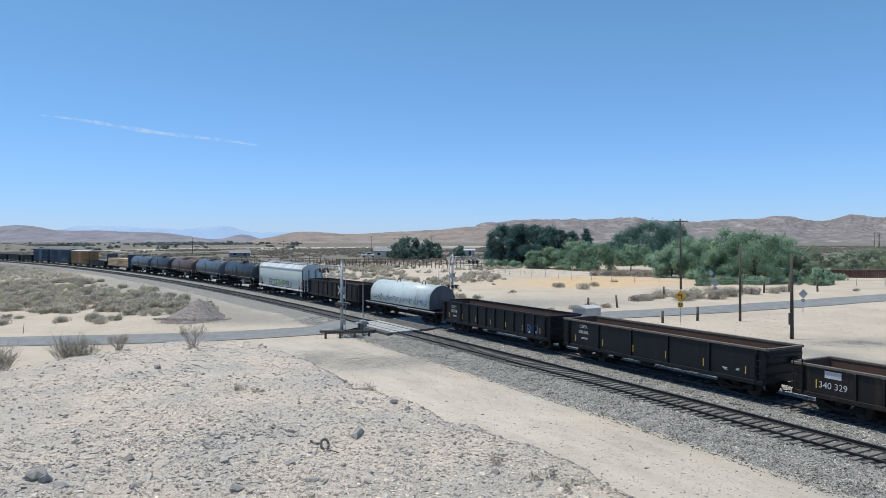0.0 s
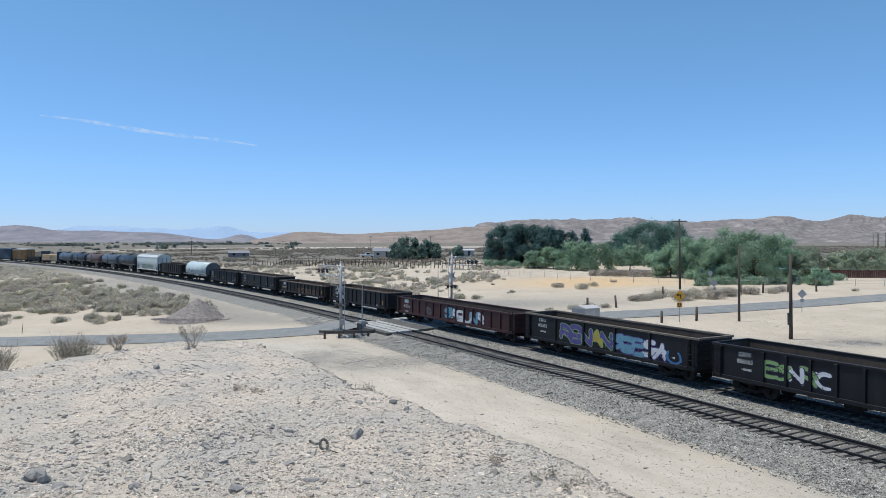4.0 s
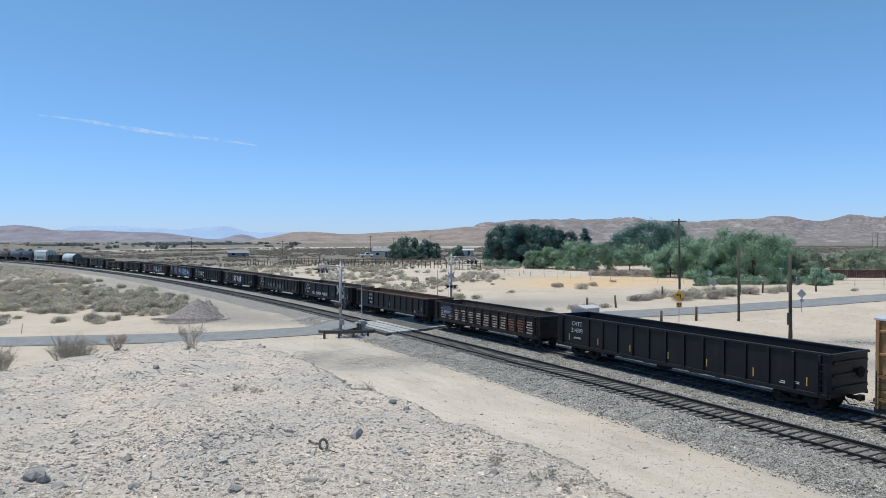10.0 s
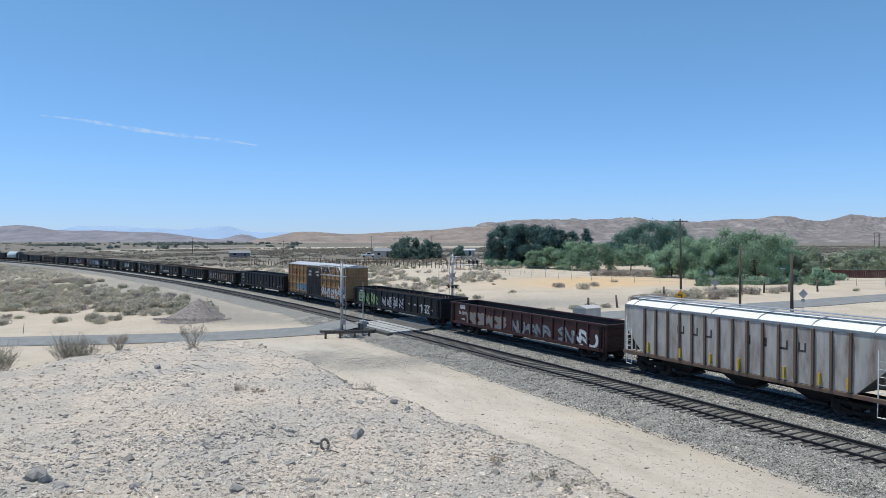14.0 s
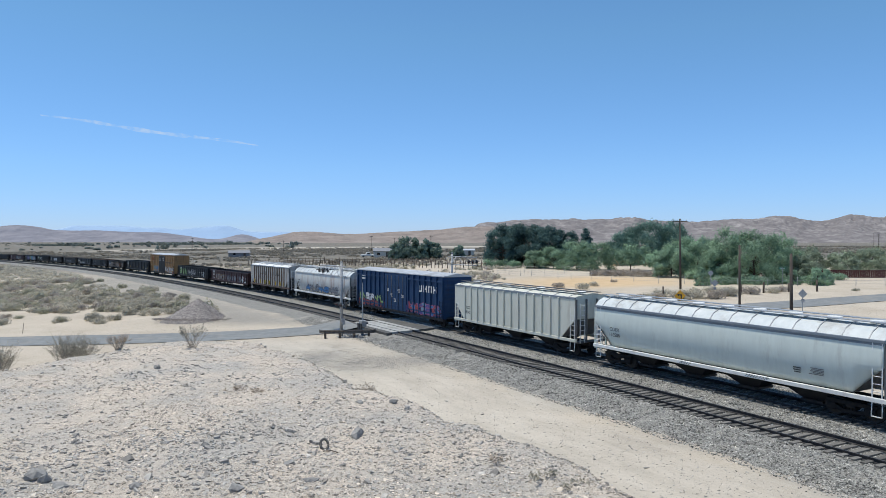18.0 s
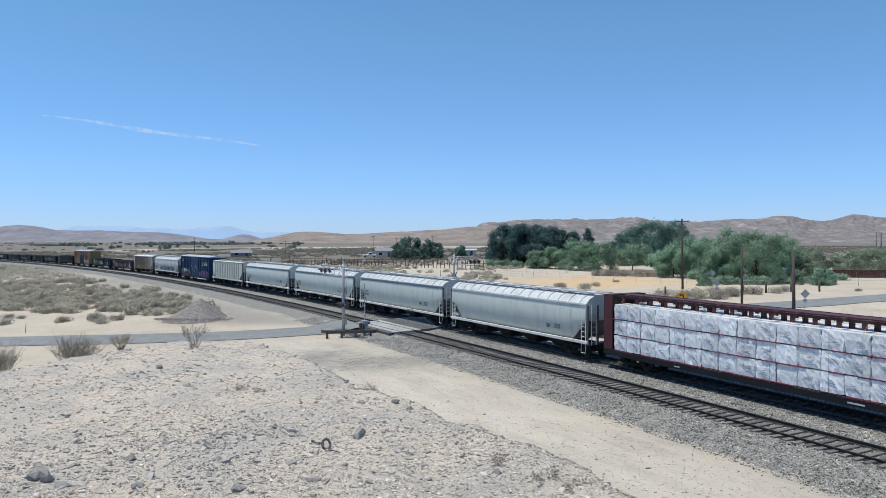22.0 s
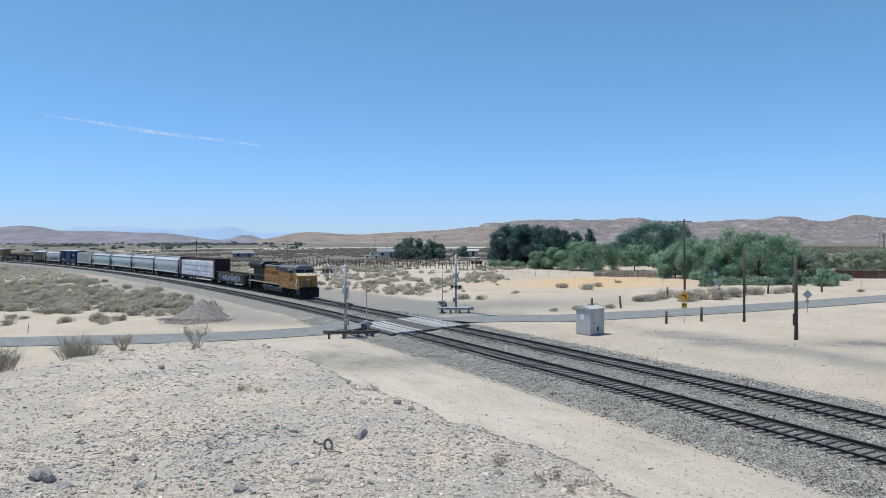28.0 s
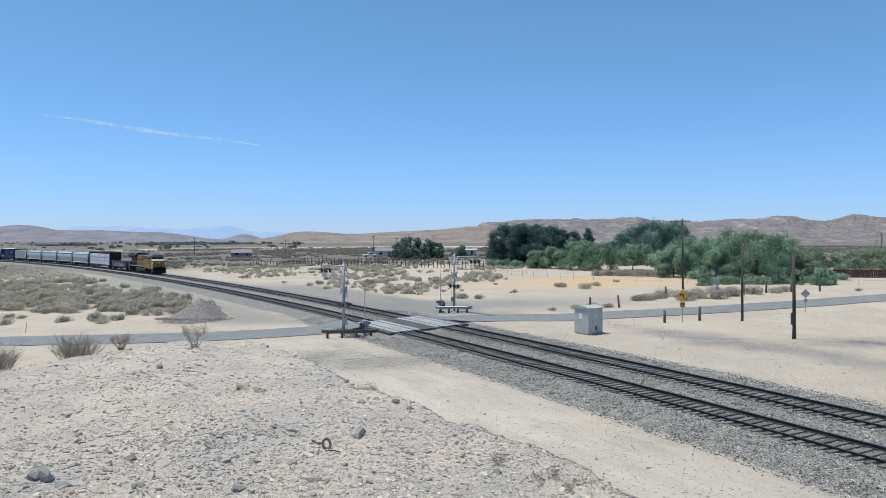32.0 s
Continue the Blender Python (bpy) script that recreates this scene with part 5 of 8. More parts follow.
car, h, y = gondola(-171.2, -191.0, 2.88, M_BLACK, M_BLACK_B, "long clean black gondola car with yellow reflectors", ribs=15, dashes=7)
add_marks(car, h, y, "CHTT", "214393", 2.25, .4)
car, h, y = boxcar(-192.9, -211.2, M_BOXY, "ochre yellow boxcar with black doors and graffiti", eave=4.72, ridge=5.05, doors=2, door_m=M_BLACK, cols=6, grid=4, door_w=4.6)
add_text(car, "RAILCAR POOLING EXPERTS", -5.5, 2.92, .42, M_DTEXT, y + .132, "dark painted lettering")
part("emblem", Mesh().path([(h - 3.1, y + .09, 4.1), (h - 2.2, y + .09, 3.4)], .05).path([(h - 3.1, y + .09, 3.4), (h - 2.2, y + .09, 4.1)], .05), M_LOCORED, car, "small red and dark cross emblem")
for z in (4.0, 3.6):
    add_bars(car, 1.2, z, 1.1, 3, M_TEXT, y + .15, int(z * 10), .05)
    add_bars(car, -1.2, z, 1.1, 3, M_TEXT, y + .15, int(z * 11), .05)
graffiti(car, 2.5, 5.9, 1.05, 2.3, (SP_BLUE, SP_CYAN), 61, y + .07, 4, SP_CYAN)
graffiti(car, -5.6, -2.3, .95, 2.2, (SP_WHITE, SP_WHITE), 62, y + .07, 4, SP_NAVY)
graffiti(car, -9.0, -5.4, .9, 1.6, (SP_RED, SP_WHITE), 63, y + .07, 5, SP_GREY)
graffiti(car, -8.6, -5.6, 1.4, 2.05, (SP_WHITE,), 64, y + .085, 4, SP_NAVY)
car, h, y = gondola(-213.6, -232.8, 2.7, M_BLACK, M_INDARK, "black gondola car with green and white graffiti", ribs=15, holes=34)
graffiti(car, 3.6, 8.1, 1.1, 2.3, (SP_GREEN, SP_GREEN), 71, y, 5, SP_NAVY)
graffiti(car, -2.3, 2.5, 1.05, 2.1, (SP_NAVY, SP_GREY), 72, y, 4, SP_WHITE)
for k in range(3):
    add_bars(car, -3.5 - k * 1.1, 1.8, .6, 3, M_TEXT, y + .002, 30 + k, .03)
graffiti(car, -7.6, -6.0, 1.0, 1.9, (SP_WHITE,), 73, y, 3)
add_marks(car, h, y, "", "30 12", 2.2, .3)
car, h, y = gondola(-234.4, -254.1, 2.6, M_RED, M_BLACK_B, "long dull red gondola car covered in faded graffiti", ribs=16, chord=M_RED)
add_marks(car, h, y, "", "96 30 8", 2.1, .42)
graffiti(car, 1.6, 7.0, .98, 1.95, (SP_GREY,), 81, y, 5, SP_TAN)
graffiti(car, -4.0, .6, .98, 1.9, (SP_GREY,), 89, y, 5, SP_NAVY)
graffiti(car, -8.8, -5.0, .98, 2.0, (SP_WHITE, SP_GREY), 82, y, 4, SP_NAVY)
car, h, y = covered_hopper(-255.4, -271.9, M_SOO, "white covered hopper car with brown streaked ribbed sides", eave=4.08, crown=4.45, ribs=15, rib_m=M_SOORIB, hatches=0, sill_m=M_SOORIB, roof_m=M_WHITE)
for x, w_ in ((3.5, .5), (2.55, .5), (1.6, .5), (-.9, .32), (-1.9, .2), (-2.9, .5), (-3.9, .4)):
    block = Mesh().box(x - w_ / 2, x - w_ / 2 + .09, y, y + .004, 2.8, 3.25).box(x + w_ / 2 - .09, x + w_ / 2, y, y + .004, 2.8, 3.25).box(x - w_ / 2, x + w_ / 2, y + .001, y + .005, 2.8, 2.9)
    part("logo_block", block, M_DTEXT, car, "dark block of a painted railway name")
for x in (h - 2.3, 3.5, 1.4, -.4, -3.0, -4.8, -h + 2.1):
    part("yellow_stripe", Mesh().box(x - .05, x + .05, y, y + .125, 1.4, 1.95), M_YEL, car, "yellow reflector stripe")
car, h, y = covered_hopper(-273.5, -291.6, M_HOPRUST, "pale grey covered hopper car with rust streaks and dark graffiti", eave=3.75, crown=4.4, outlets=4, stripe=False)
add_marks(car, h, y, "VPAX", "950174", 2.55, .3, M_DTEXT)
graffiti(car, -5.5, 4.4, 1.45, 2.2, (SP_GREY, SP_BLUE), 83, y - .03, 8, SP_NAVY)
car, h, y = boxcar(-293.3, -311.9, M_BOXBLUE, "deep blue boxcar with bright graffiti and white letters", eave=4.7, ridge=5.0, doors=2, cols=7, grid=2, door_w=4.8, roof_m=M_ROOF)
for k in range(4):
    x = -5.1 - k * .92
    part("logo_bar", Mesh().box(x - .3, x - .16, y + .085, y + .09, 3.1, 3.75).box(x + .16, x + .3, y + .085, y + .09, 3.1, 3.75).box(x - .3, x + .3, y + .086, y + .091, (3.1, 3.35, 3.61, 3.35)[k], (3.24, 3.49, 3.75, 3.49)[k]), M_WHITE, car, "white block of a painted logo")
add_bars(car, h - 1.7, 4.05, 1.3, 2, M_TEXT, y + .085, 5, .2)
for k in range(5):
    add_bars(car, 1.6 - k * .8, 3.0 - (k % 3) * .5, .5, 3, M_TEXT, y + .15, 50 + k, .07)
graffiti(car, 2.7, 8.6, .95, 1.6, (SP_RED,), 84, y + .07, 7, SP_NAVY)
graffiti(car, 2.7, 8.4, 1.55, 2.25, (SP_GREEN, SP_WHITE), 85, y + .082, 6, SP_NAVY)
graffiti(car, -8.8, -2.0, 1.0, 2.0, (SP_BLUE, SP_CYAN, SP_RED, SP_PURPLE), 86, y + .07, 8, SP_PINK)
car, h, y = covered_hopper(-313.5, -329.9, M_CRDX, "off-white covered hopper car with ribbed sides", eave=4.12, crown=4.36, ribs=14, hatches=4, sill_m=M_CRDX, roof_m=M_CRDX)
add_text(car, "CRDX", h - 2.4, 2.2, .34, M_DTEXT, y, "dark lettering")
add_text(car, "8210", h - 2.4, 1.8, .34, M_DTEXT, y, "dark lettering")
for a, b, mat, mark, num in ((-331.2, -350.2, M_HOP, "COEX", "110588"), (-351.9, -371.2, M_HOP, "EQUX", "550471"), (-372.3, -390.8, M_HOPB, "ECUX", "857003"), (-391.8, -410.0, M_HOPB, "", "")):
    car, h, y = covered_hopper(a, b, mat, "long pale grey covered hopper car with rounded sides", eave=3.78, crown=4.4, hatches=9, outlets=4, stripe=bool(mark))
    if mark:
        add_text(car, mark, h - 2.15, 2.3, .32, M_DTEXT, y - .004, "dark lettering")
        add_text(car, num, h - 2.15, 1.95, .32, M_DTEXT, y - .004, "dark lettering")
        r_ = random.Random(int(-a))
        tag = Mesh()
        for k in range(14):
            x = (h - 7.5 if k < 5 else -1.5) - k * .16
            tag.path([(x, 1.565, 1.12), (x - r_.uniform(.02, .16), 1.565, 1.26), (x - .14, 1.565, 1.13 + r_.uniform(0, .08))], .012, 4)
        part("scrawl", tag, M_DTEXT, car, "thin dark scrawl on the sill")
    add_bars(car, -h + 4.4, 2.0, .5, 3, M_DTEXT, y, 9, .06)
    add_bars(car, -h + 3.4, 2.1, .8, 5, M_HOPEND, y, 10, .04)
centerbeam(-411.3, -433.8, "dark red centre-beam flat car loaded with wrapped lumber")
car, h, y = gondola(-434.7, -451.0, 2.3, M_BROWN, M_RUST, "worn black gondola car with silver graffiti", ribs=2, chord=M_CHORD)
add_marks(car, h, y, "", "340527", 1.75, .36)
graffiti(car, .3, 4.9, 1.0, 1.95, (SP_GREY,), 87, y, 4, SP_WHITE)
graffiti(car, -4.9, -.3, .98, 1.95, (SP_GREY,), 88, y, 4, SP_WHITE)

M_SILL = paint("pale_yellow_edge_paint", (0.62, 0.50, 0.26), amount=0.3)
M_NOSETOP = paint("pale_nose_top_paint", (0.56, 0.53, 0.42), amount=0.3)


# ---- diesel locomotive at the end of the train, nose to -x ----
def locomotive(a, b):
    car, h = start_car("locomotive", a, b, "yellow and grey six-axle diesel locomotive with a sooty rear", "locomotive", "")
    B = lambda *v, **k: Mesh().box(*v, **k)
    dk = 1.62
    part("frame", Mesh().box(-2.9, h - .1, -1.48, 1.48, 1.40, dk, .02).box(-h + .1, -2.9, -1.36, 1.36, 1.10, dk - .1, .02), M_TRUCK, car, "black main frame")
    part("sill_edge", Mesh().box(-2.9, h - .4, 1.482, 1.52, 1.52, dk + .03).box(-2.9, h - .4, -1.52, -1.482, 1.52, dk + .03), M_SILL, car, "pale yellow walkway edge")
    part("underframe", B(-h + .3, h - .3, -.9, .9, .9, 1.40), M_TRUCK, car)
    part("walkway", B(-2.9, h - .1, -1.48, 1.48, dk, dk + .05), M_LOCOG, car, "grey walkway plate")

    def hood(name, x0, x1, w, z0, z1, mat, lab, c=.12):
        yz = [(w, z0), (w, z1 - c), (w - c, z1), (-w + c, z1), (-w, z1 - c), (-w, z0)]
        return part(name, Mesh().prism(yz, x0, x1), mat, car, lab)
    hood("engine_hood", -2.8, 4.85, .98, dk, 4.18, M_LOCOY, "yellow engine hood with doors")
    hood("rear_hood", 4.85, h - 1.0, 1.0, dk, 4.1, M_LOCOSOOT, "soot-blackened rear hood")
    part("hood_roof", Mesh().prism([(1.04, 4.06), (1.04, 4.14), (.8, 4.28), (-.8, 4.28), (-1.04, 4.14), (-1.04, 4.06)], -.8, 4.9), M_LOCOG, car, "grey hood roof")
    # flared radiator housing
    yz = [(1.0, 3.5), (1.52, 4.0), (1.52, 4.3), (.95, 4.7), (-.95, 4.7), (-1.52, 4.3), (-1.52, 4.0), (-1.0, 3.5)]
    part("radiator_housing", Mesh().prism(yz, 4.6, h + .02), M_LOCOSOOT, car, "flared sooty radiator housing")
    for s in (1, -1):
        g = Mesh()
        for i in range(26):
            x = 5.9 + i * (h - 6.2) / 25
            g.rings([[(x, s * 1.48, 4.335), (x + .07, s * 1.48, 4.335)], [(x, s * .95, 4.715), (x + .07, s * .95, 4.715)]], closed=False, caps=False)
        part("radiator_grille", g, M_DKMETAL, car, "dark roof grille")
    part("roof_hatch", Mesh().prism([(1.5, 4.33), (.95, 4.72), (-.95, 4.72), (-1.5, 4.33)], 4.62, 5.7), M_LOCOG, car, "grey roof hatch")
    # blower and inverter section behind the cab
    hood("electrical_cabinet", -6.6, -2.8, 1.42, 1.22, 4.1, M_LOCOY, "yellow electrical cabinet")
    part("cabinet_roof", Mesh().prism([(1.47, 4.02), (1.47, 4.16), (1.05, 4.36), (-1.05, 4.36), (-1.47, 4.16), (-1.47, 4.02)], -6.7, -2.7), M_LOCOG, car, "grey cabinet roof")
    part("louvre_box", B(-2.75, -.7, -1.16, 1.16, 3.6, 4.3, bevel=.03), M_LOCOG, car, "grey intake box")
    part("louvre_panel", B(-2.65, -.8, 1.162, 1.18, 3.66, 4.16), M_DKMETAL, car, "dark intake louvres")
    for x in (-5.55, -4.7, -3.85, -3.0):
        part("louvre_panel", B(x - .72, x + .02, 1.422, 1.435, 3.5, 3.98), M_DKMETAL, car, "dark intake louvres")
    part("trim_line", B(-6.5, -2.85, 1.422, 1.43, 3.40, 3.46), M_LOCORED, car, "red trim line")
    part("step_line", B(-6.5, -2.85, 1.422, 1.45, 1.50, 1.56), M_SILL, car, "pale raised ledge")
    for x in (-5.9, -4.6, -3.6):
        part("cabinet_door", B(x, x + .95, 1.422, 1.44, 1.62, 2.16, bevel=.006), M_LOCOY, car)
        part("door_vent", B(x + .3, x + .62, 1.44, 1.455, 1.85, 2.0), M_SILL, car)
    part("exhaust_stack", B(1.6, 3.4, -.5, .5, 4.28, 4.46, bevel=.05), M_LOCOSOOT, car, "low sooty exhaust stack")
    horn = Mesh()
    for y in (-.22, 0, .22):
        horn.tube((.5, y, 4.58), (.05, y, 4.62), .03, .1, 8)
    horn.tube((.4, 0, 4.28), (.4, 0, 4.6), .04).tube((.4, -.25, 4.57), (.4, .25, 4.57), .03)
    part("air_horn", horn, M_DKMETAL, car)
    for i in range(11):
        x = -2.6 + i * .67
        part("hood_door", B(x + .02, x + .63, .982, 1.0, 1.95, 3.75, bevel=.008), M_LOCOY, car)
        part("door_latch", B(x + .54, x + .58, 1.0, 1.02, 2.8, 2.95), M_DKMETAL, car)
    for i in range(7):
        x = 4.95 + i * .66
        part("hood_door", B(x + .03, x + .6, 1.002, 1.02, 1.95, 3.4, bevel=.008), M_LOCOSOOT, car)
    # cab: flush with the sill, sloping windscreen, grey roof
    cz = 4.2
    cab_side = [(-6.6, 1.2), (-6.6, cz), (-8.75, cz), (-9.0, 3.46), (-9.0, 1.2)]
    cab = Mesh().rings([[(x, 1.45, z) for x, z in cab_side], [(x, -1.45, z) for x, z in cab_side]])
    part("cab", cab, M_LOCOY, car, "wide yellow cab")
    roofp = [(1.5, cz - .16), (1.5, cz), (.95, cz + .34), (-.95, cz + .34), (-1.5, cz), (-1.5, cz - .16)]
    part("cab_roof", Mesh().rings([[(x, y * k, z + d) for y, z in roofp] for x, k, d in ((-6.55, 1, 0), (-8.6, 1, 0), (-8.95, .93, -.12))]), M_LOCOG, car, "grey cab roof")
    part("roof_unit", B(-8.3, -7.0, -.8, .8, cz + .34, cz + .46, bevel=.04), M_LOCOG, car, "low roof air-conditioner")
    for y in (-.4, 0, .4):
        part("antenna", Mesh().tube((-7.4, y, cz + .44), (-7.4, y, cz + .58), .12, .1, 10), M_DKMETAL, car)
    part("grey_band", B(-8.72, -6.62, 1.452, 1.458, 3.34, cz - .1), M_LOCOG, car, "grey upper cab side")
    for x0, x1 in ((-7.45, -6.95), (-8.05, -7.52), (-8.5, -8.15)):
        w = part("side_window", B(x0, x1, 1.459, 1.47, 3.38, 3.82), M_GLASS, car, "dark side window")
        part("window_frame", Mesh().box(x0 - .05, x1 + .05, 1.459, 1.49, 3.82, 3.88).box(x0 - .05, x1 + .05, 1.459, 1.49, 3.32, 3.38).box(x0 - .05, x0, 1.459, 1.49, 3.38, 3.82).box(x1, x1 + .05, 1.459, 1.49, 3.38, 3.82), M_GALV, w, "pale window frame")
    part("sun_visor", Mesh().rings([[(-6.9, 1.47, 4.05), (-8.4, 1.47, 4.05)], [(-6.95, 1.8, 3.84), (-8.35, 1.8, 3.84)]], closed=False, caps=False), M_LOCOG, car, "grey awning over the side windows")
    part("mirror", B(-7.5, -7.46, 1.49, 1.75, 3.4, 3.75), M_DKMETAL, car)
    nx_, nz_ = -.948, .32
    for y0, y1 in ((-1.28, -.06), (.06, 1.28)):
        p = Mesh().add([(-8.80, y0, 4.08), (-8.80, y1, 4.08), (-9.01, y1, 3.5), (-9.01, y0, 3.5)], [(0, 1, 2, 3)])
        part("windscreen", p, M_GLASS, car, "dark windscreen pane")
    for s in (1, -1):
        part("quarter_window", Mesh().add([(-8.56, s * 1.462, 4.02), (-8.76, s * 1.462, 4.02), (-8.95, s * 1.462, 3.5), (-8.56, s * 1.462, 3.44)], [(0, 1, 2, 3)]), M_GLASS, car, "dark quarter window")
    # nose: gently sloping top, upright front with bevelled corners
    nose = lambda x, w, zt: [(x, w, 1.2), (x, w, zt - .05), (x, w - .06, zt), (x, -w + .06, zt), (x, -w, zt - .05), (x, -w, 1.2)]
    part("nose", Mesh().rings([nose(-8.98, 1.45, 3.46), nose(-9.95, 1.45, 3.12), nose(-10.12, .55, 3.06)]), M_LOCOY, car, "yellow nose with an upright front")
    part("nose_top", Mesh().add([(-9.0, 1.38, 3.468), (-9.0, -1.38, 3.468), (-9.95, -1.38, 3.128), (-9.95, 1.38, 3.128)], [(0, 1, 2, 3)]), M_NOSETOP, car, "pale nose top")
    part("headlight", Mesh().tube((-10.12, -.14, 2.6), (-10.17, -.14, 2.6), .1, n=12).tube((-10.12, .14, 2.6), (-10.17, .14, 2.6), .1, n=12), M_WHITE, car, "twin headlight")
    part("nose_door", B(-10.15, -10.11, -.85, -.3, 1.65, 2.6), M_LOCOY, car)
    part("nose_emblem", B(-10.15, -10.115, .25, .75, 1.95, 2.4), M_LOCOG, car, "grey shield emblem")
    part("nose_stack", Mesh().tube((-10.2, -.55, 1.7), (-10.2, -.55, 2.7), .05, n=8), M_DKMETAL, car)
    part("beacon", Mesh().tube((-9.6, -.9, 3.2), (-9.6, -.9, 3.4), .04, n=8), M_DKMETAL, car)
    # pilot, plow, steps and rails
    for s in (-1, 1):
        e = s * h
        part("pilot", B(*sorted((e - s * .35, e - s * .1)), -1.45, 1.45, .35, 1.4, bevel=.03), M_TRUCK, car, "black pilot plate")
        part("anticlimber", B(*sorted((e - s * .3, e + s * .12)), -.9, .9, 1.4, 1.62, bevel=.03), M_TRUCK, car)
        for y in (1, -1):
            st = Mesh()
            for k in range(4):
                st.box(*sorted((e - s * .75, e - s * .1)), *sorted((y * 1.2, y * 1.55)), .42 + k * .3, .46 + k * .3)
            part("steps", st, M_DKMETAL, car, "end steps")
            part("grab_rail", Mesh().path([(e - s * .12, y * 1.5, .5), (e - s * .12, y * 1.5, 1.9), (e - s * .55, y * 1.5, 2.75)], .028).path([(e - s * .8, y * 1.52, .5), (e - s * .8, y * 1.52, 1.7), (e - s * 1.1, y * 1.5, 2.6)], .028), M_WHITE, car, "white end grab rails")
        part("end_handrail", Mesh().path([(e - s * .2, -1.3, dk), (e - s * .2, -1.3, 2.6), (e - s * .2, -.45, 2.6), (e - s * .2, -.45, dk)], .026).path([(e - s * .2, 1.3, dk), (e - s * .2, 1.3, 2.6), (e - s * .2, .45, 2.6), (e - s * .2, .45, dk)], .026), M_DKMETAL, car)
        part("hose_bundle", Mesh().path([(e, -.5, 1.2), (e + s * .25, -.52, .7), (e + s * .1, -.55, .5)], .03).path([(e, .6, 1.2), (e + s * .22, .62, .75), (e + s * .1, .65, .55)], .03), M_TRUCK, car)
    part("snow_plow", Mesh().rings([[(-h + .1, -1.4, .12), (-h + .1, 1.4, .12)], [(-h - .18, -1.35, .14), (-h - .18, 1.35, .14)], [(-h + .1, -1.4, .6), (-h + .1, 1.4, .6)]], closed=False, caps=False), M_TRUCK, car, "black plow")
    # side handrails along the walkway
    for s in (1, -1):
        y = s * 1.5
        posts = [-2.75, -1.2, .4, 1.4, 3.0, 4.7, 6.4, 8.1, h - .9]
        for x in posts:
            part("stanchion", Mesh().tube((x, y, dk), (x, y, 2.66), .024, n=6), M_DKMETAL, car)
        part("handrail", Mesh().path([(posts[0], y, 2.66), (posts[-1], y, 2.6)], .022), M_GALV, car, "long side handrail")
        part("cabinet_rail", Mesh().path([(-3.0, s * 1.5, 1.6), (-3.0, s * 1.5, 2.75), (-6.2, s * 1.5, 2.6)], .02), M_DKMETAL, car)
    ft = [(1.3, .45), (1.5, .75), (1.5, 1.18), (-1.5, 1.18), (-1.5, .75), (-1.3, .45), (-.9, .3), (.9, .3)]
    part("fuel_tank", Mesh().prism(ft, -4.25, 3.95), M_FUEL, car, "dusty grey fuel tank")
    part("tank_ledge", Mesh().box(-1.0, 3.9, 1.45, 1.53, 1.18, 1.22).box(-4.2, -1.5, 1.45, 1.53, 1.12, 1.16), M_GALV, car, "pale tank ledge")
    part("air_reservoir", Mesh().tube((-3.8, 1.2, 1.3), (3.4, 1.2, 1.3), .11, n=10), M_TRUCK, car)
    for x in (-8.6, -7.65):
        part("battery_box", B(x, x + .85, 1.452, 1.50, 1.66, 2.2, bevel=.015), M_LOCOY, car, "louvred battery box door")
        lv = Mesh()
        for k in range(6):
            lv.box(x + .08, x + .77, 1.50, 1.525, 1.74 + k * .075, 1.77 + k * .075)
        part("louvre", lv, M_SILL, car)
    # six-wheel trucks
    for cx in (-7.0, 6.9):
        t = Mesh()
        for y in (-1.15, 1.15):
            t.box(-2.5, 2.5, y - .09, y + .09, .72, 1.02, .03)
            for x in (-1.85, 0, 1.85):
                t.box(x - .28, x + .28, y - .14, y + .14, .38, .8, .04)
                t.tube((x, y, .55), (x, y + math.copysign(.18, y), .55), .16, n=12)
            t.path([(-1.2, y * 1.12, .95), (-.6, y * 1.12, .5)], .06)
        t.box(-2.3, 2.3, -.9, .9, .7, .9)
        tr = part("truck", t, M_TRUCK, car, "black three-axle truck", at=pose(cx, 0, 0))
        for x in (-1.85, 0, 1.85):
            part("wheelset", shared("locowheel", lambda: wheelset_mesh(.53)), M_WHEEL, tr, at=pose(x, 0, 0))
    # lettering: road number; the railway's name as plain red bars
    add_text(car, "6964", -7.65, 2.3, .72, M_LOCORED, 1.456, "red road number")
    x = 4.5
    for w in (.40, .42, .16, .46, .42, 0, .40, .42, .40, .16, .34, .16, .40):
        if w:
            nb = Mesh().box(x - .10, x, 1.002, 1.022, 2.97, 3.40)
            if w > .2:
                nb.box(x - w, x - w + .10, 1.002, 1.022, 2.97, 3.40).box(x - w, x, 1.003, 1.023, (2.97, 3.30, 3.13)[int(x * 7) % 3], (3.07, 3.40, 3.23)[int(x * 7) % 3])
            part("name_bar", nb, M_LOCORED, car, "red block of the painted railway name")
        x -= (w + .10) if w else .32
    add_bars(car, -4.4, 2.84, 2.4, 1, M_LOCOSOOT, 1.424, 5, .05)
    part("shield_emblem", B(-5.95, -5.45, 1.424, 1.43, 2.45, 2.98), M_WHITE, car, "white and red shield emblem")
    part("shield_top", B(-5.95, -5.45, 1.431, 1.435, 2.78, 2.98), M_BOXBLUE, car)
    for k in range(3):
        part("shield_stripe", B(-5.9 + k * .17, -5.82 + k * .17, 1.431, 1.435, 2.48, 2.78), M_LOCORED, car)
    for k in range(6):
        part("flag_stripe", B(-9.6 + .02 * k, -8.75, 1.452 + .002 * k, 1.456 + .002 * k, 2.3 + k * .07, 2.335 + k * .07), M_GALV if k % 2 else M_DKMETAL, car, "stripe of a painted flag")
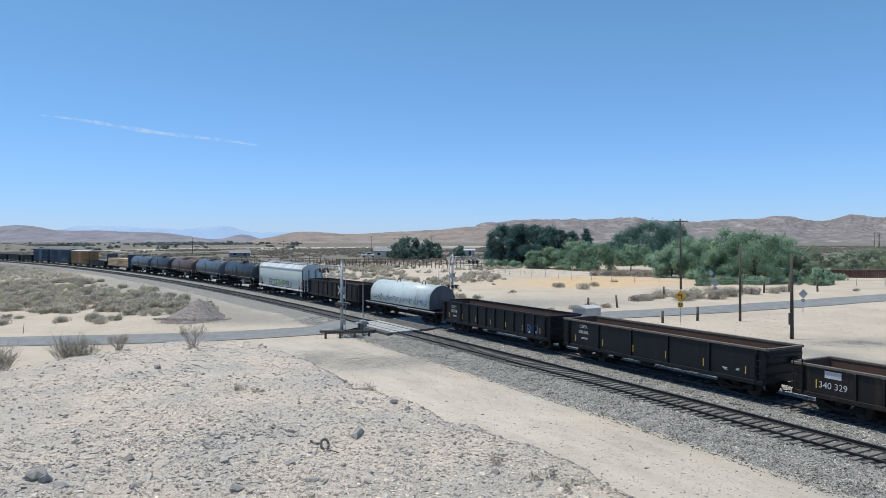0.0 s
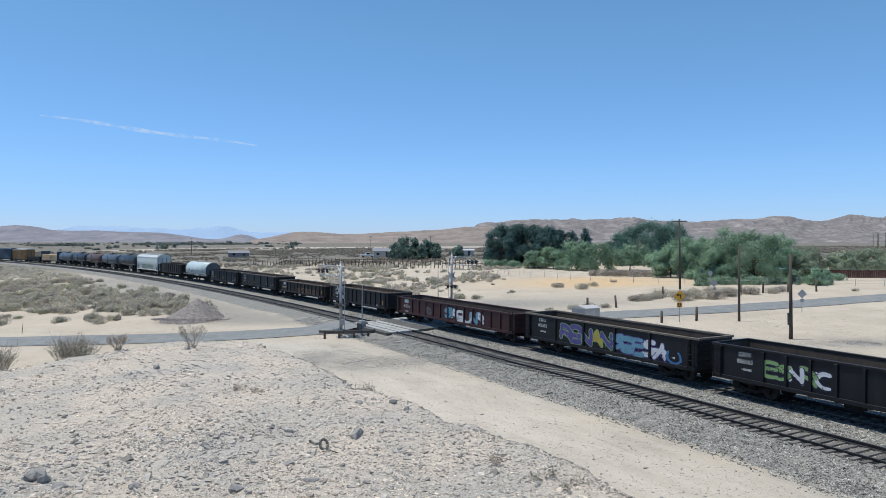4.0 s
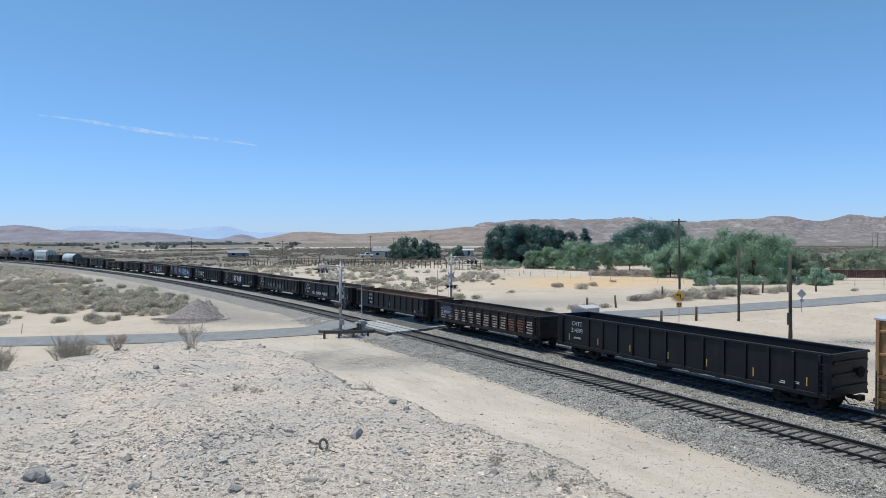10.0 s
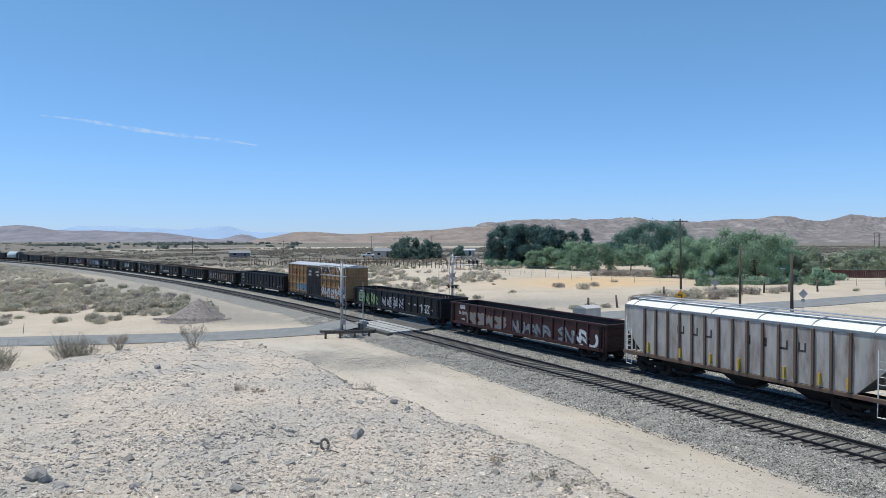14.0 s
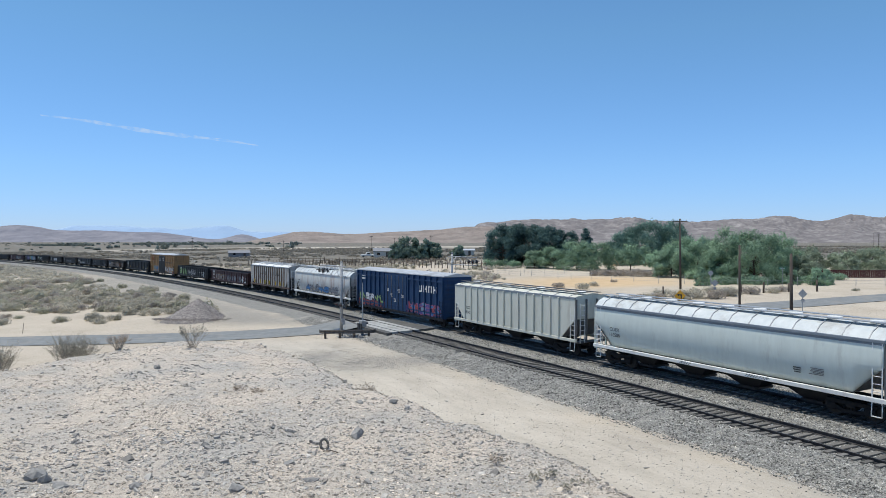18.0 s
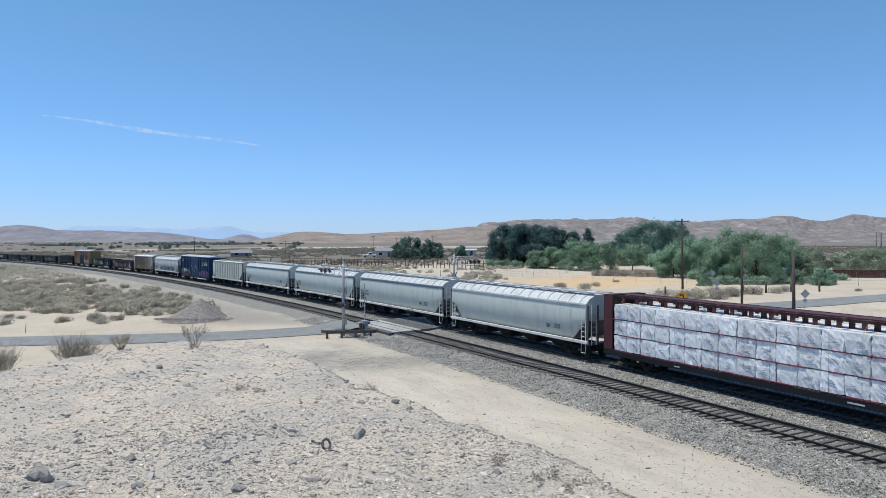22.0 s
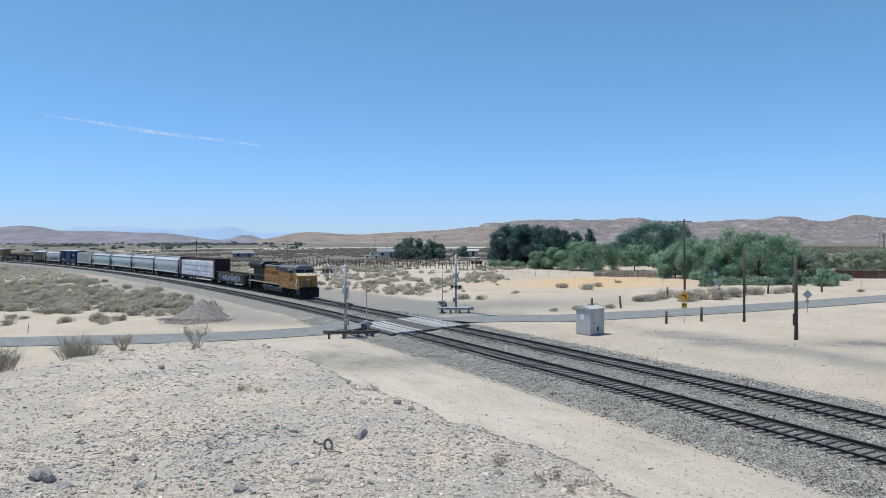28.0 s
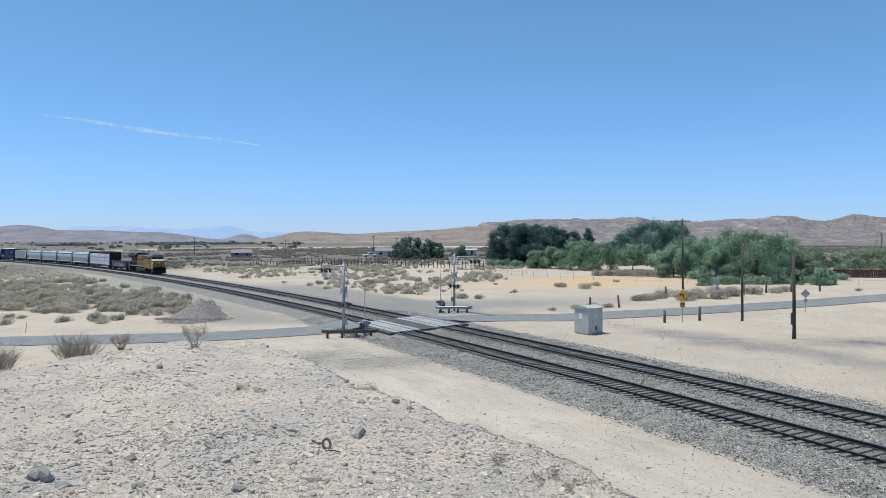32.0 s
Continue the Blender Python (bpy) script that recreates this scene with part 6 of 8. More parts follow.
    part("white_placard", B(-9.4, -9.1, 1.43, 1.452, 1.75, 2.0), M_WHITE, car)
    add_couplers(car, h + .1)
    return car


locomotive(-452.0, -473.4)

# ---- ties: the nearest as single timbers, the rest of each track joined ----
def tie_mesh():
    return Mesh().box(-.115, .115, -1.3, 1.3, -.2, 0, .012).done("tie")


def tie_pose(s, centre, lift, r):
    x, y, h = on_line(s, centre)
    return pose(float(x) + r.uniform(-.02, .02), float(y), float(rail_level(x, y)) + lift - .148, r.uniform(-.6, .6), r.uniform(-.5, .5), math.degrees(float(h)) + r.uniform(-1.2, 1.2))


for centre, lift, lab in ((0.0, 0.0, "near"), (FAR, .075, "far")):
    r_ = random.Random(int(centre * 10) + 1)
    track = thing("track_ties", Matrix(), "row of weathered timber ties under the %s track" % ("empty" if lab == "near" else "train's"), "railway ties", kind="structure")
    joined = Mesh()
    s = -12.0
    k = 0
    while s < 360:
        if -6 < s < 67 and not (S0_ - .2 < s < S1_ + .2):
            part("tie", shared("tie", tie_mesh), M_TIE, track, at=tie_pose(s, centre, lift, r_))
        elif not (S0_ - .2 < s < S1_ + .2):
            n = len(joined.v)
            joined.box(-.115, .115, -1.3, 1.3, -.2, 0)
            mt = tie_pose(s, centre, lift, r_)
            joined.v[n:] = [tuple(mt @ Vector(p)) for p in joined.v[n:]]
        s += .5
    tagged(part("tie_row", joined, M_TIE, track), kind="stuff")


def at_ground(x, y, dz=0.0, turn=0.0):
    return pose(x, y, float(ground_level(x, y)) + dz, 0, 0, turn)


# ---- crossing signals ----
ACROSS = math.degrees(float(heading_at(44.0)))       # along the line, which is across the road


def signal_mast(x, y, way, label):
    """Cantilever mast: pole, arm truss with a pair of lamps at its end, crossbuck, side lamps."""
    t = thing("crossing_signal_mast", at_ground(x, y, -.02, way), label, "railway signal", "crossing signals")
    part("base_plate", Mesh().box(-.35, .35, -.35, .35, -.1, .12, .03), M_CONC, t, "concrete footing")
    part("pole", Mesh().tube((0, 0, .1), (0, 0, 6.85), .145, .12, 16), M_GALV, t)
    part("pole_cap", Mesh().tube((0, 0, 6.85), (0, 0, 6.95), .16, .05, 12), M_GALV, t)
    for z in (6.45, 5.55):
        part("arm_bar", Mesh().path([(-.75, -.12, z), (4.9, -.12, z), (4.9, .12, z), (-.75, .12, z), (-.75, -.12, z)], .045, 6), M_GALV, t)
    for i in range(5):
        part("arm_brace", Mesh().tube((.3 + i * .95, .12, 6.45 if i % 2 else 5.55), (1.2 + i * .95, .12, 5.55 if i % 2 else 6.45), .025, n=6), M_GALV, t)
    part("stay", Mesh().tube((.15, -.13, 5.6), (1.1, -.13, 6.5), .06, n=6), M_WHITE, t, "white diagonal stay")
    for px, pz, sides in ((4.3, 5.95, (1, -1)), (0, 3.0, (1, -1))):
        for side in sides:
            for d in (-.42, .42):
                lamp = part("lamp_hood", Mesh().tube((px + d, side * .2, pz), (px + d, side * .3, pz), .215, n=16), M_DKMETAL, t, "black round lamp backing")
                part("lamp_lens", Mesh().tube((px + d, side * .3, pz), (px + d, side * .33, pz), .11, n=12), M_LENS, lamp, "unlit red lens")
                part("visor", Mesh().rings([[(px + d + math.cos(a) * .14, side * yy, pz + math.sin(a) * .14) for a in arc(8, .2, math.pi - .2)] for yy in (.31, .55)], closed=False, caps=False), M_DKMETAL, lamp)
        part("lamp_bracket", Mesh().box(px - .5, px + .5, -.04, .04, pz - .05, pz + .05).box(px - .05, px + .05, -.22, .22, pz - .05, pz + .05), M_GALV, t)
    buck = Mesh()
    for a in (45, -45):
        b = Mesh().box(-.5, .5, -.012, .012, -.09, .09)
        b.moved(pose(0, 0, 0, 0, a, 0))
        buck.add(b.v, b.f)
    for side in (1, -1):
        part("crossbuck", Mesh().add([tuple(pose(0, side * .2, 4.3) @ Vector(p)) for p in buck.v], buck.f), M_GALV, t, "weathered grey crossbuck boards")
    part("track_plate", Mesh().box(-.22, .22, -.21, -.195, 3.55, 3.9), M_WHITE, t, "small white plate")
    part("ladder", Mesh().path([(-.34, -.2, .3), (-.34, -.2, 6.3)], .02).path([(-.34, .2, .3), (-.34, .2, 6.3)], .02), M_GALV, t)
    part("junction_box", Mesh().box(-.45, -.17, -.16, .16, 1.2, 1.7, .02), M_GALV, t)
    return t


def gate(x, y, way, label, tall=4.9):
    t = thing("crossing_gate", at_ground(x, y, -.02, way), label, "crossing gate", "crossing gates")
    part("footing", Mesh().box(-.28, .28, -.28, .28, -.1, .14, .03), M_CONC, t)
    part("pedestal", Mesh().tube((0, 0, .1), (0, 0, 1.0), .13, n=12), M_GALV, t)
    part("mechanism", Mesh().box(-.32, .32, -.24, .24, .85, 1.45, .04), M_GALV, t, "grey gate mechanism box")
    part("arm", Mesh().rings([[(-.06, -.03, 1.4), (.06, -.03, 1.4), (.06, .03, 1.4), (-.06, .03, 1.4)], [(-.03, -.02, tall), (.03, -.02, tall), (.03, .02, tall), (-.03, .02, tall)]]), M_GALV, t, "raised grey gate arm")
    part("counterweight", Mesh().box(-.42, -.1, .24, .34, .55, 1.2, .03).box(.1, .42, .24, .34, .55, 1.2, .03), M_DKMETAL, t, "dark counterweights")
    part("gate_lamp", Mesh().box(-.5, .5, -.34, -.24, 1.12, 1.3, .03), M_DKMETAL, t)
    return t


def guard_rail(x, y, way, length, label, w_m):
    t = thing("guard_rail", at_ground(x, y, 0, way), label, "guard rail", "guard rails")
    pts = [(-length / 2 - .35, .75), (-length / 2 - .25, .25), (-length / 2 + .2, 0), (length / 2 - .2, 0), (length / 2 + .25, .25), (length / 2 + .35, .75)]
    prof = [(.0, .42), (.05, .46), (.05, .52), (0, .56), (0, .6), (.05, .64), (.05, .70), (0, .74)]
    rings_ = [[(px, py - d, z) for d, z in prof] + [(px, py - d + .012, z) for d, z in reversed(prof)] for px, py in pts]
    part("beam", Mesh().rings(rings_), w_m, t, "dark rusted beam")
    for k in range(4):
        px = -length / 2 + .25 + k * (length - .5) / 3
        part("post", Mesh().box(px - .1, px + .1, .02, .24, -.3, .68, .02), M_POST, t, "short timber post")
    return t


signal_mast(-9.03, 63.1, ACROSS, "galvanised cantilever crossing signal mast with lamps and crossbucks")
signal_mast(1.31, 80.7, ACROSS + 180, "galvanised cantilever crossing signal mast beyond the tracks")
gate(-7.16, 63.6, ACROSS, "grey crossing gate with its arm raised")
gate(-.26, 80.4, ACROSS + 180, "grey crossing gate with raised arm beyond the tracks")
guard_rail(-8.45, 62.5, 4, 4.4, "low dark guard rail in front of the signal mast", surf("rusty_guard_steel", (.06, .055, .05), (.15, .135, .12), scale=4, rough=.85))
guard_rail(1.2, 79.6, -4, 3.6, "low guard rail beside the far signal mast", M_GALV)

# ---- equipment hut ----
hut = thing("equipment_hut", at_ground(13.1, 62.5, 0, 34), "small grey metal railway equipment hut with a door", "hut")
part("walls", Mesh().box(-.9, .9, -.85, .85, .05, 2.3, .02), M_HUT, hut)
part("plinth", Mesh().box(-.86, .86, -.8, .8, -.2, .06), M_CONC, hut, "concrete plinth")
part("roof", Mesh().rings([[(-1.0, -.98, 2.3), (-1.0, -.98, 2.36), (-1.0, 0, 2.56), (-1.0, .98, 2.36), (-1.0, .98, 2.3)], [(1.0, -.98, 2.3), (1.0, -.98, 2.36), (1.0, 0, 2.56), (1.0, .98, 2.36), (1.0, .98, 2.3)]]), M_HUT, hut, "shallow pitched metal roof")
door = part("door", Mesh().box(-.45, .55, -.885, -.852, .14, 2.15, .008), M_HUT, hut, "grey sheet door")
part("door_handle", Mesh().box(-.38, -.34, -.92, -.885, 1.0, 1.2), M_DKMETAL, door)
part("vent", Mesh().box(-.05, .15, -.90, -.886, .35, .75), M_DKMETAL, door, "dark louvred vent")
part("notice", Mesh().box(-.2, .2, -.893, -.886, 1.4, 1.75), M_TEXT, door, "pale notice sheet")
part("notice", Mesh().box(-.908, -.902, -.1, .3, 1.35, 1.85), M_WHITE, hut, "white notice sheet")
for x in (-.75, .8):
    part("wall_seam", Mesh().box(x - .02, x + .02, -.868, -.852, .1, 2.3), M_HUT, hut)

# ---- poles ----
def pole(x, y, tall, r, label, arm=0.0, box=False, lean=0.0):
    t = thing("utility_pole", pose(x, y, float(ground_level(x, y)) - .1, 0, lean, 20), label, "utility pole", "utility poles")
    part("shaft", Mesh().tube((0, 0, 0), (0, 0, tall + .1), r, r * .72, 12), M_POLE, t)
    if arm:
        part("crossarm", Mesh().box(-arm / 2, arm / 2, -.06, .06, tall - .35, tall - .22, .01), M_POLE, t)
        for k in range(4):
            px = -arm / 2 + .15 + k * (arm - .3) / 3
            part("insulator", Mesh().tube((px, 0, tall - .22), (px, 0, tall - .03), .05, .03, 8), M_GALV, t)
        part("arm_brace", Mesh().tube((-arm / 3, .07, tall - .3), (0, .1, tall - 1.0), .02).tube((arm / 3, .07, tall - .3), (0, .1, tall - 1.0), .02), M_GALV, t)
    if box:
        part("riser_box", Mesh().box(-.27, -.1, -.1, .1, 1.3, 2.3, .02), M_DKMETAL, t, "dark riser box")
        part("brace_post", Mesh().tube((-.16, 0, 0), (-.1, 0, 1.4), .07, .06, 8), M_POLE, t)
    return t


pole(35.83, 103.7, 10.5, .17, "tall brown utility pole with a crossarm", arm=2.6, lean=-.9)
pole(29.45, 68.3, 7.5, .125, "plain dark timber pole beside the road", lean=-.5)
pole(28.91, 57.1, 7.05, .15, "dark timber pole with a riser box at its foot", box=True, lean=-.9)
for x, y, tall in ((226, 362, 8.5), (235, 372, 8.2), (244, 380, 8.6), (222, 352, 7.6), (-72, 318, 6.5), (-20, 300, 7), (-4, 280, 8), (-36, 360, 8), (-118, 330, 7), (-150, 420, 8), (62, 230, 8)):
    pole(x, y, tall, .11, "distant thin utility pole on the plain", arm=1.8)

# ---- road signs and marker posts ----
def sign_post(name, x, y, tall, label):
    t = thing(name, at_ground(x, y), label, "road sign")
    part("post", Mesh().box(-.03, .03, -.02, .02, -.2, tall), M_GALV, t)
    return t


def diamond(r, y0, y1, z):
    p = [(r, 0), (0, r), (-r, 0), (0, -r)]
    return Mesh().rings([[(x, y0, z + q) for x, q in p], [(x, y1, z + q) for x, q in p]])


sg = sign_post("curve_sign", 23.58, 68.4, 3.0, "yellow diamond left-turn sign over a speed plate")
part("panel", diamond(.56, -.05, -.03, 2.6), M_SIGNY, sg, "yellow diamond panel")
arrow = Mesh().box(.06, .17, -.058, -.052, 2.3, 2.68).box(-.12, .17, -.058, -.052, 2.62, 2.74).add([(-.12, -.055, 2.54), (-.12, -.055, 2.82), (-.32, -.055, 2.68)], [(0, 1, 2)])
part("arrow", arrow, M_DTEXT, sg, "black turn arrow")
part("speed_plate", Mesh().box(-.27, .27, -.05, -.03, 1.45, 1.95), M_SIGNY, sg, "yellow speed plate")
part("speed_bars", Mesh().box(-.18, -.03, -.056, -.052, 1.65, 1.87).box(.03, .18, -.056, -.052, 1.65, 1.87).box(-.16, .16, -.056, -.052, 1.51, 1.58), M_DTEXT, sg, "plain dark bars")
for x, y, tall in ((38.56, 73.9, 2.45), (35.78, 90.6, 2.5)):
    sg = sign_post("warning_sign", x, y, tall, "bare metal back of a diamond road sign")
    part("panel", diamond(.5, -.04, -.02, tall - .5), M_GALV, sg, "grey back of the panel")
    part("plate", Mesh().box(-.2, .2, -.04, -.02, tall - 1.35, tall - 1.05), M_GALV, sg)
sg = sign_post("street_sign", 49.5, 100.5, 3.1, "green street name sign on a thin post")
part("name_blade", Mesh().box(-.5, .5, -.012, .012, 2.9, 3.1), M_GREEN, sg, "green name blade")
part("name_bar", Mesh().box(-.4, .4, -.018, -.013, 2.96, 3.04), M_WHITE, sg, "plain pale bar")
sg = sign_post("stop_sign", 42.0, 108.0, 2.4, "white back of a small sign by the fence")
part("panel", Mesh().tube((0, -.04, 2.1), (0, -.02, 2.1), .38, n=8), M_GALV, sg)
for x, y, tall, lean in ((21.68, 67.9, 1.2, 0), (25.5, 69, 1.4, 1), (16.24, 76.6, 1.75, 0), (20.63, 81.3, 1.45, -6), (40.5, 93.5, 1.4, 0), (44.3, 95.2, 1.5, 2), (47.9, 95.5, 1.3, 0), (52.2, 96.2, 1.6, -2), (29.5, 92, 1.5, 0)):
    t = solid("marker_post", Mesh().tube((0, 0, -.2), (0, 0, tall), .13, .12, 10), M_POST, pose(x, y, float(ground_level(x, y)), 0, lean, 0), "short dark timber marker post in the sand", "post", "marker posts")

solid("thin_stake", Mesh().tube((0, 0, -.2), (.12, 0, 1.0), .03, .025, 6), M_POST, at_ground(-42.3, 70.3), "thin leaning stake in the sand", "post")

# ---- timber corral fence and wire fence ----
def fence(name, line, step, tall, r, material, rails, label, seed, wire=False, slack=.15):
    rr = random.Random(seed)
    f = thing(name, Matrix(), label, "fence", kind="")
    pts, tops = [], []
    for (ax, ay), (bx, by) in zip(line[:-1], line[1:]):
        n = max(1, int(math.hypot(bx - ax, by - ay) / step))
        for k in range(n):
            pts.append((ax + (bx - ax) * k / n + rr.uniform(-slack, slack), ay + (by - ay) * k / n + rr.uniform(-slack, slack)))
    for k, (x, y) in enumerate(pts):
        z = float(ground_level(x, y))
        h = tall * rr.uniform(.8, 1.12)
        part("fence_post", shared((name, "post", k % 4), lambda: Mesh().tube((0, 0, -.2), (0, 0, tall * (.85 + .08 * (k % 4))), r, r * .9, 6).done("fence_post")), material, f, at=pose(x, y, z, rr.uniform(-3, 3), rr.uniform(-3, 3), rr.uniform(0, 360)))
        tops.append((x, y, z))
    for q in rails:
        for a, b in zip(tops[:-1], tops[1:]):
            if math.hypot(b[0] - a[0], b[1] - a[1]) < step * 2.5:
                part("wire" if wire else "rail", Mesh().tube((a[0], a[1], a[2] + q), (b[0], b[1], b[2] + q), .012 if wire else .07, n=4, caps=False), M_GALV if wire else material, f)
    return f


fence("corral_fence", [(-58, 210), (-40, 198), (-15, 183), (12, 168)], 1.15, 1.9, .105, M_POST, (1.3,), "long row of dark timber corral posts", 3)
fence("corral_fence", [(-50, 222), (-20, 203), (8, 186)], 1.5, 1.8, .095, M_POST, (.9, 1.5), "row of dark corral posts behind another", 4)
fence("wire_fence", [(12, 146), (24, 128), (36, 115), (50, 106), (74, 101), (110, 104)], 3.6, 1.25, .04, M_GALV, (.4, .8, 1.2), "thin wire fence on slim metal posts", 5, wire=True)
fence("wire_fence", [(0, 160), (10, 152), (26, 146), (36, 141)], 4, 1.6, .05, M_POST, (.5, 1.0, 1.5), "wire fence in front of the trees", 6, wire=True)
red = thing("board_fence", Matrix(), "dark red board fence before the houses", "fence")
M_REDB = surf("dark_red_boards", (.06, .025, .024), (.105, .045, .04), scale=3, rough=.85, stretch=(4, 4, .3), per_object=.15)
for k in range(44):
    x, y = 66.0 + k * .235, 124.4 - k * .14
    part("board", shared("board", lambda: Mesh().box(-.13, .13, -.015, .015, 0, 1.35, .006).done("board")), M_REDB, red, at=pose(x, y, float(ground_level(x, y)) + .02, 0, 0, -31))

# ---- low houses among the trees ----
M_STUCCO = surf("pale_stucco", (.5, .46, .40), (.62, .58, .52), scale=2, rough=.9)
M_SHING = surf("grey_roofing", (.17, .175, .19), (.27, .275, .29), scale=2, rough=.85)
M_SHINGB = surf("dark_roofing", (.05, .04, .045), (.09, .07, .07), scale=2, rough=.85)


def house(x, y, w, d, wall_h, roof_h, turn, wall_m, roof_m, label):
    t = thing("house", at_ground(x, y, -.1, turn), label, "house", "houses")
    part("walls", Mesh().box(-w / 2, w / 2, -d / 2, d / 2, 0, wall_h), wall_m, t)
    o = .35
    part("roof", Mesh().rings([[(q * (w / 2 + o), -d / 2 - o, wall_h - .08), (q * (w / 2 + o), -d / 2 - o, wall_h + .05), (q * (w / 2 + o), 0, wall_h + roof_h), (q * (w / 2 + o), d / 2 + o, wall_h + .05), (q * (w / 2 + o), d / 2 + o, wall_h - .08)] for q in (-1, 1)]), roof_m, t)
    n = max(2, int(w / 3))
    for k in range(n):
        px = -w / 2 + (k + .5) * w / n
        if k == n // 2:
            part("door", Mesh().box(px - .45, px + .45, -d / 2 - .04, -d / 2 + .01, .1, 2.1), M_POST, t)
        else:
            wd = part("window", Mesh().box(px - .55, px + .55, -d / 2 - .03, -d / 2 + .01, 1.0, 1.9), M_GLASS, t)
            part("window_frame", Mesh().box(px - .62, px + .62, -d / 2 - .05, -d / 2 - .01, .93, 1.0).box(px - .62, px + .62, -d / 2 - .05, -d / 2 - .01, 1.9, 1.97), M_WHITE, wd)
    return t


house(-22.0, 262, 6.5, 6, 2.4, 1.2, 8, M_STUCCO, M_SHING, "small pale house with a grey roof")
house(-14, 250, 8, 4, 2.4, .5, -6, M_WHITE, M_WHITE, "long white trailer home with a flat roof")
house(9, 262, 7, 5, 2.3, .6, 0, M_STUCCO, M_ROOF, "low pale shed with a metal roof")
house(-83, 286, 8, 6, 2.0, 1.0, 20, M_SHING, M_SHING, "low grey house on the scrub plain")
house(69, 141, 10, 8, 2.4, 1.9, -25, M_STUCCO, M_SHINGB, "house with a dark roof behind a red fence")
house(47, 176, 9, 7, 2.4, 1.3, 10, surf("tan_stucco", (.42, .33, .2), (.5, .4, .26), 2, .9), M_SHING, "tan house half hidden by trees")
# a parked white pickup by the houses
tr = thing("pickup_truck", at_ground(-27.5, 262, 0, 12), "white pickup truck parked by the houses", "truck")
part("body", Mesh().box(-2.6, 2.6, -.9, .9, .45, 1.05, .08), M_WHITE, tr)
part("cab", Mesh().rings([[(-.9, -.85, 1.05), (1.2, -.85, 1.05), (1.2, .85, 1.05), (-.9, .85, 1.05)], [(-.5, -.7, 1.8), (.8, -.7, 1.8), (.8, .7, 1.8), (-.5, .7, 1.8)]]), M_WHITE, tr)
part("side_window", Mesh().box(-.5, .8, -.83, -.78, 1.2, 1.65), M_GLASS, tr)
for x in (-1.7, 1.7):
    for y in (-.85, .85):
        part("wheel", Mesh().tube((x, y - .12, .36), (x, y + .12, .36), .36, n=14), M_DKMETAL, tr)

# ---- stones ----
def ico():
    p = (1 + 5 ** .5) / 2
    v = np.array([(-1, p, 0), (1, p, 0), (-1, -p, 0), (1, -p, 0), (0, -1, p), (0, 1, p), (0, -1, -p), (0, 1, -p), (p, 0, -1), (p, 0, 1), (-p, 0, -1), (-p, 0, 1)]) / math.hypot(1, p)
    f = np.array([(0, 11, 5), (0, 5, 1), (0, 1, 7), (0, 7, 10), (0, 10, 11), (1, 5, 9), (5, 11, 4), (11, 10, 2), (10, 7, 6), (7, 1, 8), (3, 9, 4), (3, 4, 2), (3, 2, 6), (3, 6, 8), (3, 8, 9), (4, 9, 5), (2, 4, 11), (6, 2, 10), (8, 6, 7), (9, 8, 1)])
    return v, f


OCT_V = np.array([(1, 0, 0), (-1, 0, 0), (0, 1, 0), (0, -1, 0), (0, 0, 1), (0, 0, -1)], float)
OCT_F = np.array([(0, 2, 4), (2, 1, 4), (1, 3, 4), (3, 0, 4), (2, 0, 5), (1, 2, 5), (3, 1, 5), (0, 3, 5)])


def turns(r, n):
    """n random rotation matrices."""
    q = r.normal(size=(n, 4))
    q /= np.linalg.norm(q, axis=1)[:, None]
    w, x, y, z = q.T
    return np.stack([1 - 2 * (y * y + z * z), 2 * (x * y - z * w), 2 * (x * z + y * w), 2 * (x * y + z * w), 1 - 2 * (x * x + z * z), 2 * (y * z - x * w),
                     2 * (x * z - y * w), 2 * (y * z + x * w), 1 - 2 * (x * x + y * y)], -1).reshape(n, 3, 3)


CHIP_V = np.array([(x, y, z) for x in (-.8, .8) for y in (-.62, .62) for z in (-.7, .7)])
CHIP_F = np.array([(0, 1, 3), (0, 3, 2), (4, 6, 7), (4, 7, 5), (0, 4, 5), (0, 5, 1), (2, 3, 7), (2, 7, 6), (0, 2, 6), (0, 6, 4), (1, 5, 7), (1, 7, 3)])


def lying(r, n, tilt):
    """n rotations of flat chips: any turn about the upright, a little tilt."""
    a, b, c = r.uniform(0, 6.283, n), r.normal(0, tilt, n), r.normal(0, tilt, n)
    ca, sa, cb, sb, cc, sc, o, e = np.cos(a), np.sin(a), np.cos(b), np.sin(b), np.cos(c), np.sin(c), np.zeros(n), np.ones(n)
    rz = np.stack([ca, -sa, o, sa, ca, o, o, o, e], -1).reshape(n, 3, 3)
    rx = np.stack([e, o, o, o, cb, -sb, o, sb, cb], -1).reshape(n, 3, 3)
    ry = np.stack([cc, o, sc, o, e, o, -sc, o, cc], -1).reshape(n, 3, 3)
    return rz @ rx @ ry


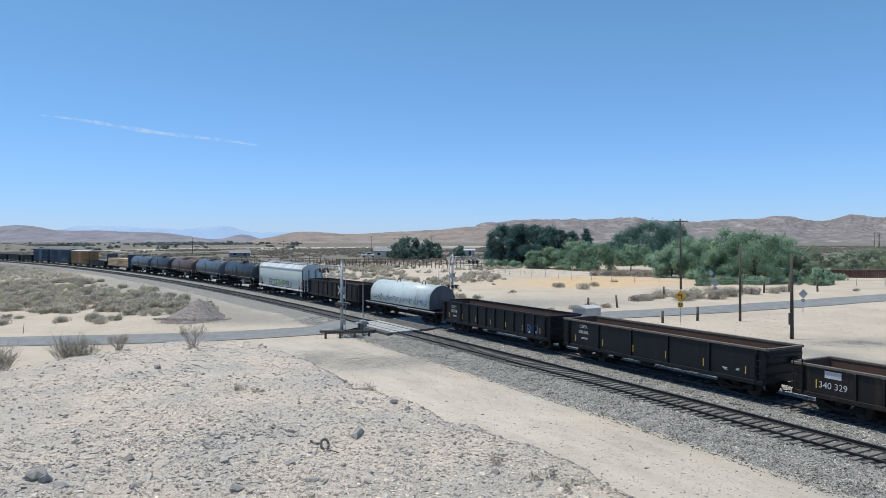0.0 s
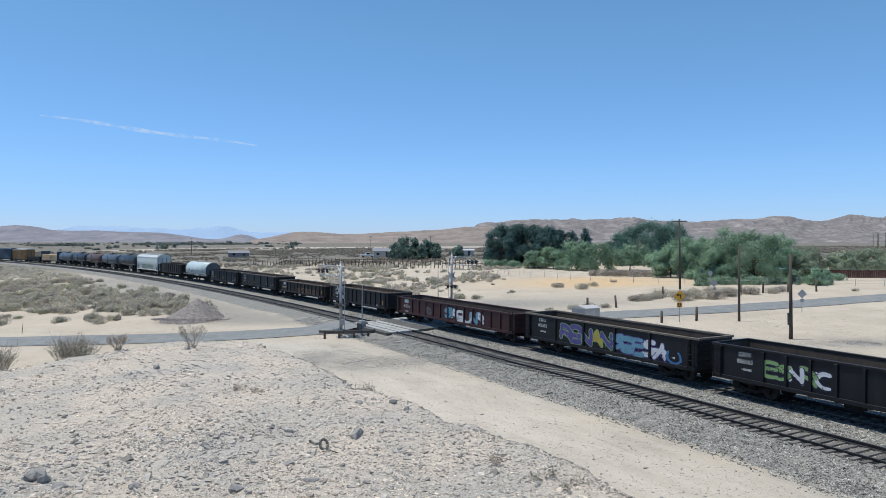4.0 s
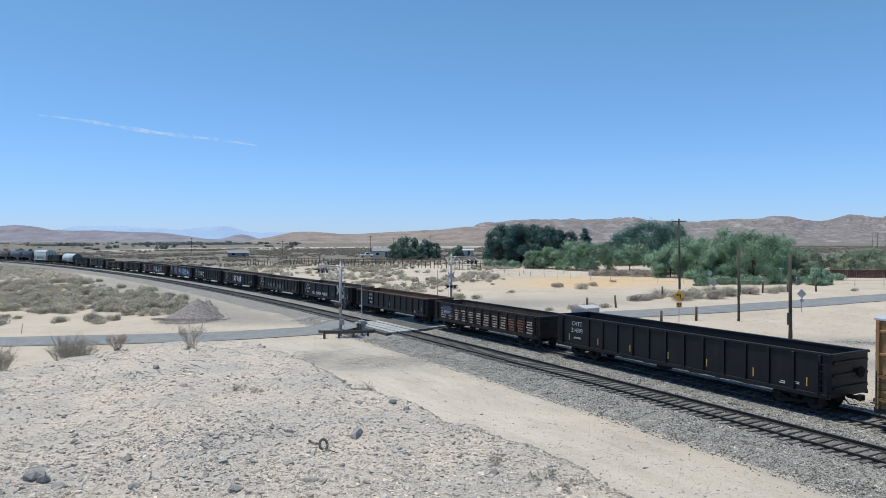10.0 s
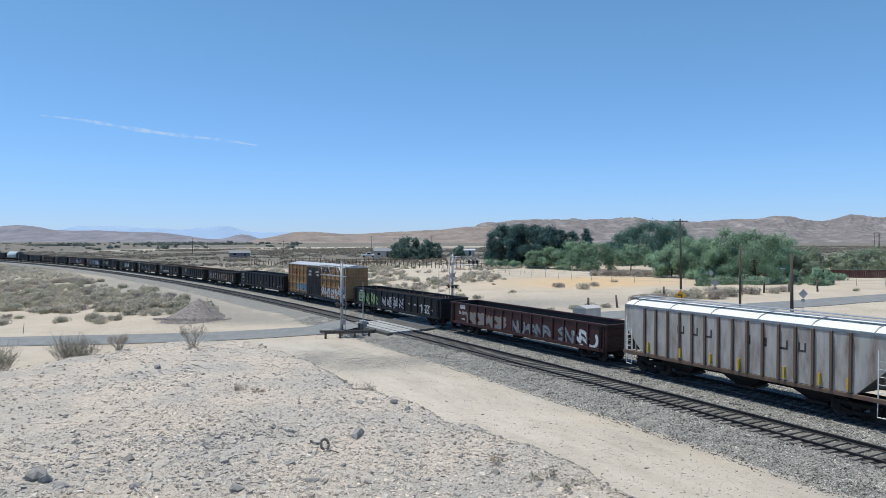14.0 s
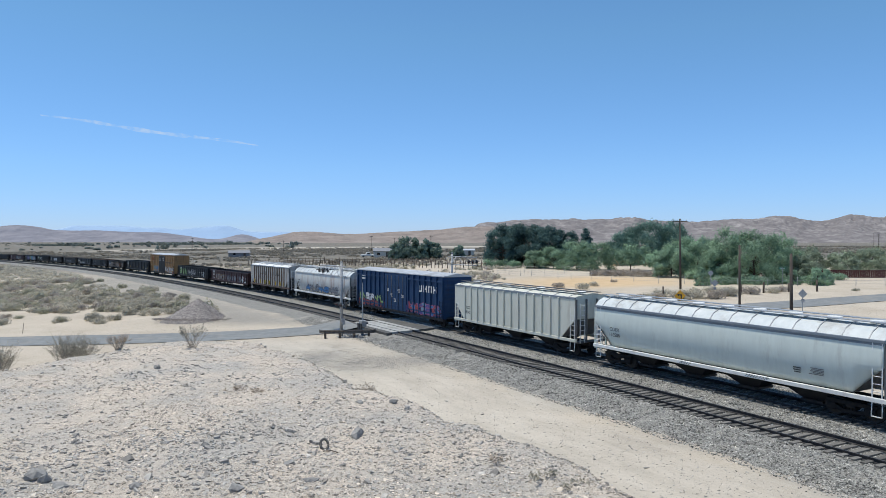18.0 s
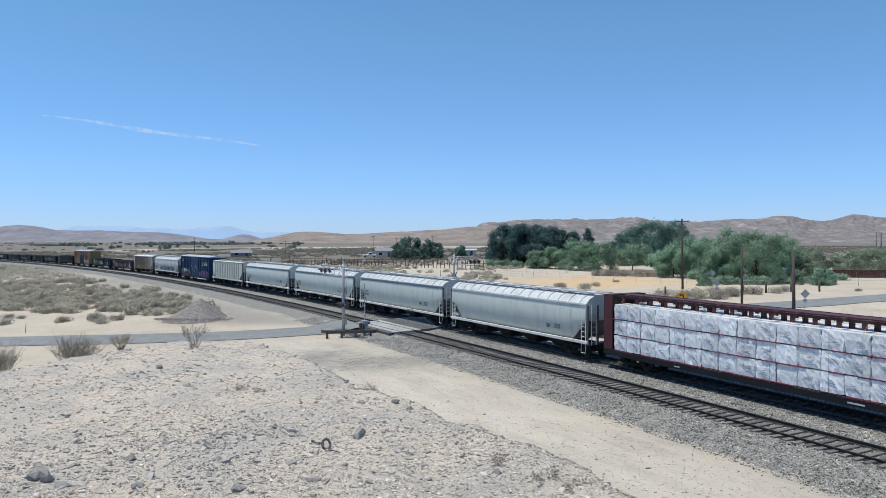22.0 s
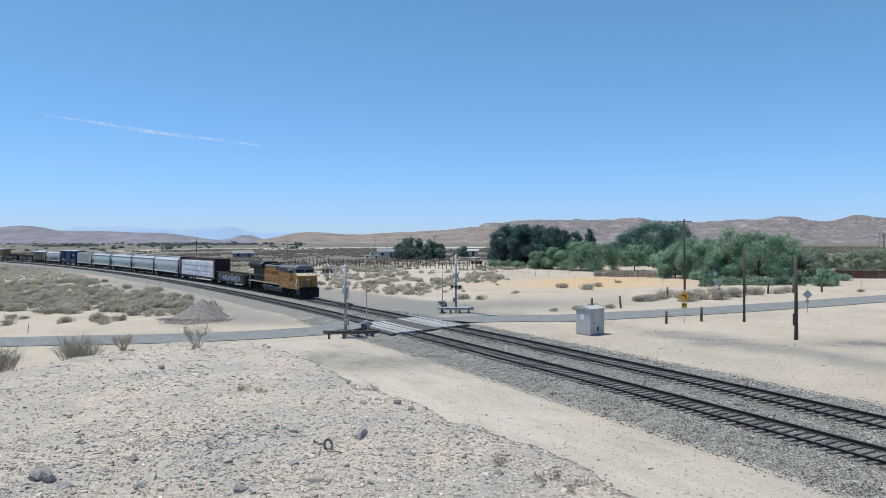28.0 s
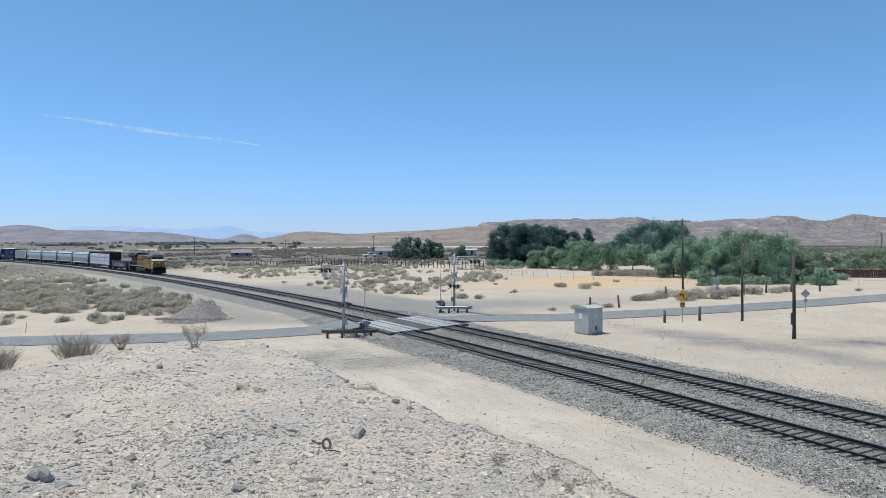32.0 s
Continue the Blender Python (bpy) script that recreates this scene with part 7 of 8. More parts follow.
def scatter(name, pts, size, base, material, seed, flat=.6, jitter=.35, label="", category="stones", chips=False):
    """Many separate stones in one mesh; chips lie flat, others are turned at random."""
    r = np.random.RandomState(seed)
    bv, bf = base
    n = len(pts)
    shape = np.array([1, 1, flat]) * r.uniform(.6, 1.25, (n, 3))
    if chips:
        v = bv[None] * (1 + r.uniform(-jitter, jitter, (n, len(bv), 3)))
        v = np.einsum("nij,nkj->nki", lying(r, n, .3), v * shape[:, None, :]) * size[:, None, None]
    else:
        v = np.einsum("nij,kj->nki", turns(r, n), bv) * (1 + r.uniform(-jitter, jitter, (n, len(bv), 1)))
        v *= shape[:, None, :] * size[:, None, None]
    v += pts[:, None, :]
    f = (bf[None] + (np.arange(n) * len(bv))[:, None, None]).reshape(-1, 3)
    return tagged(new(name, np_mesh(name, v.reshape(-1, 3), f, material)), label, category, kind="stuff")


rs = np.random.RandomState(11)
M_STONE = surf("bank_stones", (.36, .31, .255), (.61, .535, .445), scale=3.5, rough=.95, bump=.01, bump_scale=25, island=.5)
M_STONEG = surf("grey_slaty_stones", (.25, .236, .216), (.47, .437, .39), scale=3.5, rough=.9, bump=.01, bump_scale=25, island=.4)


def bank_points(n, lo, hi, power):
    """Random places on the rubble bank, thinning out with distance."""
    u = rs.uniform(0, 1, n * 3)
    y = (lo ** (1 - power) + u * (hi ** (1 - power) - lo ** (1 - power))) ** (1 / (1 - power))
    x = rs.uniform(-.70, .30, n * 3) * y
    k = bank(x, y)[1]
    ok = k > .55
    x, y = x[ok][:n], y[ok][:n]
    return np.stack([x, y, ground_level(x, y)], -1)


p = bank_points(105000, 12, 47, 1.5)
patchy = wobble(p[:, 0], p[:, 1], .55, 31) + .7 * wobble(p[:, 0], p[:, 1], 1.7, 32)
p = p[patchy + .9 * rs.normal(size=len(p)) > -.55]
sz = .011 + rs.exponential(.0095, len(p)) * (p[:, 1] / 20) ** .5
zone = 1.7 * wobble(p[:, 0], p[:, 1], .42, 31) + .8 * rs.normal(size=len(p)) > .55
sz = np.where(zone, sz * 1.2, sz)
p[:, 2] += sz * .1
sz = np.minimum(sz, .2)
scatter("bank_stones", p[~zone], sz[~zone], (CHIP_V, CHIP_F), M_STONE, 1, flat=.42, label="loose pale stone chips strewn over the bank", chips=True)
scatter("bank_stones", p[zone], sz[zone], (CHIP_V, CHIP_F), M_STONEG, 2, flat=.42, label="loose grey stone chips strewn over the bank", chips=True)
p = bank_points(900, 12, 46, 1.4)
sz = .03 + rs.exponential(.022, len(p))
p[:, 2] += sz * .12
scatter("bank_rocks", p, np.minimum(sz, .24), (CHIP_V, CHIP_F), M_STONEG, 3, flat=.45, label="larger grey slabs and rocks on the bank", chips=True)
# a field of flat slabs where the bank's rock comes to the surface
n = 2600
x, y = rs.normal(-7.6, 2.6, n), np.abs(rs.normal(20.0, 2.6, n) - 14.5) + 14.5
ok = (bank(x, y)[1] > .8) & (wobble(x, y, 1.3, 36) + .6 * rs.normal(size=n) > -.1)
x, y = x[ok], y[ok]
sz = np.minimum(.024 + rs.exponential(.021, len(x)), .16)
scatter("rock_slabs", np.stack([x, y, ground_level(x, y) + sz * .1], -1), sz, (CHIP_V, CHIP_F), M_STONEG, 10, flat=.42, label="flat grey slabs breaking through the bank", chips=True)
# clods and slabs that break out of the bank's worn edge
u = rs.uniform(0, 1, 9000)
y = 15 + u * 28
x = 3.9 + (y - 18.2) * -.612 + rs.normal(-.25, .75, len(u))
k_ = bank(x, y)[1]
ok = (k_ > .12) & (k_ < .97) & (wobble(x, y, 1.1, 35) + .8 * rs.normal(size=len(u)) > .25)
x, y = x[ok], y[ok]
sz = np.minimum(.015 + rs.exponential(.022, len(x)), .15)
half_ = rs.uniform(0, 1, len(x)) < .5
p = np.stack([x, y, ground_level(x, y) + sz * .15], -1)
scatter("edge_rubble", p[half_], sz[half_], (CHIP_V, CHIP_F), M_STONEG, 8, flat=.6, label="grey rubble that breaks out of the bank's edge", chips=True)
scatter("edge_rubble", p[~half_], sz[~half_], (CHIP_V, CHIP_F), M_STONE, 9, flat=.6, label="pale clods along the bank's worn edge", chips=True)
# single rocks that stand out
M_BOULDER = surf("dark_grey_rock", (.15, .147, .14), (.36, .345, .32), scale=5, rough=.9, bump=.02, bump_scale=14)
rock_v, rock_f = ico()
for i, (x, y, a, b, c) in enumerate(((-10.17, 17.4, .33, .24, .17), (-9.85, 17.25, .2, .16, .15), (-2.6, 21.5, .34, .22, .19), (-7.5, 17.0, .2, .15, .1), (-4.9, 16.6, .25, .17, .11), (-3.2, 17.1, .22, .12, .08), (-2.95, 25.2, .26, .12, .08),
                                     (-1.75, 25.5, .2, .15, .12), (-1.2, 24.6, .15, .12, .1), (-9.3, 16.9, .3, .16, .1), (-13.9, 34, .3, .2, .16), (-6.9, 20.4, .16, .12, .12))):
    r = np.random.RandomState(50 + i)
    v = rock_v * (1 + r.uniform(-.28, .28, (12, 1))) * np.array([a, b, c])
    solid("boulder", np_mesh("boulder", v, rock_f, M_BOULDER), None, at_ground(x, y, c * .35, r.uniform(0, 360)), "dark grey angular rock on the bank", "rock", "rocks")
ringm = Mesh().rings([[(math.cos(a) * (.11 + .04 * math.cos(b)), math.sin(b) * .045, .17 + math.sin(a) * (.155 + .04 * math.cos(b))) for b in arc(7, 0, 2 * math.pi)[:-1]] for a in arc(20, .05, 6.22)], smooth=True)
solid("rubber_ring", ringm, surf("dusty_rubber", (.06, .058, .055), (.19, .18, .165), scale=9, rough=.95, bump=.01), pose(-3.38, 20.2, float(ground_level(-3.38, 20.2)) - .02, -25, 0, 20), "dark torn rubber ring half buried in rubble", "debris")
solid("driftwood_stick", Mesh().path([(-.2, 0, .03), (.05, .04, .05), (.28, -.02, .03)], .016), M_POST, at_ground(-3.2, 19.9, .02, -15), "thin dark stick on the rubble", "debris")

# ballast stones beside and between the rails
n = 76000
s_ = -4 + (rs.uniform(0, 1, n) ** 1.6) * 62
la = rs.uniform(-4.6, 9.2, n) + rs.normal(0, .5, n) * (rs.uniform(0, 1, n) < .15)
keep = ~((s_ > S0_ - 1) & (s_ < S1_ + 1) & (la > -3) & (la < FAR + 3))
s_, la = s_[keep], la[keep]
x, y, _ = on_line(s_, la)
zb = rail_level(x, y) + np.interp(la, [q[0] for q in sect], [q[1] for q in sect])
zb = np.maximum(zb, ground_level(x, y)) + .005
M_BSTONE = surf("ballast_stones", (.085, .083, .077), (.48, .46, .415), scale=2, rough=.95, island=.75)
scatter("ballast_stones", np.stack([x, y, zb], -1), rs.uniform(.024, .06, len(x)), (OCT_V, OCT_F), M_BSTONE, 4, flat=.8, label="loose grey ballast stones by the track")
# gravel strewn in patches on the flats
n = 15000
c_ = rs.randint(0, 4, n)
mid_ = np.array([(-5, 50.5, 2.4, 1.6), (-9.5, 53, 2, 2), (0, 0, 1, 1), (33.5, 54.5, 3.2, .9)])[c_]
x, y = mid_[:, 0] + rs.normal(size=n) * mid_[:, 2], mid_[:, 1] + rs.normal(size=n) * mid_[:, 3]
bx, by, _ = on_line(rs.uniform(16, 40, n), 19.2 + rs.normal(0, 1.2, n))
x, y = np.where(c_ == 2, bx, x), np.where(c_ == 2, by, y)
ok = (bank(x, y)[1] < .05) & (road_gap(x, y) > 3.2) & (np.abs(line_lat(x, y) - FAR / 2) > 6)
x, y = x[ok], y[ok]
scatter("strewn_gravel", np.stack([x, y, ground_level(x, y) + .004], -1), rs.uniform(.014, .036, len(x)), (OCT_V, OCT_F), M_BSTONE, 7, label="dark gravel strewn over the sandy flats")
# pebbles on the dirt track and the flats
n = 64000
y = 20 + rs.uniform(0, 1, n) ** 1.3 * 60
x = rs.uniform(-.5, .66, n) * y
ok = (bank(x, y)[1] < .05) & (road_gap(x, y) > 3.2) & (np.abs(line_lat(x, y) - FAR / 2) > 7.5)
x, y = x[ok], y[ok]
scatter("pebbles", np.stack([x, y, ground_level(x, y) + .004], -1), .009 + rs.exponential(.013, len(x)), (OCT_V, OCT_F), M_STONEG, 5, label="scattered pebbles on the sandy flats")

# heap of dark ballast beside the road
heap = []
for k in range(15):
    q = k / 14
    heap.append([(math.cos(a) * (4.9 * (1 - q) ** 1.0 + .05) * (1 + .07 * wobble(math.cos(a) * 4 + q, math.sin(a) * 4, 1, 41)) - .3 * (1 - q), math.sin(a) * (4.4 * (1 - q) ** 1.0 + .05), -1.1 + 3.2 * q ** 1.05 + .05 * float(wobble(math.cos(a) * 9, math.sin(a) * 9 + q * 5, 1, 42))) for a in arc(44, 0, 2 * math.pi)[:-1]])
M_HEAP = surf("dark_brown_gravel", (.12, .107, .10), (.36, .32, .295), scale=5, rough=.95, bump=.06, bump_scale=12)
hp = thing("gravel_heap", at_ground(-26.9, 77.2, -.05), "low rough heap of brown-grey gravel beside the road", "gravel heap")
part("mound", Mesh().rings(heap, caps=True, smooth=True), M_HEAP, hp)
n = 3200
a, q = rs.uniform(0, 6.283, n), rs.uniform(0, 1, n) ** .5
pts = np.stack([np.cos(a) * 4.5 * q - .4 * q, np.sin(a) * 3.8 * q, np.maximum(-1.1 + 3.2 * np.maximum(1 - q * .93, 0), -.12 - .25 * np.sin(a))], -1) + rs.normal(0, .05, (n, 3))
hs = scatter("heap_gravel", pts, rs.uniform(.03, .075, n), (OCT_V, OCT_F), M_HEAP, 6)
hs.parent = hp
del hs["category"], hs["kind"]

# ---- brush ----
def leaf_quads(r, centres, size, normals=None, jitter=.3):
    """Small quads at the given places: tilted at random, or roughly facing along the given directions."""
    n = len(centres)
    q = np.array([(-1, -.55, 0), (1, -.55, 0), (1, .55, 0), (-1, .55, 0)])
    if normals is None:
        m = turns(r, n)
        v = np.einsum("nij,kj->nki", m, q)
    else:
        w = normals + r.normal(0, jitter, (n, 3))
        w /= np.linalg.norm(w, axis=1)[:, None] + 1e-9
        u = np.cross(w, r.normal(size=(n, 3)))
        u /= np.linalg.norm(u, axis=1)[:, None] + 1e-9
        t = np.cross(w, u)
        v = q[None, :, 0:1] * u[:, None, :] + q[None, :, 1:2] * t[:, None, :]
    return (v * size[:, None, None] + centres[:, None, :]).reshape(-1, 3)


def bush_template(seed, n, leaf, lobes_n=6):
    """A dome of leafy twigs, radius about 1, height about .85, uneven."""
    r = np.random.RandomState(seed)
    lobes = np.array([(r.uniform(-.5, .5), r.uniform(-.5, .5), r.uniform(.2, .45), r.uniform(.32, .55)) for _ in range(lobes_n)])
    pick = lobes[r.randint(lobes_n, size=n * 2)]
    d = r.normal(size=(n * 2, 3))
    d /= np.linalg.norm(d, axis=1)[:, None]
    c = pick[:, :3] + d * (pick[:, 3] * r.uniform(.55, 1.0, n * 2) ** .5)[:, None]
    ok = c[:, 2] > 0
    c, d = c[ok][:n], d[ok][:n]
    while len(c) < n:
        c, d = np.concatenate([c, c])[:n], np.concatenate([d, d])[:n]
    return leaf_quads(r, c, r.uniform(.6, 1.2, n) * leaf, d, .22)


def leaf_mat(name, c1, c2, island=.3, thin=.45):
    """Leaves: matt, and thin enough to let part of the light through."""
    m = surf(name, c1, c2, scale=.55, rough=.85, island=island, spec=.15, per_object=.16)
    N, L = m.node_tree.nodes, m.node_tree.links
    b = N["Principled BSDF"]
    t, mx_ = N.new("ShaderNodeBsdfTranslucent"), N.new("ShaderNodeMixShader")
    L.new(b.inputs["Base Color"].links[0].from_socket, t.inputs["Color"])
    mx_.inputs[0].default_value = thin
    L.new(b.outputs[0], mx_.inputs[1]), L.new(t.outputs[0], mx_.inputs[2])
    L.new(mx_.outputs[0], N["Material Output"].inputs["Surface"])
    return m


M_SAGE = leaf_mat("grey_sage_leaves", (.42, .39, .315), (.56, .52, .43), .1)
M_SAGEG = leaf_mat("green_sage_leaves", (.33, .32, .24), (.45, .43, .33), .1)
M_DRY = leaf_mat("dry_brown_brush", (.34, .30, .26), (.48, .43, .37), .1)
M_SCRUB = leaf_mat("dusky_far_scrub", (.26, .235, .19), (.41, .37, .305), .35)
TEMPL = [bush_template(100 + k, 380, .068, 7) for k in range(8)]
TEMPL_LO = [bush_template(200 + k, 80, .13) for k in range(5)]


def brush(name, xy, radius, templates, material, seed, label, squash=(.75, 1.15)):
    r = np.random.RandomState(seed)
    out = []
    z = ground_level(xy[:, 0], xy[:, 1]) - .03
    for i, (x, y) in enumerate(xy):
        t = templates[i % len(templates)]
        a = r.uniform(0, 6.28)
        ca, sa = math.cos(a), math.sin(a)
        k = radius[i]
        w = t * np.array([k * r.uniform(.8, 1.25), k * r.uniform(.8, 1.25), k * r.uniform(*squash)])
        out.append(np.stack([w[:, 0] * ca - w[:, 1] * sa + x, w[:, 0] * sa + w[:, 1] * ca + y, w[:, 2] + z[i]], -1))
    v = np.concatenate(out)
    f = np.arange(len(v)).reshape(-1, 4)
    return tagged(new(name, np_mesh(name, v, f, material)), label, "brush", kind="stuff")


def field(n, xr, yr, test, seed):
    r = np.random.RandomState(seed)
    x, y = r.uniform(*xr, n), r.uniform(*yr, n)
    ok = test(x, y)
    return np.stack([x[ok], y[ok]], -1)


def left_field(x, y):
    clear = np.exp(-(((x + 27) / 9) ** 2 + ((y - 79) / 7) ** 2)) < .35
    patch = wobble(x, y, .16, 51) + .8 * wobble(x, y, .6, 52) > -.42 + .4 * (y < 88)
    return (line_lat(x, y) < -8.5 - 1.5 * wobble(x, y, .3, 53)) & (y > 76.5 + 3.0 * wobble(x, y, .3, 54) + np.maximum(0, x + 36) * .5) & (x > -.72 * y) & clear & patch


xy = field(2300, (-110, -14), (76, 150), left_field, 1)
rad = np.random.RandomState(2).uniform(.3, 1, len(xy)) ** 1.5 * 1.25 + .3
half = np.random.RandomState(3).uniform(0, 1, len(xy))
brush("sagebrush", xy[half < .55], rad[half < .55], TEMPL, M_SAGE, 4, "dense grey sagebrush on the flat beside the line")
brush("sagebrush", xy[(half >= .55) & (half < .8)], rad[(half >= .55) & (half < .8)], TEMPL, M_SAGEG, 5, "greenish sagebrush on the flat beside the line")
brush("dry_brush", xy[half >= .8], rad[half >= .8], TEMPL, M_DRY, 6, "dry brown brush on the flat beside the line")
xy = field(6500, (-230, -40), (150, 300), lambda x, y: (line_lat(x, y) < -9) & (x > -.72 * y), 7)
brush("sagebrush", xy, np.random.RandomState(8).uniform(.5, 1.25, len(xy)), TEMPL_LO, M_SAGE, 9, "distant grey sagebrush on the flat")


def far_side(x, y):
    return (line_lat(x, y) > 15 + 2 * wobble(x, y, .2, 61)) & (road_gap(x, y) > 9) & (wobble(x, y, .12, 62) + .6 * wobble(x, y, .4, 63) > -.12) & (x > -.68 * y) & ((x < 12) | (y > 165)) & (y > 103 - .1 * x)


xy = field(5000, (-120, 60), (96, 200), far_side, 10)
half = np.random.RandomState(11).uniform(0, 1, len(xy))
rad = np.random.RandomState(12).uniform(.4, 1.15, len(xy))
brush("sagebrush", xy[half < .5], rad[half < .5], TEMPL, M_SAGE, 13, "grey sagebrush beyond the tracks")
brush("sagebrush", xy[(half >= .5) & (half < .75)], rad[(half >= .5) & (half < .75)], TEMPL_LO, M_SAGEG, 14, "greenish sagebrush beyond the tracks")
brush("dry_brush", xy[half >= .75], rad[half >= .75], TEMPL_LO, M_DRY, 15, "dry brown brush beyond the tracks")
xy = field(36000, (-330, 330), (200, 480), lambda x, y: (np.abs(line_lat(x, y)) > 14) & (np.abs(x) < .7 * y) & (wobble(x, y, .05, 64) + .5 * wobble(x, y, .2, 65) > -.1), 16)
brush("far_scrub", xy, np.random.RandomState(17).uniform(.4, 1.05, len(xy)), [bush_template(300 + k, 16, .34) for k in range(4)], M_SCRUB, 18, "far scrub dotted over the plain")

# large single shrubs near the houses and the road
SHRUBS = [(31, 89, 2.2, 0), (33.5, 91, 1.7, 0), (36, 90, 1.9, 1), (39, 92.5, 2.1, 0), (42, 94, 1.8, 1), (28.4, 91.5, 1.3, 1), (45.3, 95, 1.4, 0), (15.5, 81, 1.0, 0), (17.5, 80.5, 1.2, 1), (19.3, 81.5, .9, 1),
          (12.6, 80.2, .7, 0), (22, 108, 1.6, 0), (18.6, 111, 1.4, 1), (25, 113, 1.2, 0), (30, 120, .8, 1), (43.5, 113, 1.3, 0), (9, 118, .5, 2), (48, 99, .6, 2), (57.5, 96, .7, 2), (30.4, 136, 1.9, 1), (32.4, 135, 2.2, 1), (34.6, 134, 2.3, 1), (36.8, 133, 2.3, 1), (39, 132, 2.1, 1), (26.4, 89.6, 1.6, 0), (24.6, 88.4, 1.4, 1), (29.6, 93.6, 1.8, 0), (34.2, 94.2, 1.7, 0), (47.6, 96.6, 1.4, 1), (37.6, 96.4, 1.6, 0), (2.6, 96, 1.3, 2), (5, 94.6, 1.0, 2)]
for i, (x, y, k, kind) in enumerate(SHRUBS):
    data = np_mesh("shrub", bush_template(400 + i, 1200, .042, 9) * np.array([k, k, k * .8]), np.arange(1200 * 4).reshape(-1, 4), (M_SAGE, M_DRY, M_SAGEG)[kind])
    t = thing("desert_shrub", at_ground(x, y, -.04), ("large grey desert shrub on the sand", "dry brown desert shrub on the sand", "greenish desert shrub on the sand")[kind], "shrub", "desert shrubs")
    part("foliage", data, None, t)
    stems = Mesh()
    r_ = random.Random(i)
    for _ in range(6):
        stems.tube((0, 0, 0), (r_.uniform(-.5, .5) * k, r_.uniform(-.5, .5) * k, .5 * k), .03, .012, 5)
    part("stem_fan", stems, M_BARK, t)


def creosote(x, y, tall, wide, seed, density, label, leaf_m=None):
    """A spindly desert bush: many thin stems that fan out from the ground, with small leaves near their tips."""
    r = random.Random(seed)
    t = thing("creosote_bush", at_ground(x, y, -.03), label, "bush", "creosote bushes")
    stems, leaves = Mesh(), []
    for _ in range(density):
        a, lean = r.uniform(0, 6.28), r.uniform(.1, 1) ** .7
        p0 = Vector((r.uniform(-.2, .2) * wide * .5, r.uniform(-.2, .2) * wide * .5, 0))
        p1 = p0 + Vector((math.cos(a) * lean * wide * .28, math.sin(a) * lean * wide * .28, tall * r.uniform(.35, .55)))
        stems.tube(p0, p1, .011, .007, 5, False)
        for _ in range(3):
            p2 = p1 + Vector((math.cos(a) * lean * wide * .2 + r.uniform(-.18, .18), math.sin(a) * lean * wide * .2 + r.uniform(-.18, .18), tall * r.uniform(.15, .5)))
            stems.tube(p1, p2, .006, .003, 4, False)
            for _ in range(10):
                leaves.append(p1.lerp(p2, r.uniform(.3, 1.05)) + Vector((r.uniform(-.06, .06), r.uniform(-.06, .06), r.uniform(-.05, .06))))
    part("stem_fan", stems, M_DRYSTEM, t, "thin grey-brown stems")
    rr = np.random.RandomState(seed)
    c = np.array([tuple(q) for q in leaves])
    v = leaf_quads(rr, c, rr.uniform(.014, .03, len(c)))
    part("foliage", np_mesh("foliage", v, np.arange(len(v)).reshape(-1, 4), leaf_m or M_CREO), None, t, "sparse small leaves")
    return t


M_DRYSTEM = surf("dry_stems", (.23, .195, .16), (.38, .33, .27), scale=5, rough=.9)
M_CREO = leaf_mat("olive_creosote_leaves", (.34, .32, .25), (.50, .46, .37), .25)
M_WEED = leaf_mat("dry_reddish_weed", (.40, .33, .26), (.54, .46, .37), .3)
creosote(-20.0, 37.8, 2.3, 2.5, 1, 120, "spindly olive creosote bush on the edge of the bank")
creosote(-14.4, 40.2, 1.45, 2.1, 2, 26, "sparse leggy creosote bush on the crest of the bank")
creosote(-21.6, 33.4, 2.1, 2.2, 3, 110, "spindly creosote bush at the foot of the bank")
creosote(-18.4, 39.6, .95, 1.4, 4, 30, "small dry reddish bush on the crest of the bank", M_WEED)
creosote(-2.95, 29.3, 1.1, 1.3, 5, 16, "dry straggly weeds on the bank's edge", M_WEED)
creosote(-3.6, 31.0, 1.1, 1.3, 6, 14, "dry straggly weeds on the bank's edge", M_WEED)
creosote(1.5, 18.6, .28, .5, 8, 4, "dry clump on the bank's edge", M_WEED)
creosote(2.6, 17.5, .26, .8, 9, 5, "sparse grey-green weed on the bank's edge")
creosote(3.2, 17.0, .22, .8, 10, 4, "sparse grey-green weed on the bank's edge")
creosote(-8.3, 28.0, .2, 1.0, 7, 7, "low dry weed among the stones", M_WEED)
creosote(-7.4, 27.8, .18, .8, 11, 5, "low dry weed among the stones", M_WEED)

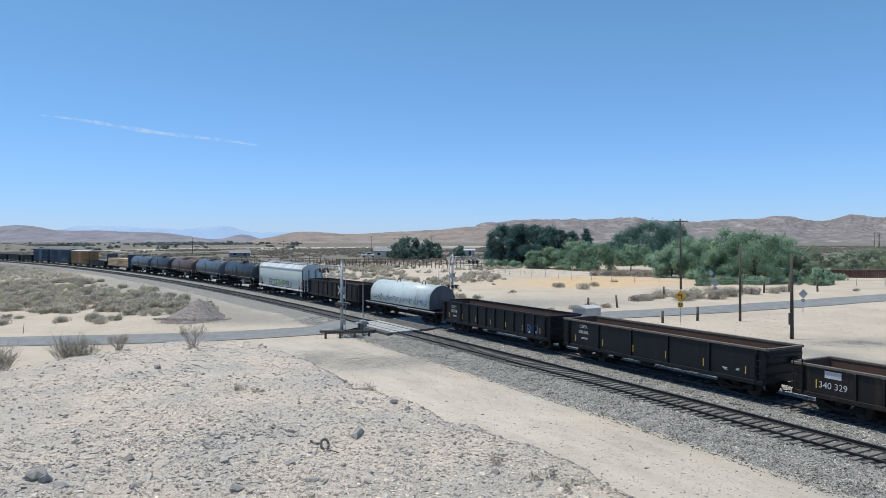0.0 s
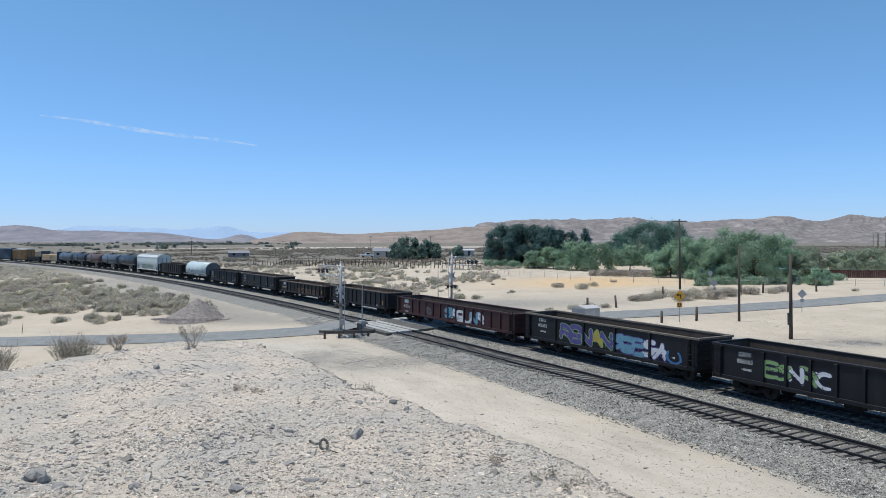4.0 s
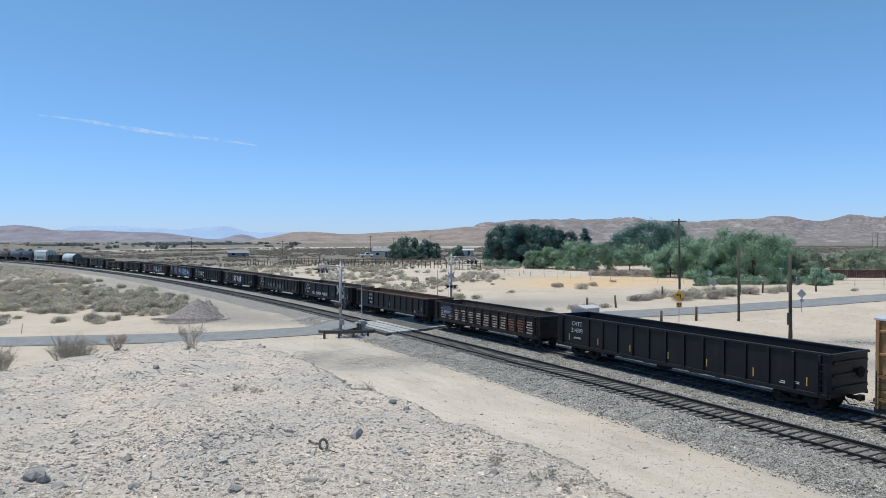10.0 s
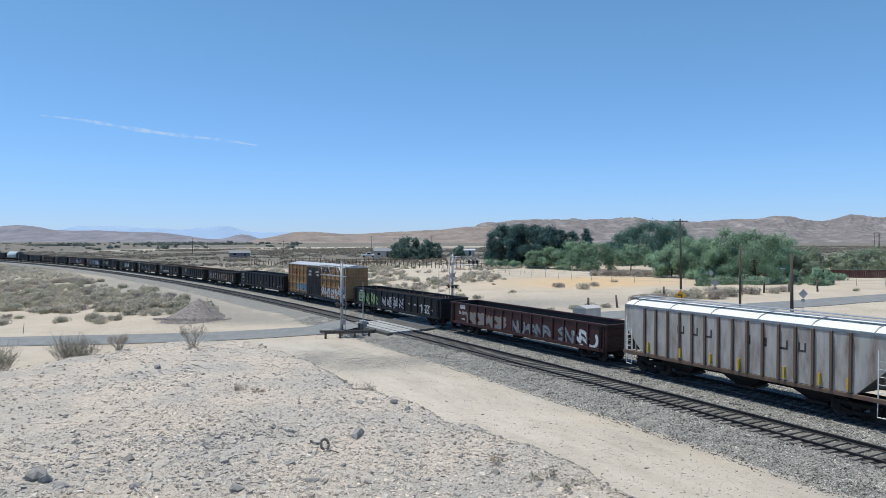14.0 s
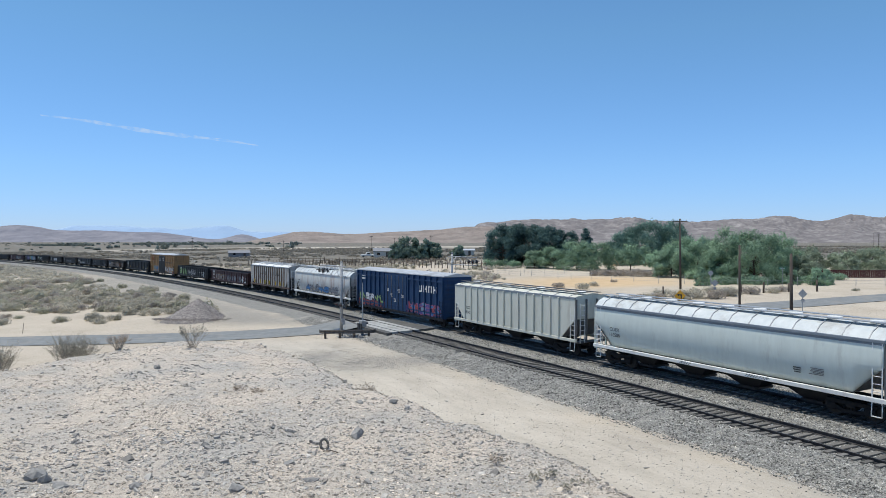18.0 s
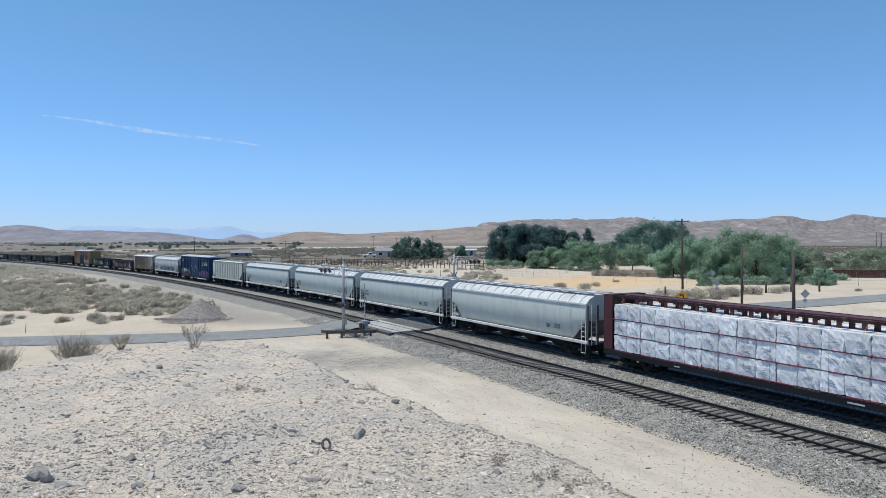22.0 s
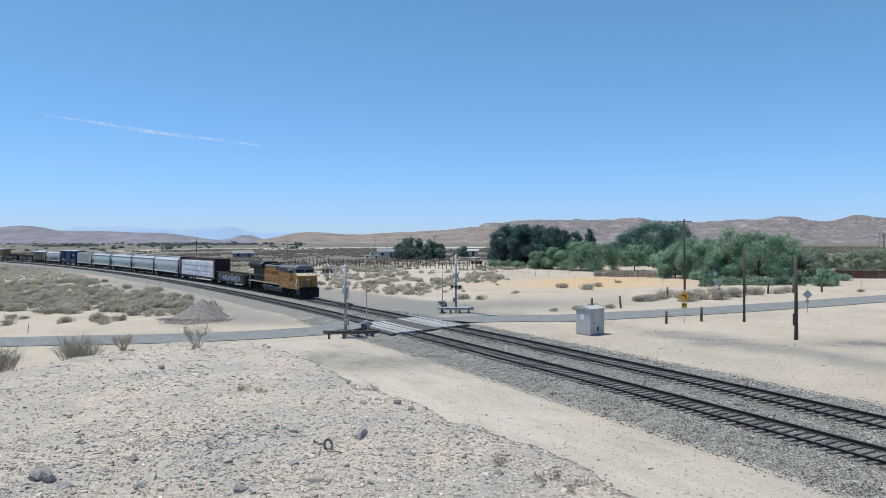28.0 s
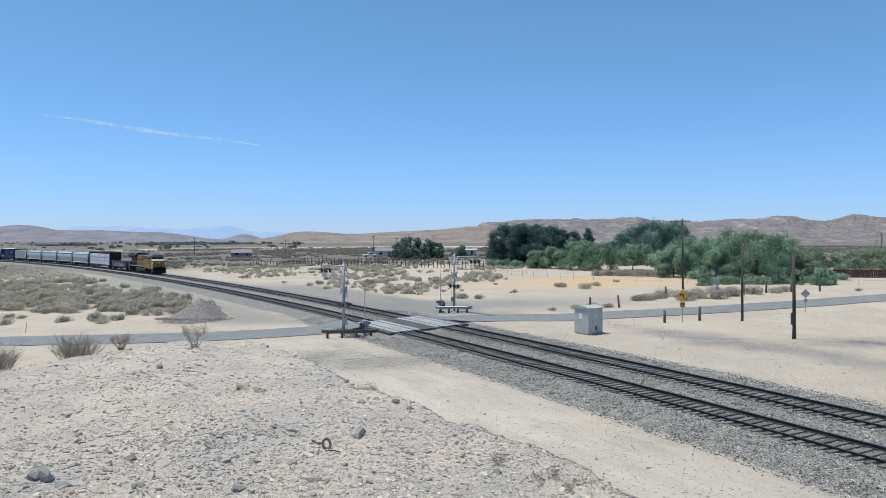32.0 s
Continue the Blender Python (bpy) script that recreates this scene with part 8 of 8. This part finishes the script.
# ---- trees ----
def tree(x, y, tall, wide, seed, leaf_m, label, conifer=False, base=.18, clumps=70, per=46, leaf=.2, flat_top=1.0):
    """Tapered trunk with limbs and an uneven crown of many small leaves in clumps, with gaps."""
    r = random.Random(seed)
    rr = np.random.RandomState(seed)
    t = thing("tree", at_ground(x, y, -.1, r.uniform(0, 360)), label, "tree", "trees")
    trunk = Mesh()
    top = Vector((r.uniform(-.3, .3), r.uniform(-.3, .3), tall * (.85 if conifer else .5)))
    trunk.tube((0, 0, 0), top * .5, .05 * tall * .5, .035 * tall * .5, 8, False)
    trunk.tube(top * .5, top, .035 * tall * .5, .012 * tall * .5, 8, False)
    limbs = Mesh()
    cs = []
    lobes = [(2.4 * i_ + r.uniform(-.5, .5), min(.97, max(.03, ((i_ + .5) / (12 if tall > 6 else 9)) ** 1.25 + r.uniform(-.05, .05))), r.uniform(.30, .44)) for i_ in range(12 if tall > 6 else 9)]
    for k in range(clumps):
        if conifer:
            q = r.uniform(0, 1)
            rad = wide / 2 * (1 - q ** 1.7) * (.55 + .45 * r.random()) + .15
            a = r.uniform(0, 6.28)
            c = Vector((math.cos(a) * rad, math.sin(a) * rad, tall * (base + (1 - base) * q)))
        else:
            d = Vector((r.gauss(0, 1), r.gauss(0, 1), r.gauss(0, 1) * .8 + .15)).normalized()
            lump = .92 + .14 * math.sin(3 * math.atan2(d.y, d.x) + seed) + .08 * math.sin(5 * d.z + seed)
            k_ = r.uniform(.45, 1) ** .6 * lump
            if base < .12:                       # a crown that hangs low: broad near the ground, domed and lumpy above
                la_, lq, lr = lobes[k % len(lobes)]
                rim = (1 - max(0, (lq - .3) / .7) ** 2.2) ** .5 * .66
                mid_ = Vector((math.cos(la_) * rim * wide / 2, math.sin(la_) * rim * wide / 2, tall * (.08 + .74 * lq)))
                d = (d + Vector((math.cos(la_) * .5, math.sin(la_) * .5, .35))).normalized()
                lr *= wide * .5 * r.uniform(.75, 1.04)
                c = mid_ + Vector((d.x * lr, d.y * lr, d.z * min(lr, tall * .2)))
                c.z = min(max(c.z, r.uniform(.02, .1) * tall), tall * r.uniform(.94, 1.02))
                cs.append(c)
                if k % 4 == 0:
                    limbs.tube(top * r.uniform(.25, .95), c, .016 * tall * .3, .02, 5, False)
                continue
            c = Vector((d.x * wide / 2 * k_, d.y * wide / 2 * k_, tall * (base + (1 - base) * .5) + d.z * tall * (1 - base) * .5 * k_ * flat_top))
        c.z = max(c.z, tall * base * .7 + r.uniform(0, .06) * tall)
        cs.append(c)
        if k % 4 == 0:
            limbs.tube(top * r.uniform(.45, .95), c, .016 * tall * .3, .02, 5, False)
    part("trunk", trunk, M_BARK, t)
    part("branchwork", limbs, M_BARK, t)
    cen = np.array([tuple(c) for c in cs])
    spread_ = wide * (.07 if conifer else .058)
    pts = np.repeat(cen, per, 0) + rr.normal(0, 1, (len(cen) * per, 3)) * np.array([spread_, spread_, spread_ * .75])
    nrm = pts - np.repeat(cen, per, 0) + .5 * (pts - np.array([0, 0, tall * .45])) / (wide * .5)
    nrm /= np.linalg.norm(nrm, axis=1)[:, None] + 1e-9
    v = leaf_quads(rr, pts, rr.uniform(.6, 1.3, len(pts)) * leaf, nrm)
    part("crown", np_mesh("crown", v, np.arange(len(v)).reshape(-1, 4), leaf_m), None, t)
    return t


M_PINE = leaf_mat("dark_pine_needles", (.05, .10, .10), (.125, .205, .185), .18, .33)
M_ELM = leaf_mat("green_leaves", (.15, .25, .165), (.315, .43, .285), .14, .33)
M_ELMD = leaf_mat("deep_green_leaves", (.17, .285, .195), (.36, .49, .33), .15, .33)
M_DUSK = leaf_mat("blue_green_leaves", (.08, .15, .13), (.185, .29, .235), .15, .33)
# leaf colour lightened and greyed to imitate haze over the distant trees
M_HAZY = leaf_mat("haze_tinted_green_leaves", (.13, .20, .165), (.235, .31, .25), .2)
M_OLIVE = leaf_mat("olive_green_leaves", (.18, .225, .155), (.36, .41, .29), .16, .33)


def tree_px(name_m, rows_, label, conifer=False, **kw):
    for i, (x, y, tall, wide) in enumerate(rows_):
        tree(x, y, tall, wide, int(x * 7 + y * 3) % 997, name_m, label, conifer, **kw)


tree_px(M_PINE, ((16.5, 184, 11.3, 9.5), (22.0, 182, 11.8, 9.5), (27.5, 180, 11.3, 9.0), (31.5, 178, 10.2, 7.5), (19.5, 190, 11.3, 9), (25, 192, 11.5, 9)), "tall dark pine tree in a dense row", base=.10, clumps=170, per=95, leaf=.145)
tree_px(M_PINE, ((37.2, 178, 9.2, 4.4),), "narrow dark conifer behind the trees", True, base=.1, clumps=90)
tree_px(M_ELM, ((26.5, 163, 5.4, 6.5), (31.0, 158, 6.4, 8.5), (34.5, 155, 6.6, 9.0), (22.5, 166, 4.6, 5)), "light green leafy tree by the fence", base=.06, clumps=110, per=60, leaf=.14)
tree_px(M_DUSK, ((51.5, 174, 11.3, 13), (57.0, 173, 11.0, 10.5), (46.0, 176, 8.8, 9)), "broad dark green tree behind the others", base=.1, clumps=180, per=90, leaf=.145)
tree_px(M_ELM, ((41.5, 152, 5.6, 8.0), (44.5, 140, 4.8, 6.5)), "spreading green tree with low limbs", base=.22, clumps=80, per=48)
tree_px(M_ELMD, ((45.2, 129, 7.6, 7.5), (48.5, 131, 8.2, 7.0), (42.5, 128, 5.4, 5.5)), "dense green tree by the utility pole", base=.06, clumps=120, per=80, leaf=.11)
tree_px(M_ELM, ((46.8, 116, 7.2, 6.0), (51.6, 114, 9.3, 9.0), (56.0, 115, 8.2, 7.5), (50, 120, 9.4, 9.5)), "big green shade tree behind the road", base=.07, clumps=150, per=84, leaf=.105)
tree_px(M_OLIVE, ((59.0, 113, 4.6, 5.0), (63.5, 124, 4.6, 6), (69.5, 132, 5.2, 7), (75.5, 130, 4.4, 6), (84, 136, 5, 7)), "olive green tree before the houses", base=.08, clumps=110, per=56, leaf=.13)
tree_px(M_ELMD, ((41.2, 110, 2.9, 2.2), (54.7, 107.5, 2.3, 1.9), (59.5, 107, 2.4, 2.0), (57.2, 105.5, 2.6, 3.2)), "small dark rounded evergreen", True, base=.02, clumps=60, per=40, leaf=.1)
tree_px(M_HAZY, ((-10.5, 232, 8.0, 9), (-6.5, 233, 7.2, 7), (-14, 231, 6.4, 6), (-2.5, 236, 6.0, 6), (6, 240, 4.6, 5)), "dark green tree among distant houses", base=.08, clumps=80, per=36, leaf=.28)
# dark bushes that fill the shade under the trees
for k, (x, y, w_) in enumerate(((43.6, 112.5, 1.5), (45.6, 111.6, 1.9), (47.8, 110.8, 1.6), (49.6, 110.2, 2.1), (52.0, 109.8, 1.8), (54.2, 110.2, 2.0), (56.6, 110.8, 1.7), (58.6, 111.6, 1.9), (44.4, 124, 2.2), (47.6, 125, 2.0), (62.5, 113.5, 1.6), (66, 116, 1.8))):
    t = thing("hedge_bush", at_ground(x, y, -.05), "dark green bush in the shade of the trees", "bush", "hedge bushes")
    part("foliage", np_mesh("foliage", bush_template(640 + k, 900, .055) * np.array([w_ * 1.2, w_, w_ * .95]), np.arange(3600).reshape(-1, 4), M_ELMD), None, t)
# low green hedge under the pines
for k, (x, y) in enumerate(((15.2, 172), (18.6, 170.5), (21.8, 169), (28, 161), (12.5, 173))):
    t = thing("hedge_bush", at_ground(x, y, -.05), "light green bush under the pines", "bush", "hedge bushes")
    part("foliage", np_mesh("foliage", bush_template(600 + k, 1000, .055) * np.array([2.4, 2, 2.6]), np.arange(4000).reshape(-1, 4), M_ELM), None, t)

# far woods on the plain
r0 = np.random.RandomState(71)
# haze is mixed into this foliage's pale grey-green
M_WOODS = leaf_mat("haze_tinted_far_foliage", (.17, .20, .18), (.25, .28, .245), .3)
n = 700
az = np.concatenate([r0.uniform(-.585, -.50, 170), r0.uniform(-.44, -.27, 330), r0.uniform(-.64, -.2, 200)])
dist = np.concatenate([r0.uniform(820, 1000, 170), r0.uniform(800, 1300, 330), r0.uniform(480, 1700, 200)])
xy = np.stack([az * dist, dist], -1)
brush("far_woods", xy, r0.uniform(1.3, 3.4, n) * np.where(r0.uniform(0, 1, n) < .1, 1.7, 1), [bush_template(700 + k, 60, .3) for k in range(4)], M_WOODS, 72, "far belt of dark green trees on the plain", squash=(.45, .95))

# ---- hills round the plain ----
def hill_mat(name, c1, c2, c3, scale):
    return surf(name, c1, c2, scale=scale * 3, rough=1.0, bump=6.0, bump_scale=scale * 9, grime=c3, grime_amount=.4, grime_scale=scale * 2, spec=.0)


def ridge(name, dist, depth, lo, hi, bumps, base, material, label, seed, rough=1.0):
    """A range of hills: heights as a sum of a few broad humps, worn by gullies; lo, hi, humps: bearings as x over y."""
    n, m = 420, 40
    b = np.linspace(lo, hi, n)
    h = np.full(n, float(base))
    for c, w, t in bumps:
        h = h + t * np.exp(-((b - c) / w) ** 2)
    h = h * smooth(0, .04, b - lo) * smooth(0, .04, hi - b)
    v = []
    for k in range(m):
        q = k / (m - 1)
        d = dist + depth * q
        prof = smooth(0, .62, q) * (1 - smooth(.7, 1.0, q) * .9)
        xx, yy = b * d, np.full(n, d)
        g = wobble(xx, yy, 14 / dist, seed) * .08 + wobble(xx, yy, 45 / dist, seed + 1) * .09 + wobble(xx, yy, 130 / dist, seed + 2) * .08 + wobble(xx, yy, 330 / dist, seed + 3) * .05
        zz = 2 + h * prof * (1 + rough * g * (1 - .6 * (q > .5)))
        zz = np.where(q < .02, -6, zz)
        v.append(np.stack([xx, yy, zz], -1))
    v = np.concatenate(v)
    i = np.arange(n * m).reshape(m, n)
    f = np.stack([i[:-1, :-1], i[:-1, 1:], i[1:, 1:], i[1:, :-1]], -1).reshape(-1, 4)
    return tagged(new(name, np_mesh(name, v, f, material, True)), label, "hills", kind="structure")


M_HILL = hill_mat("brown_desert_hill", (.19, .165, .15), (.30, .255, .23), (.35, .31, .275), .008)
M_HILLR = hill_mat("mottled_desert_hill", (.15, .14, .142), (.25, .23, .228), (.39, .365, .35), .012)
# the next two carry the blue of distance haze in their base colours
M_HILLF = hill_mat("haze_tinted_far_hill", (.17, .173, .20), (.25, .245, .272), (.29, .282, .30), .005)
M_MTN = hill_mat("haze_blue_far_mountain", (.28, .39, .54), (.31, .42, .57), (.33, .44, .58), .001)
ridge("hill_backdrop_1", 1300, 700, -.30, .20, ((-.20, .05, 18), (-.06, .12, 20), (.07, .08, 28), (.15, .05, 14)), 8, M_HILL, "low flat-topped brown desert hill", 81, .7)
ridge("hill_backdrop_2", 1700, 900, .02, .80, ((.13, .03, 7), (.20, .05, 11), (.27, .03, 11), (.42, .03, 7), (.49, .035, 21), (.59, .03, 21), (.66, .05, 19)), 68, M_HILLR, "mottled brown desert hills behind the trees", 84, 1.0)
ridge("hill_backdrop_3", 2700, 700, -.80, -.16, ((-.61, .06, 66), (-.50, .07, 42), (-.40, .06, 32), (-.285, .025, 30), (-.70, .05, 46)), 8, M_HILLF, "brown hills on the far side of the plain, haze in their colour", 87, .6)
ridge("hill_backdrop_4", 4000, 500, -.72, -.16, ((-.53, .02, 24), (-.50, .03, 30), (-.45, .04, 34), (-.40, .02, 18), (-.31, .025, 36), (-.35, .03, 24), (-.60, .04, 26)), 62, M_MTN, "mountains on the horizon, coloured pale blue for haze", 90, .4)

# ---- a thin vapour trail, high up ----
M_TRAIL = bpy.data.materials.new("vapour_trail")
M_TRAIL.use_nodes = True
nt = M_TRAIL.node_tree
out = nt.nodes["Material Output"]
em, tr_, mx, nz, rp = (nt.nodes.new("ShaderNode" + k) for k in ("Emission", "BsdfTransparent", "MixShader", "TexNoise", "ValToRGB"))
# the trail glows by itself, in place of sunlight scattered by it
em.inputs["Color"].default_value, em.inputs["Strength"].default_value = (.80, .90, 1, 1), .78
co_ = nt.nodes.new("ShaderNodeTexCoord")
nt.links.new(co_.outputs["Object"], nz.inputs["Vector"])
nz.inputs["Scale"].default_value, nz.inputs["Detail"].default_value = .018, 8
rp.color_ramp.elements[0].position, rp.color_ramp.elements[1].position = .38, .75
rp.color_ramp.elements[1].color = (.55, .55, .55, 1)
nt.links.new(nz.outputs["Fac"], rp.inputs[0])
nt.links.new(rp.outputs[0], mx.inputs[0]), nt.links.new(tr_.outputs[0], mx.inputs[1]), nt.links.new(em.outputs[0], mx.inputs[2]), nt.links.new(mx.outputs[0], out.inputs["Surface"])
TD = 4400.0
rows_ = []
for k in range(60):
    q = k / 59
    px, pz = -.575 + q * .312, .181 - q * .044 + .0012 * math.sin(q * 9)
    w = (.0009 + .0017 * math.sin(q * math.pi) * (1 + .4 * math.sin(q * 31))) * TD
    rows_.append([(px * TD, TD, 9 + pz * TD - w), (px * TD, TD + 14, 9 + pz * TD), (px * TD, TD, 9 + pz * TD + w)])
trail = tagged(new("vapour_trail", Mesh().rings(rows_, closed=False, caps=False, smooth=True).done("vapour_trail")), "thin white vapour trail high in the sky", "cloud", kind="structure")
trail.data.materials.append(M_TRAIL)
trail.visible_shadow = False


# ---- everything that moves: the train runs away along the far track ----
def motions():
    times = [k * 1.0 for k in range(33)]
    for car, middle in TRAIN:
        half = 6.0
        rows = []
        for t in times:
            s = middle + TRAVEL(t)
            ax, ay, _ = on_line(s - half, FAR)
            bx, by, _ = on_line(s + half, FAR)
            az, bz = float(rail_level(ax, ay)) + .075, float(rail_level(bx, by)) + .075
            turn = math.degrees(math.atan2(by - ay, bx - ax))
            tilt = -math.degrees(math.atan2(bz - az, math.hypot(bx - ax, by - ay)))
            rows.append((t, pose(float(ax + bx) / 2, float(ay + by) / 2, (az + bz) / 2, 0, tilt, turn)))
        walk(car, rows)


motions()
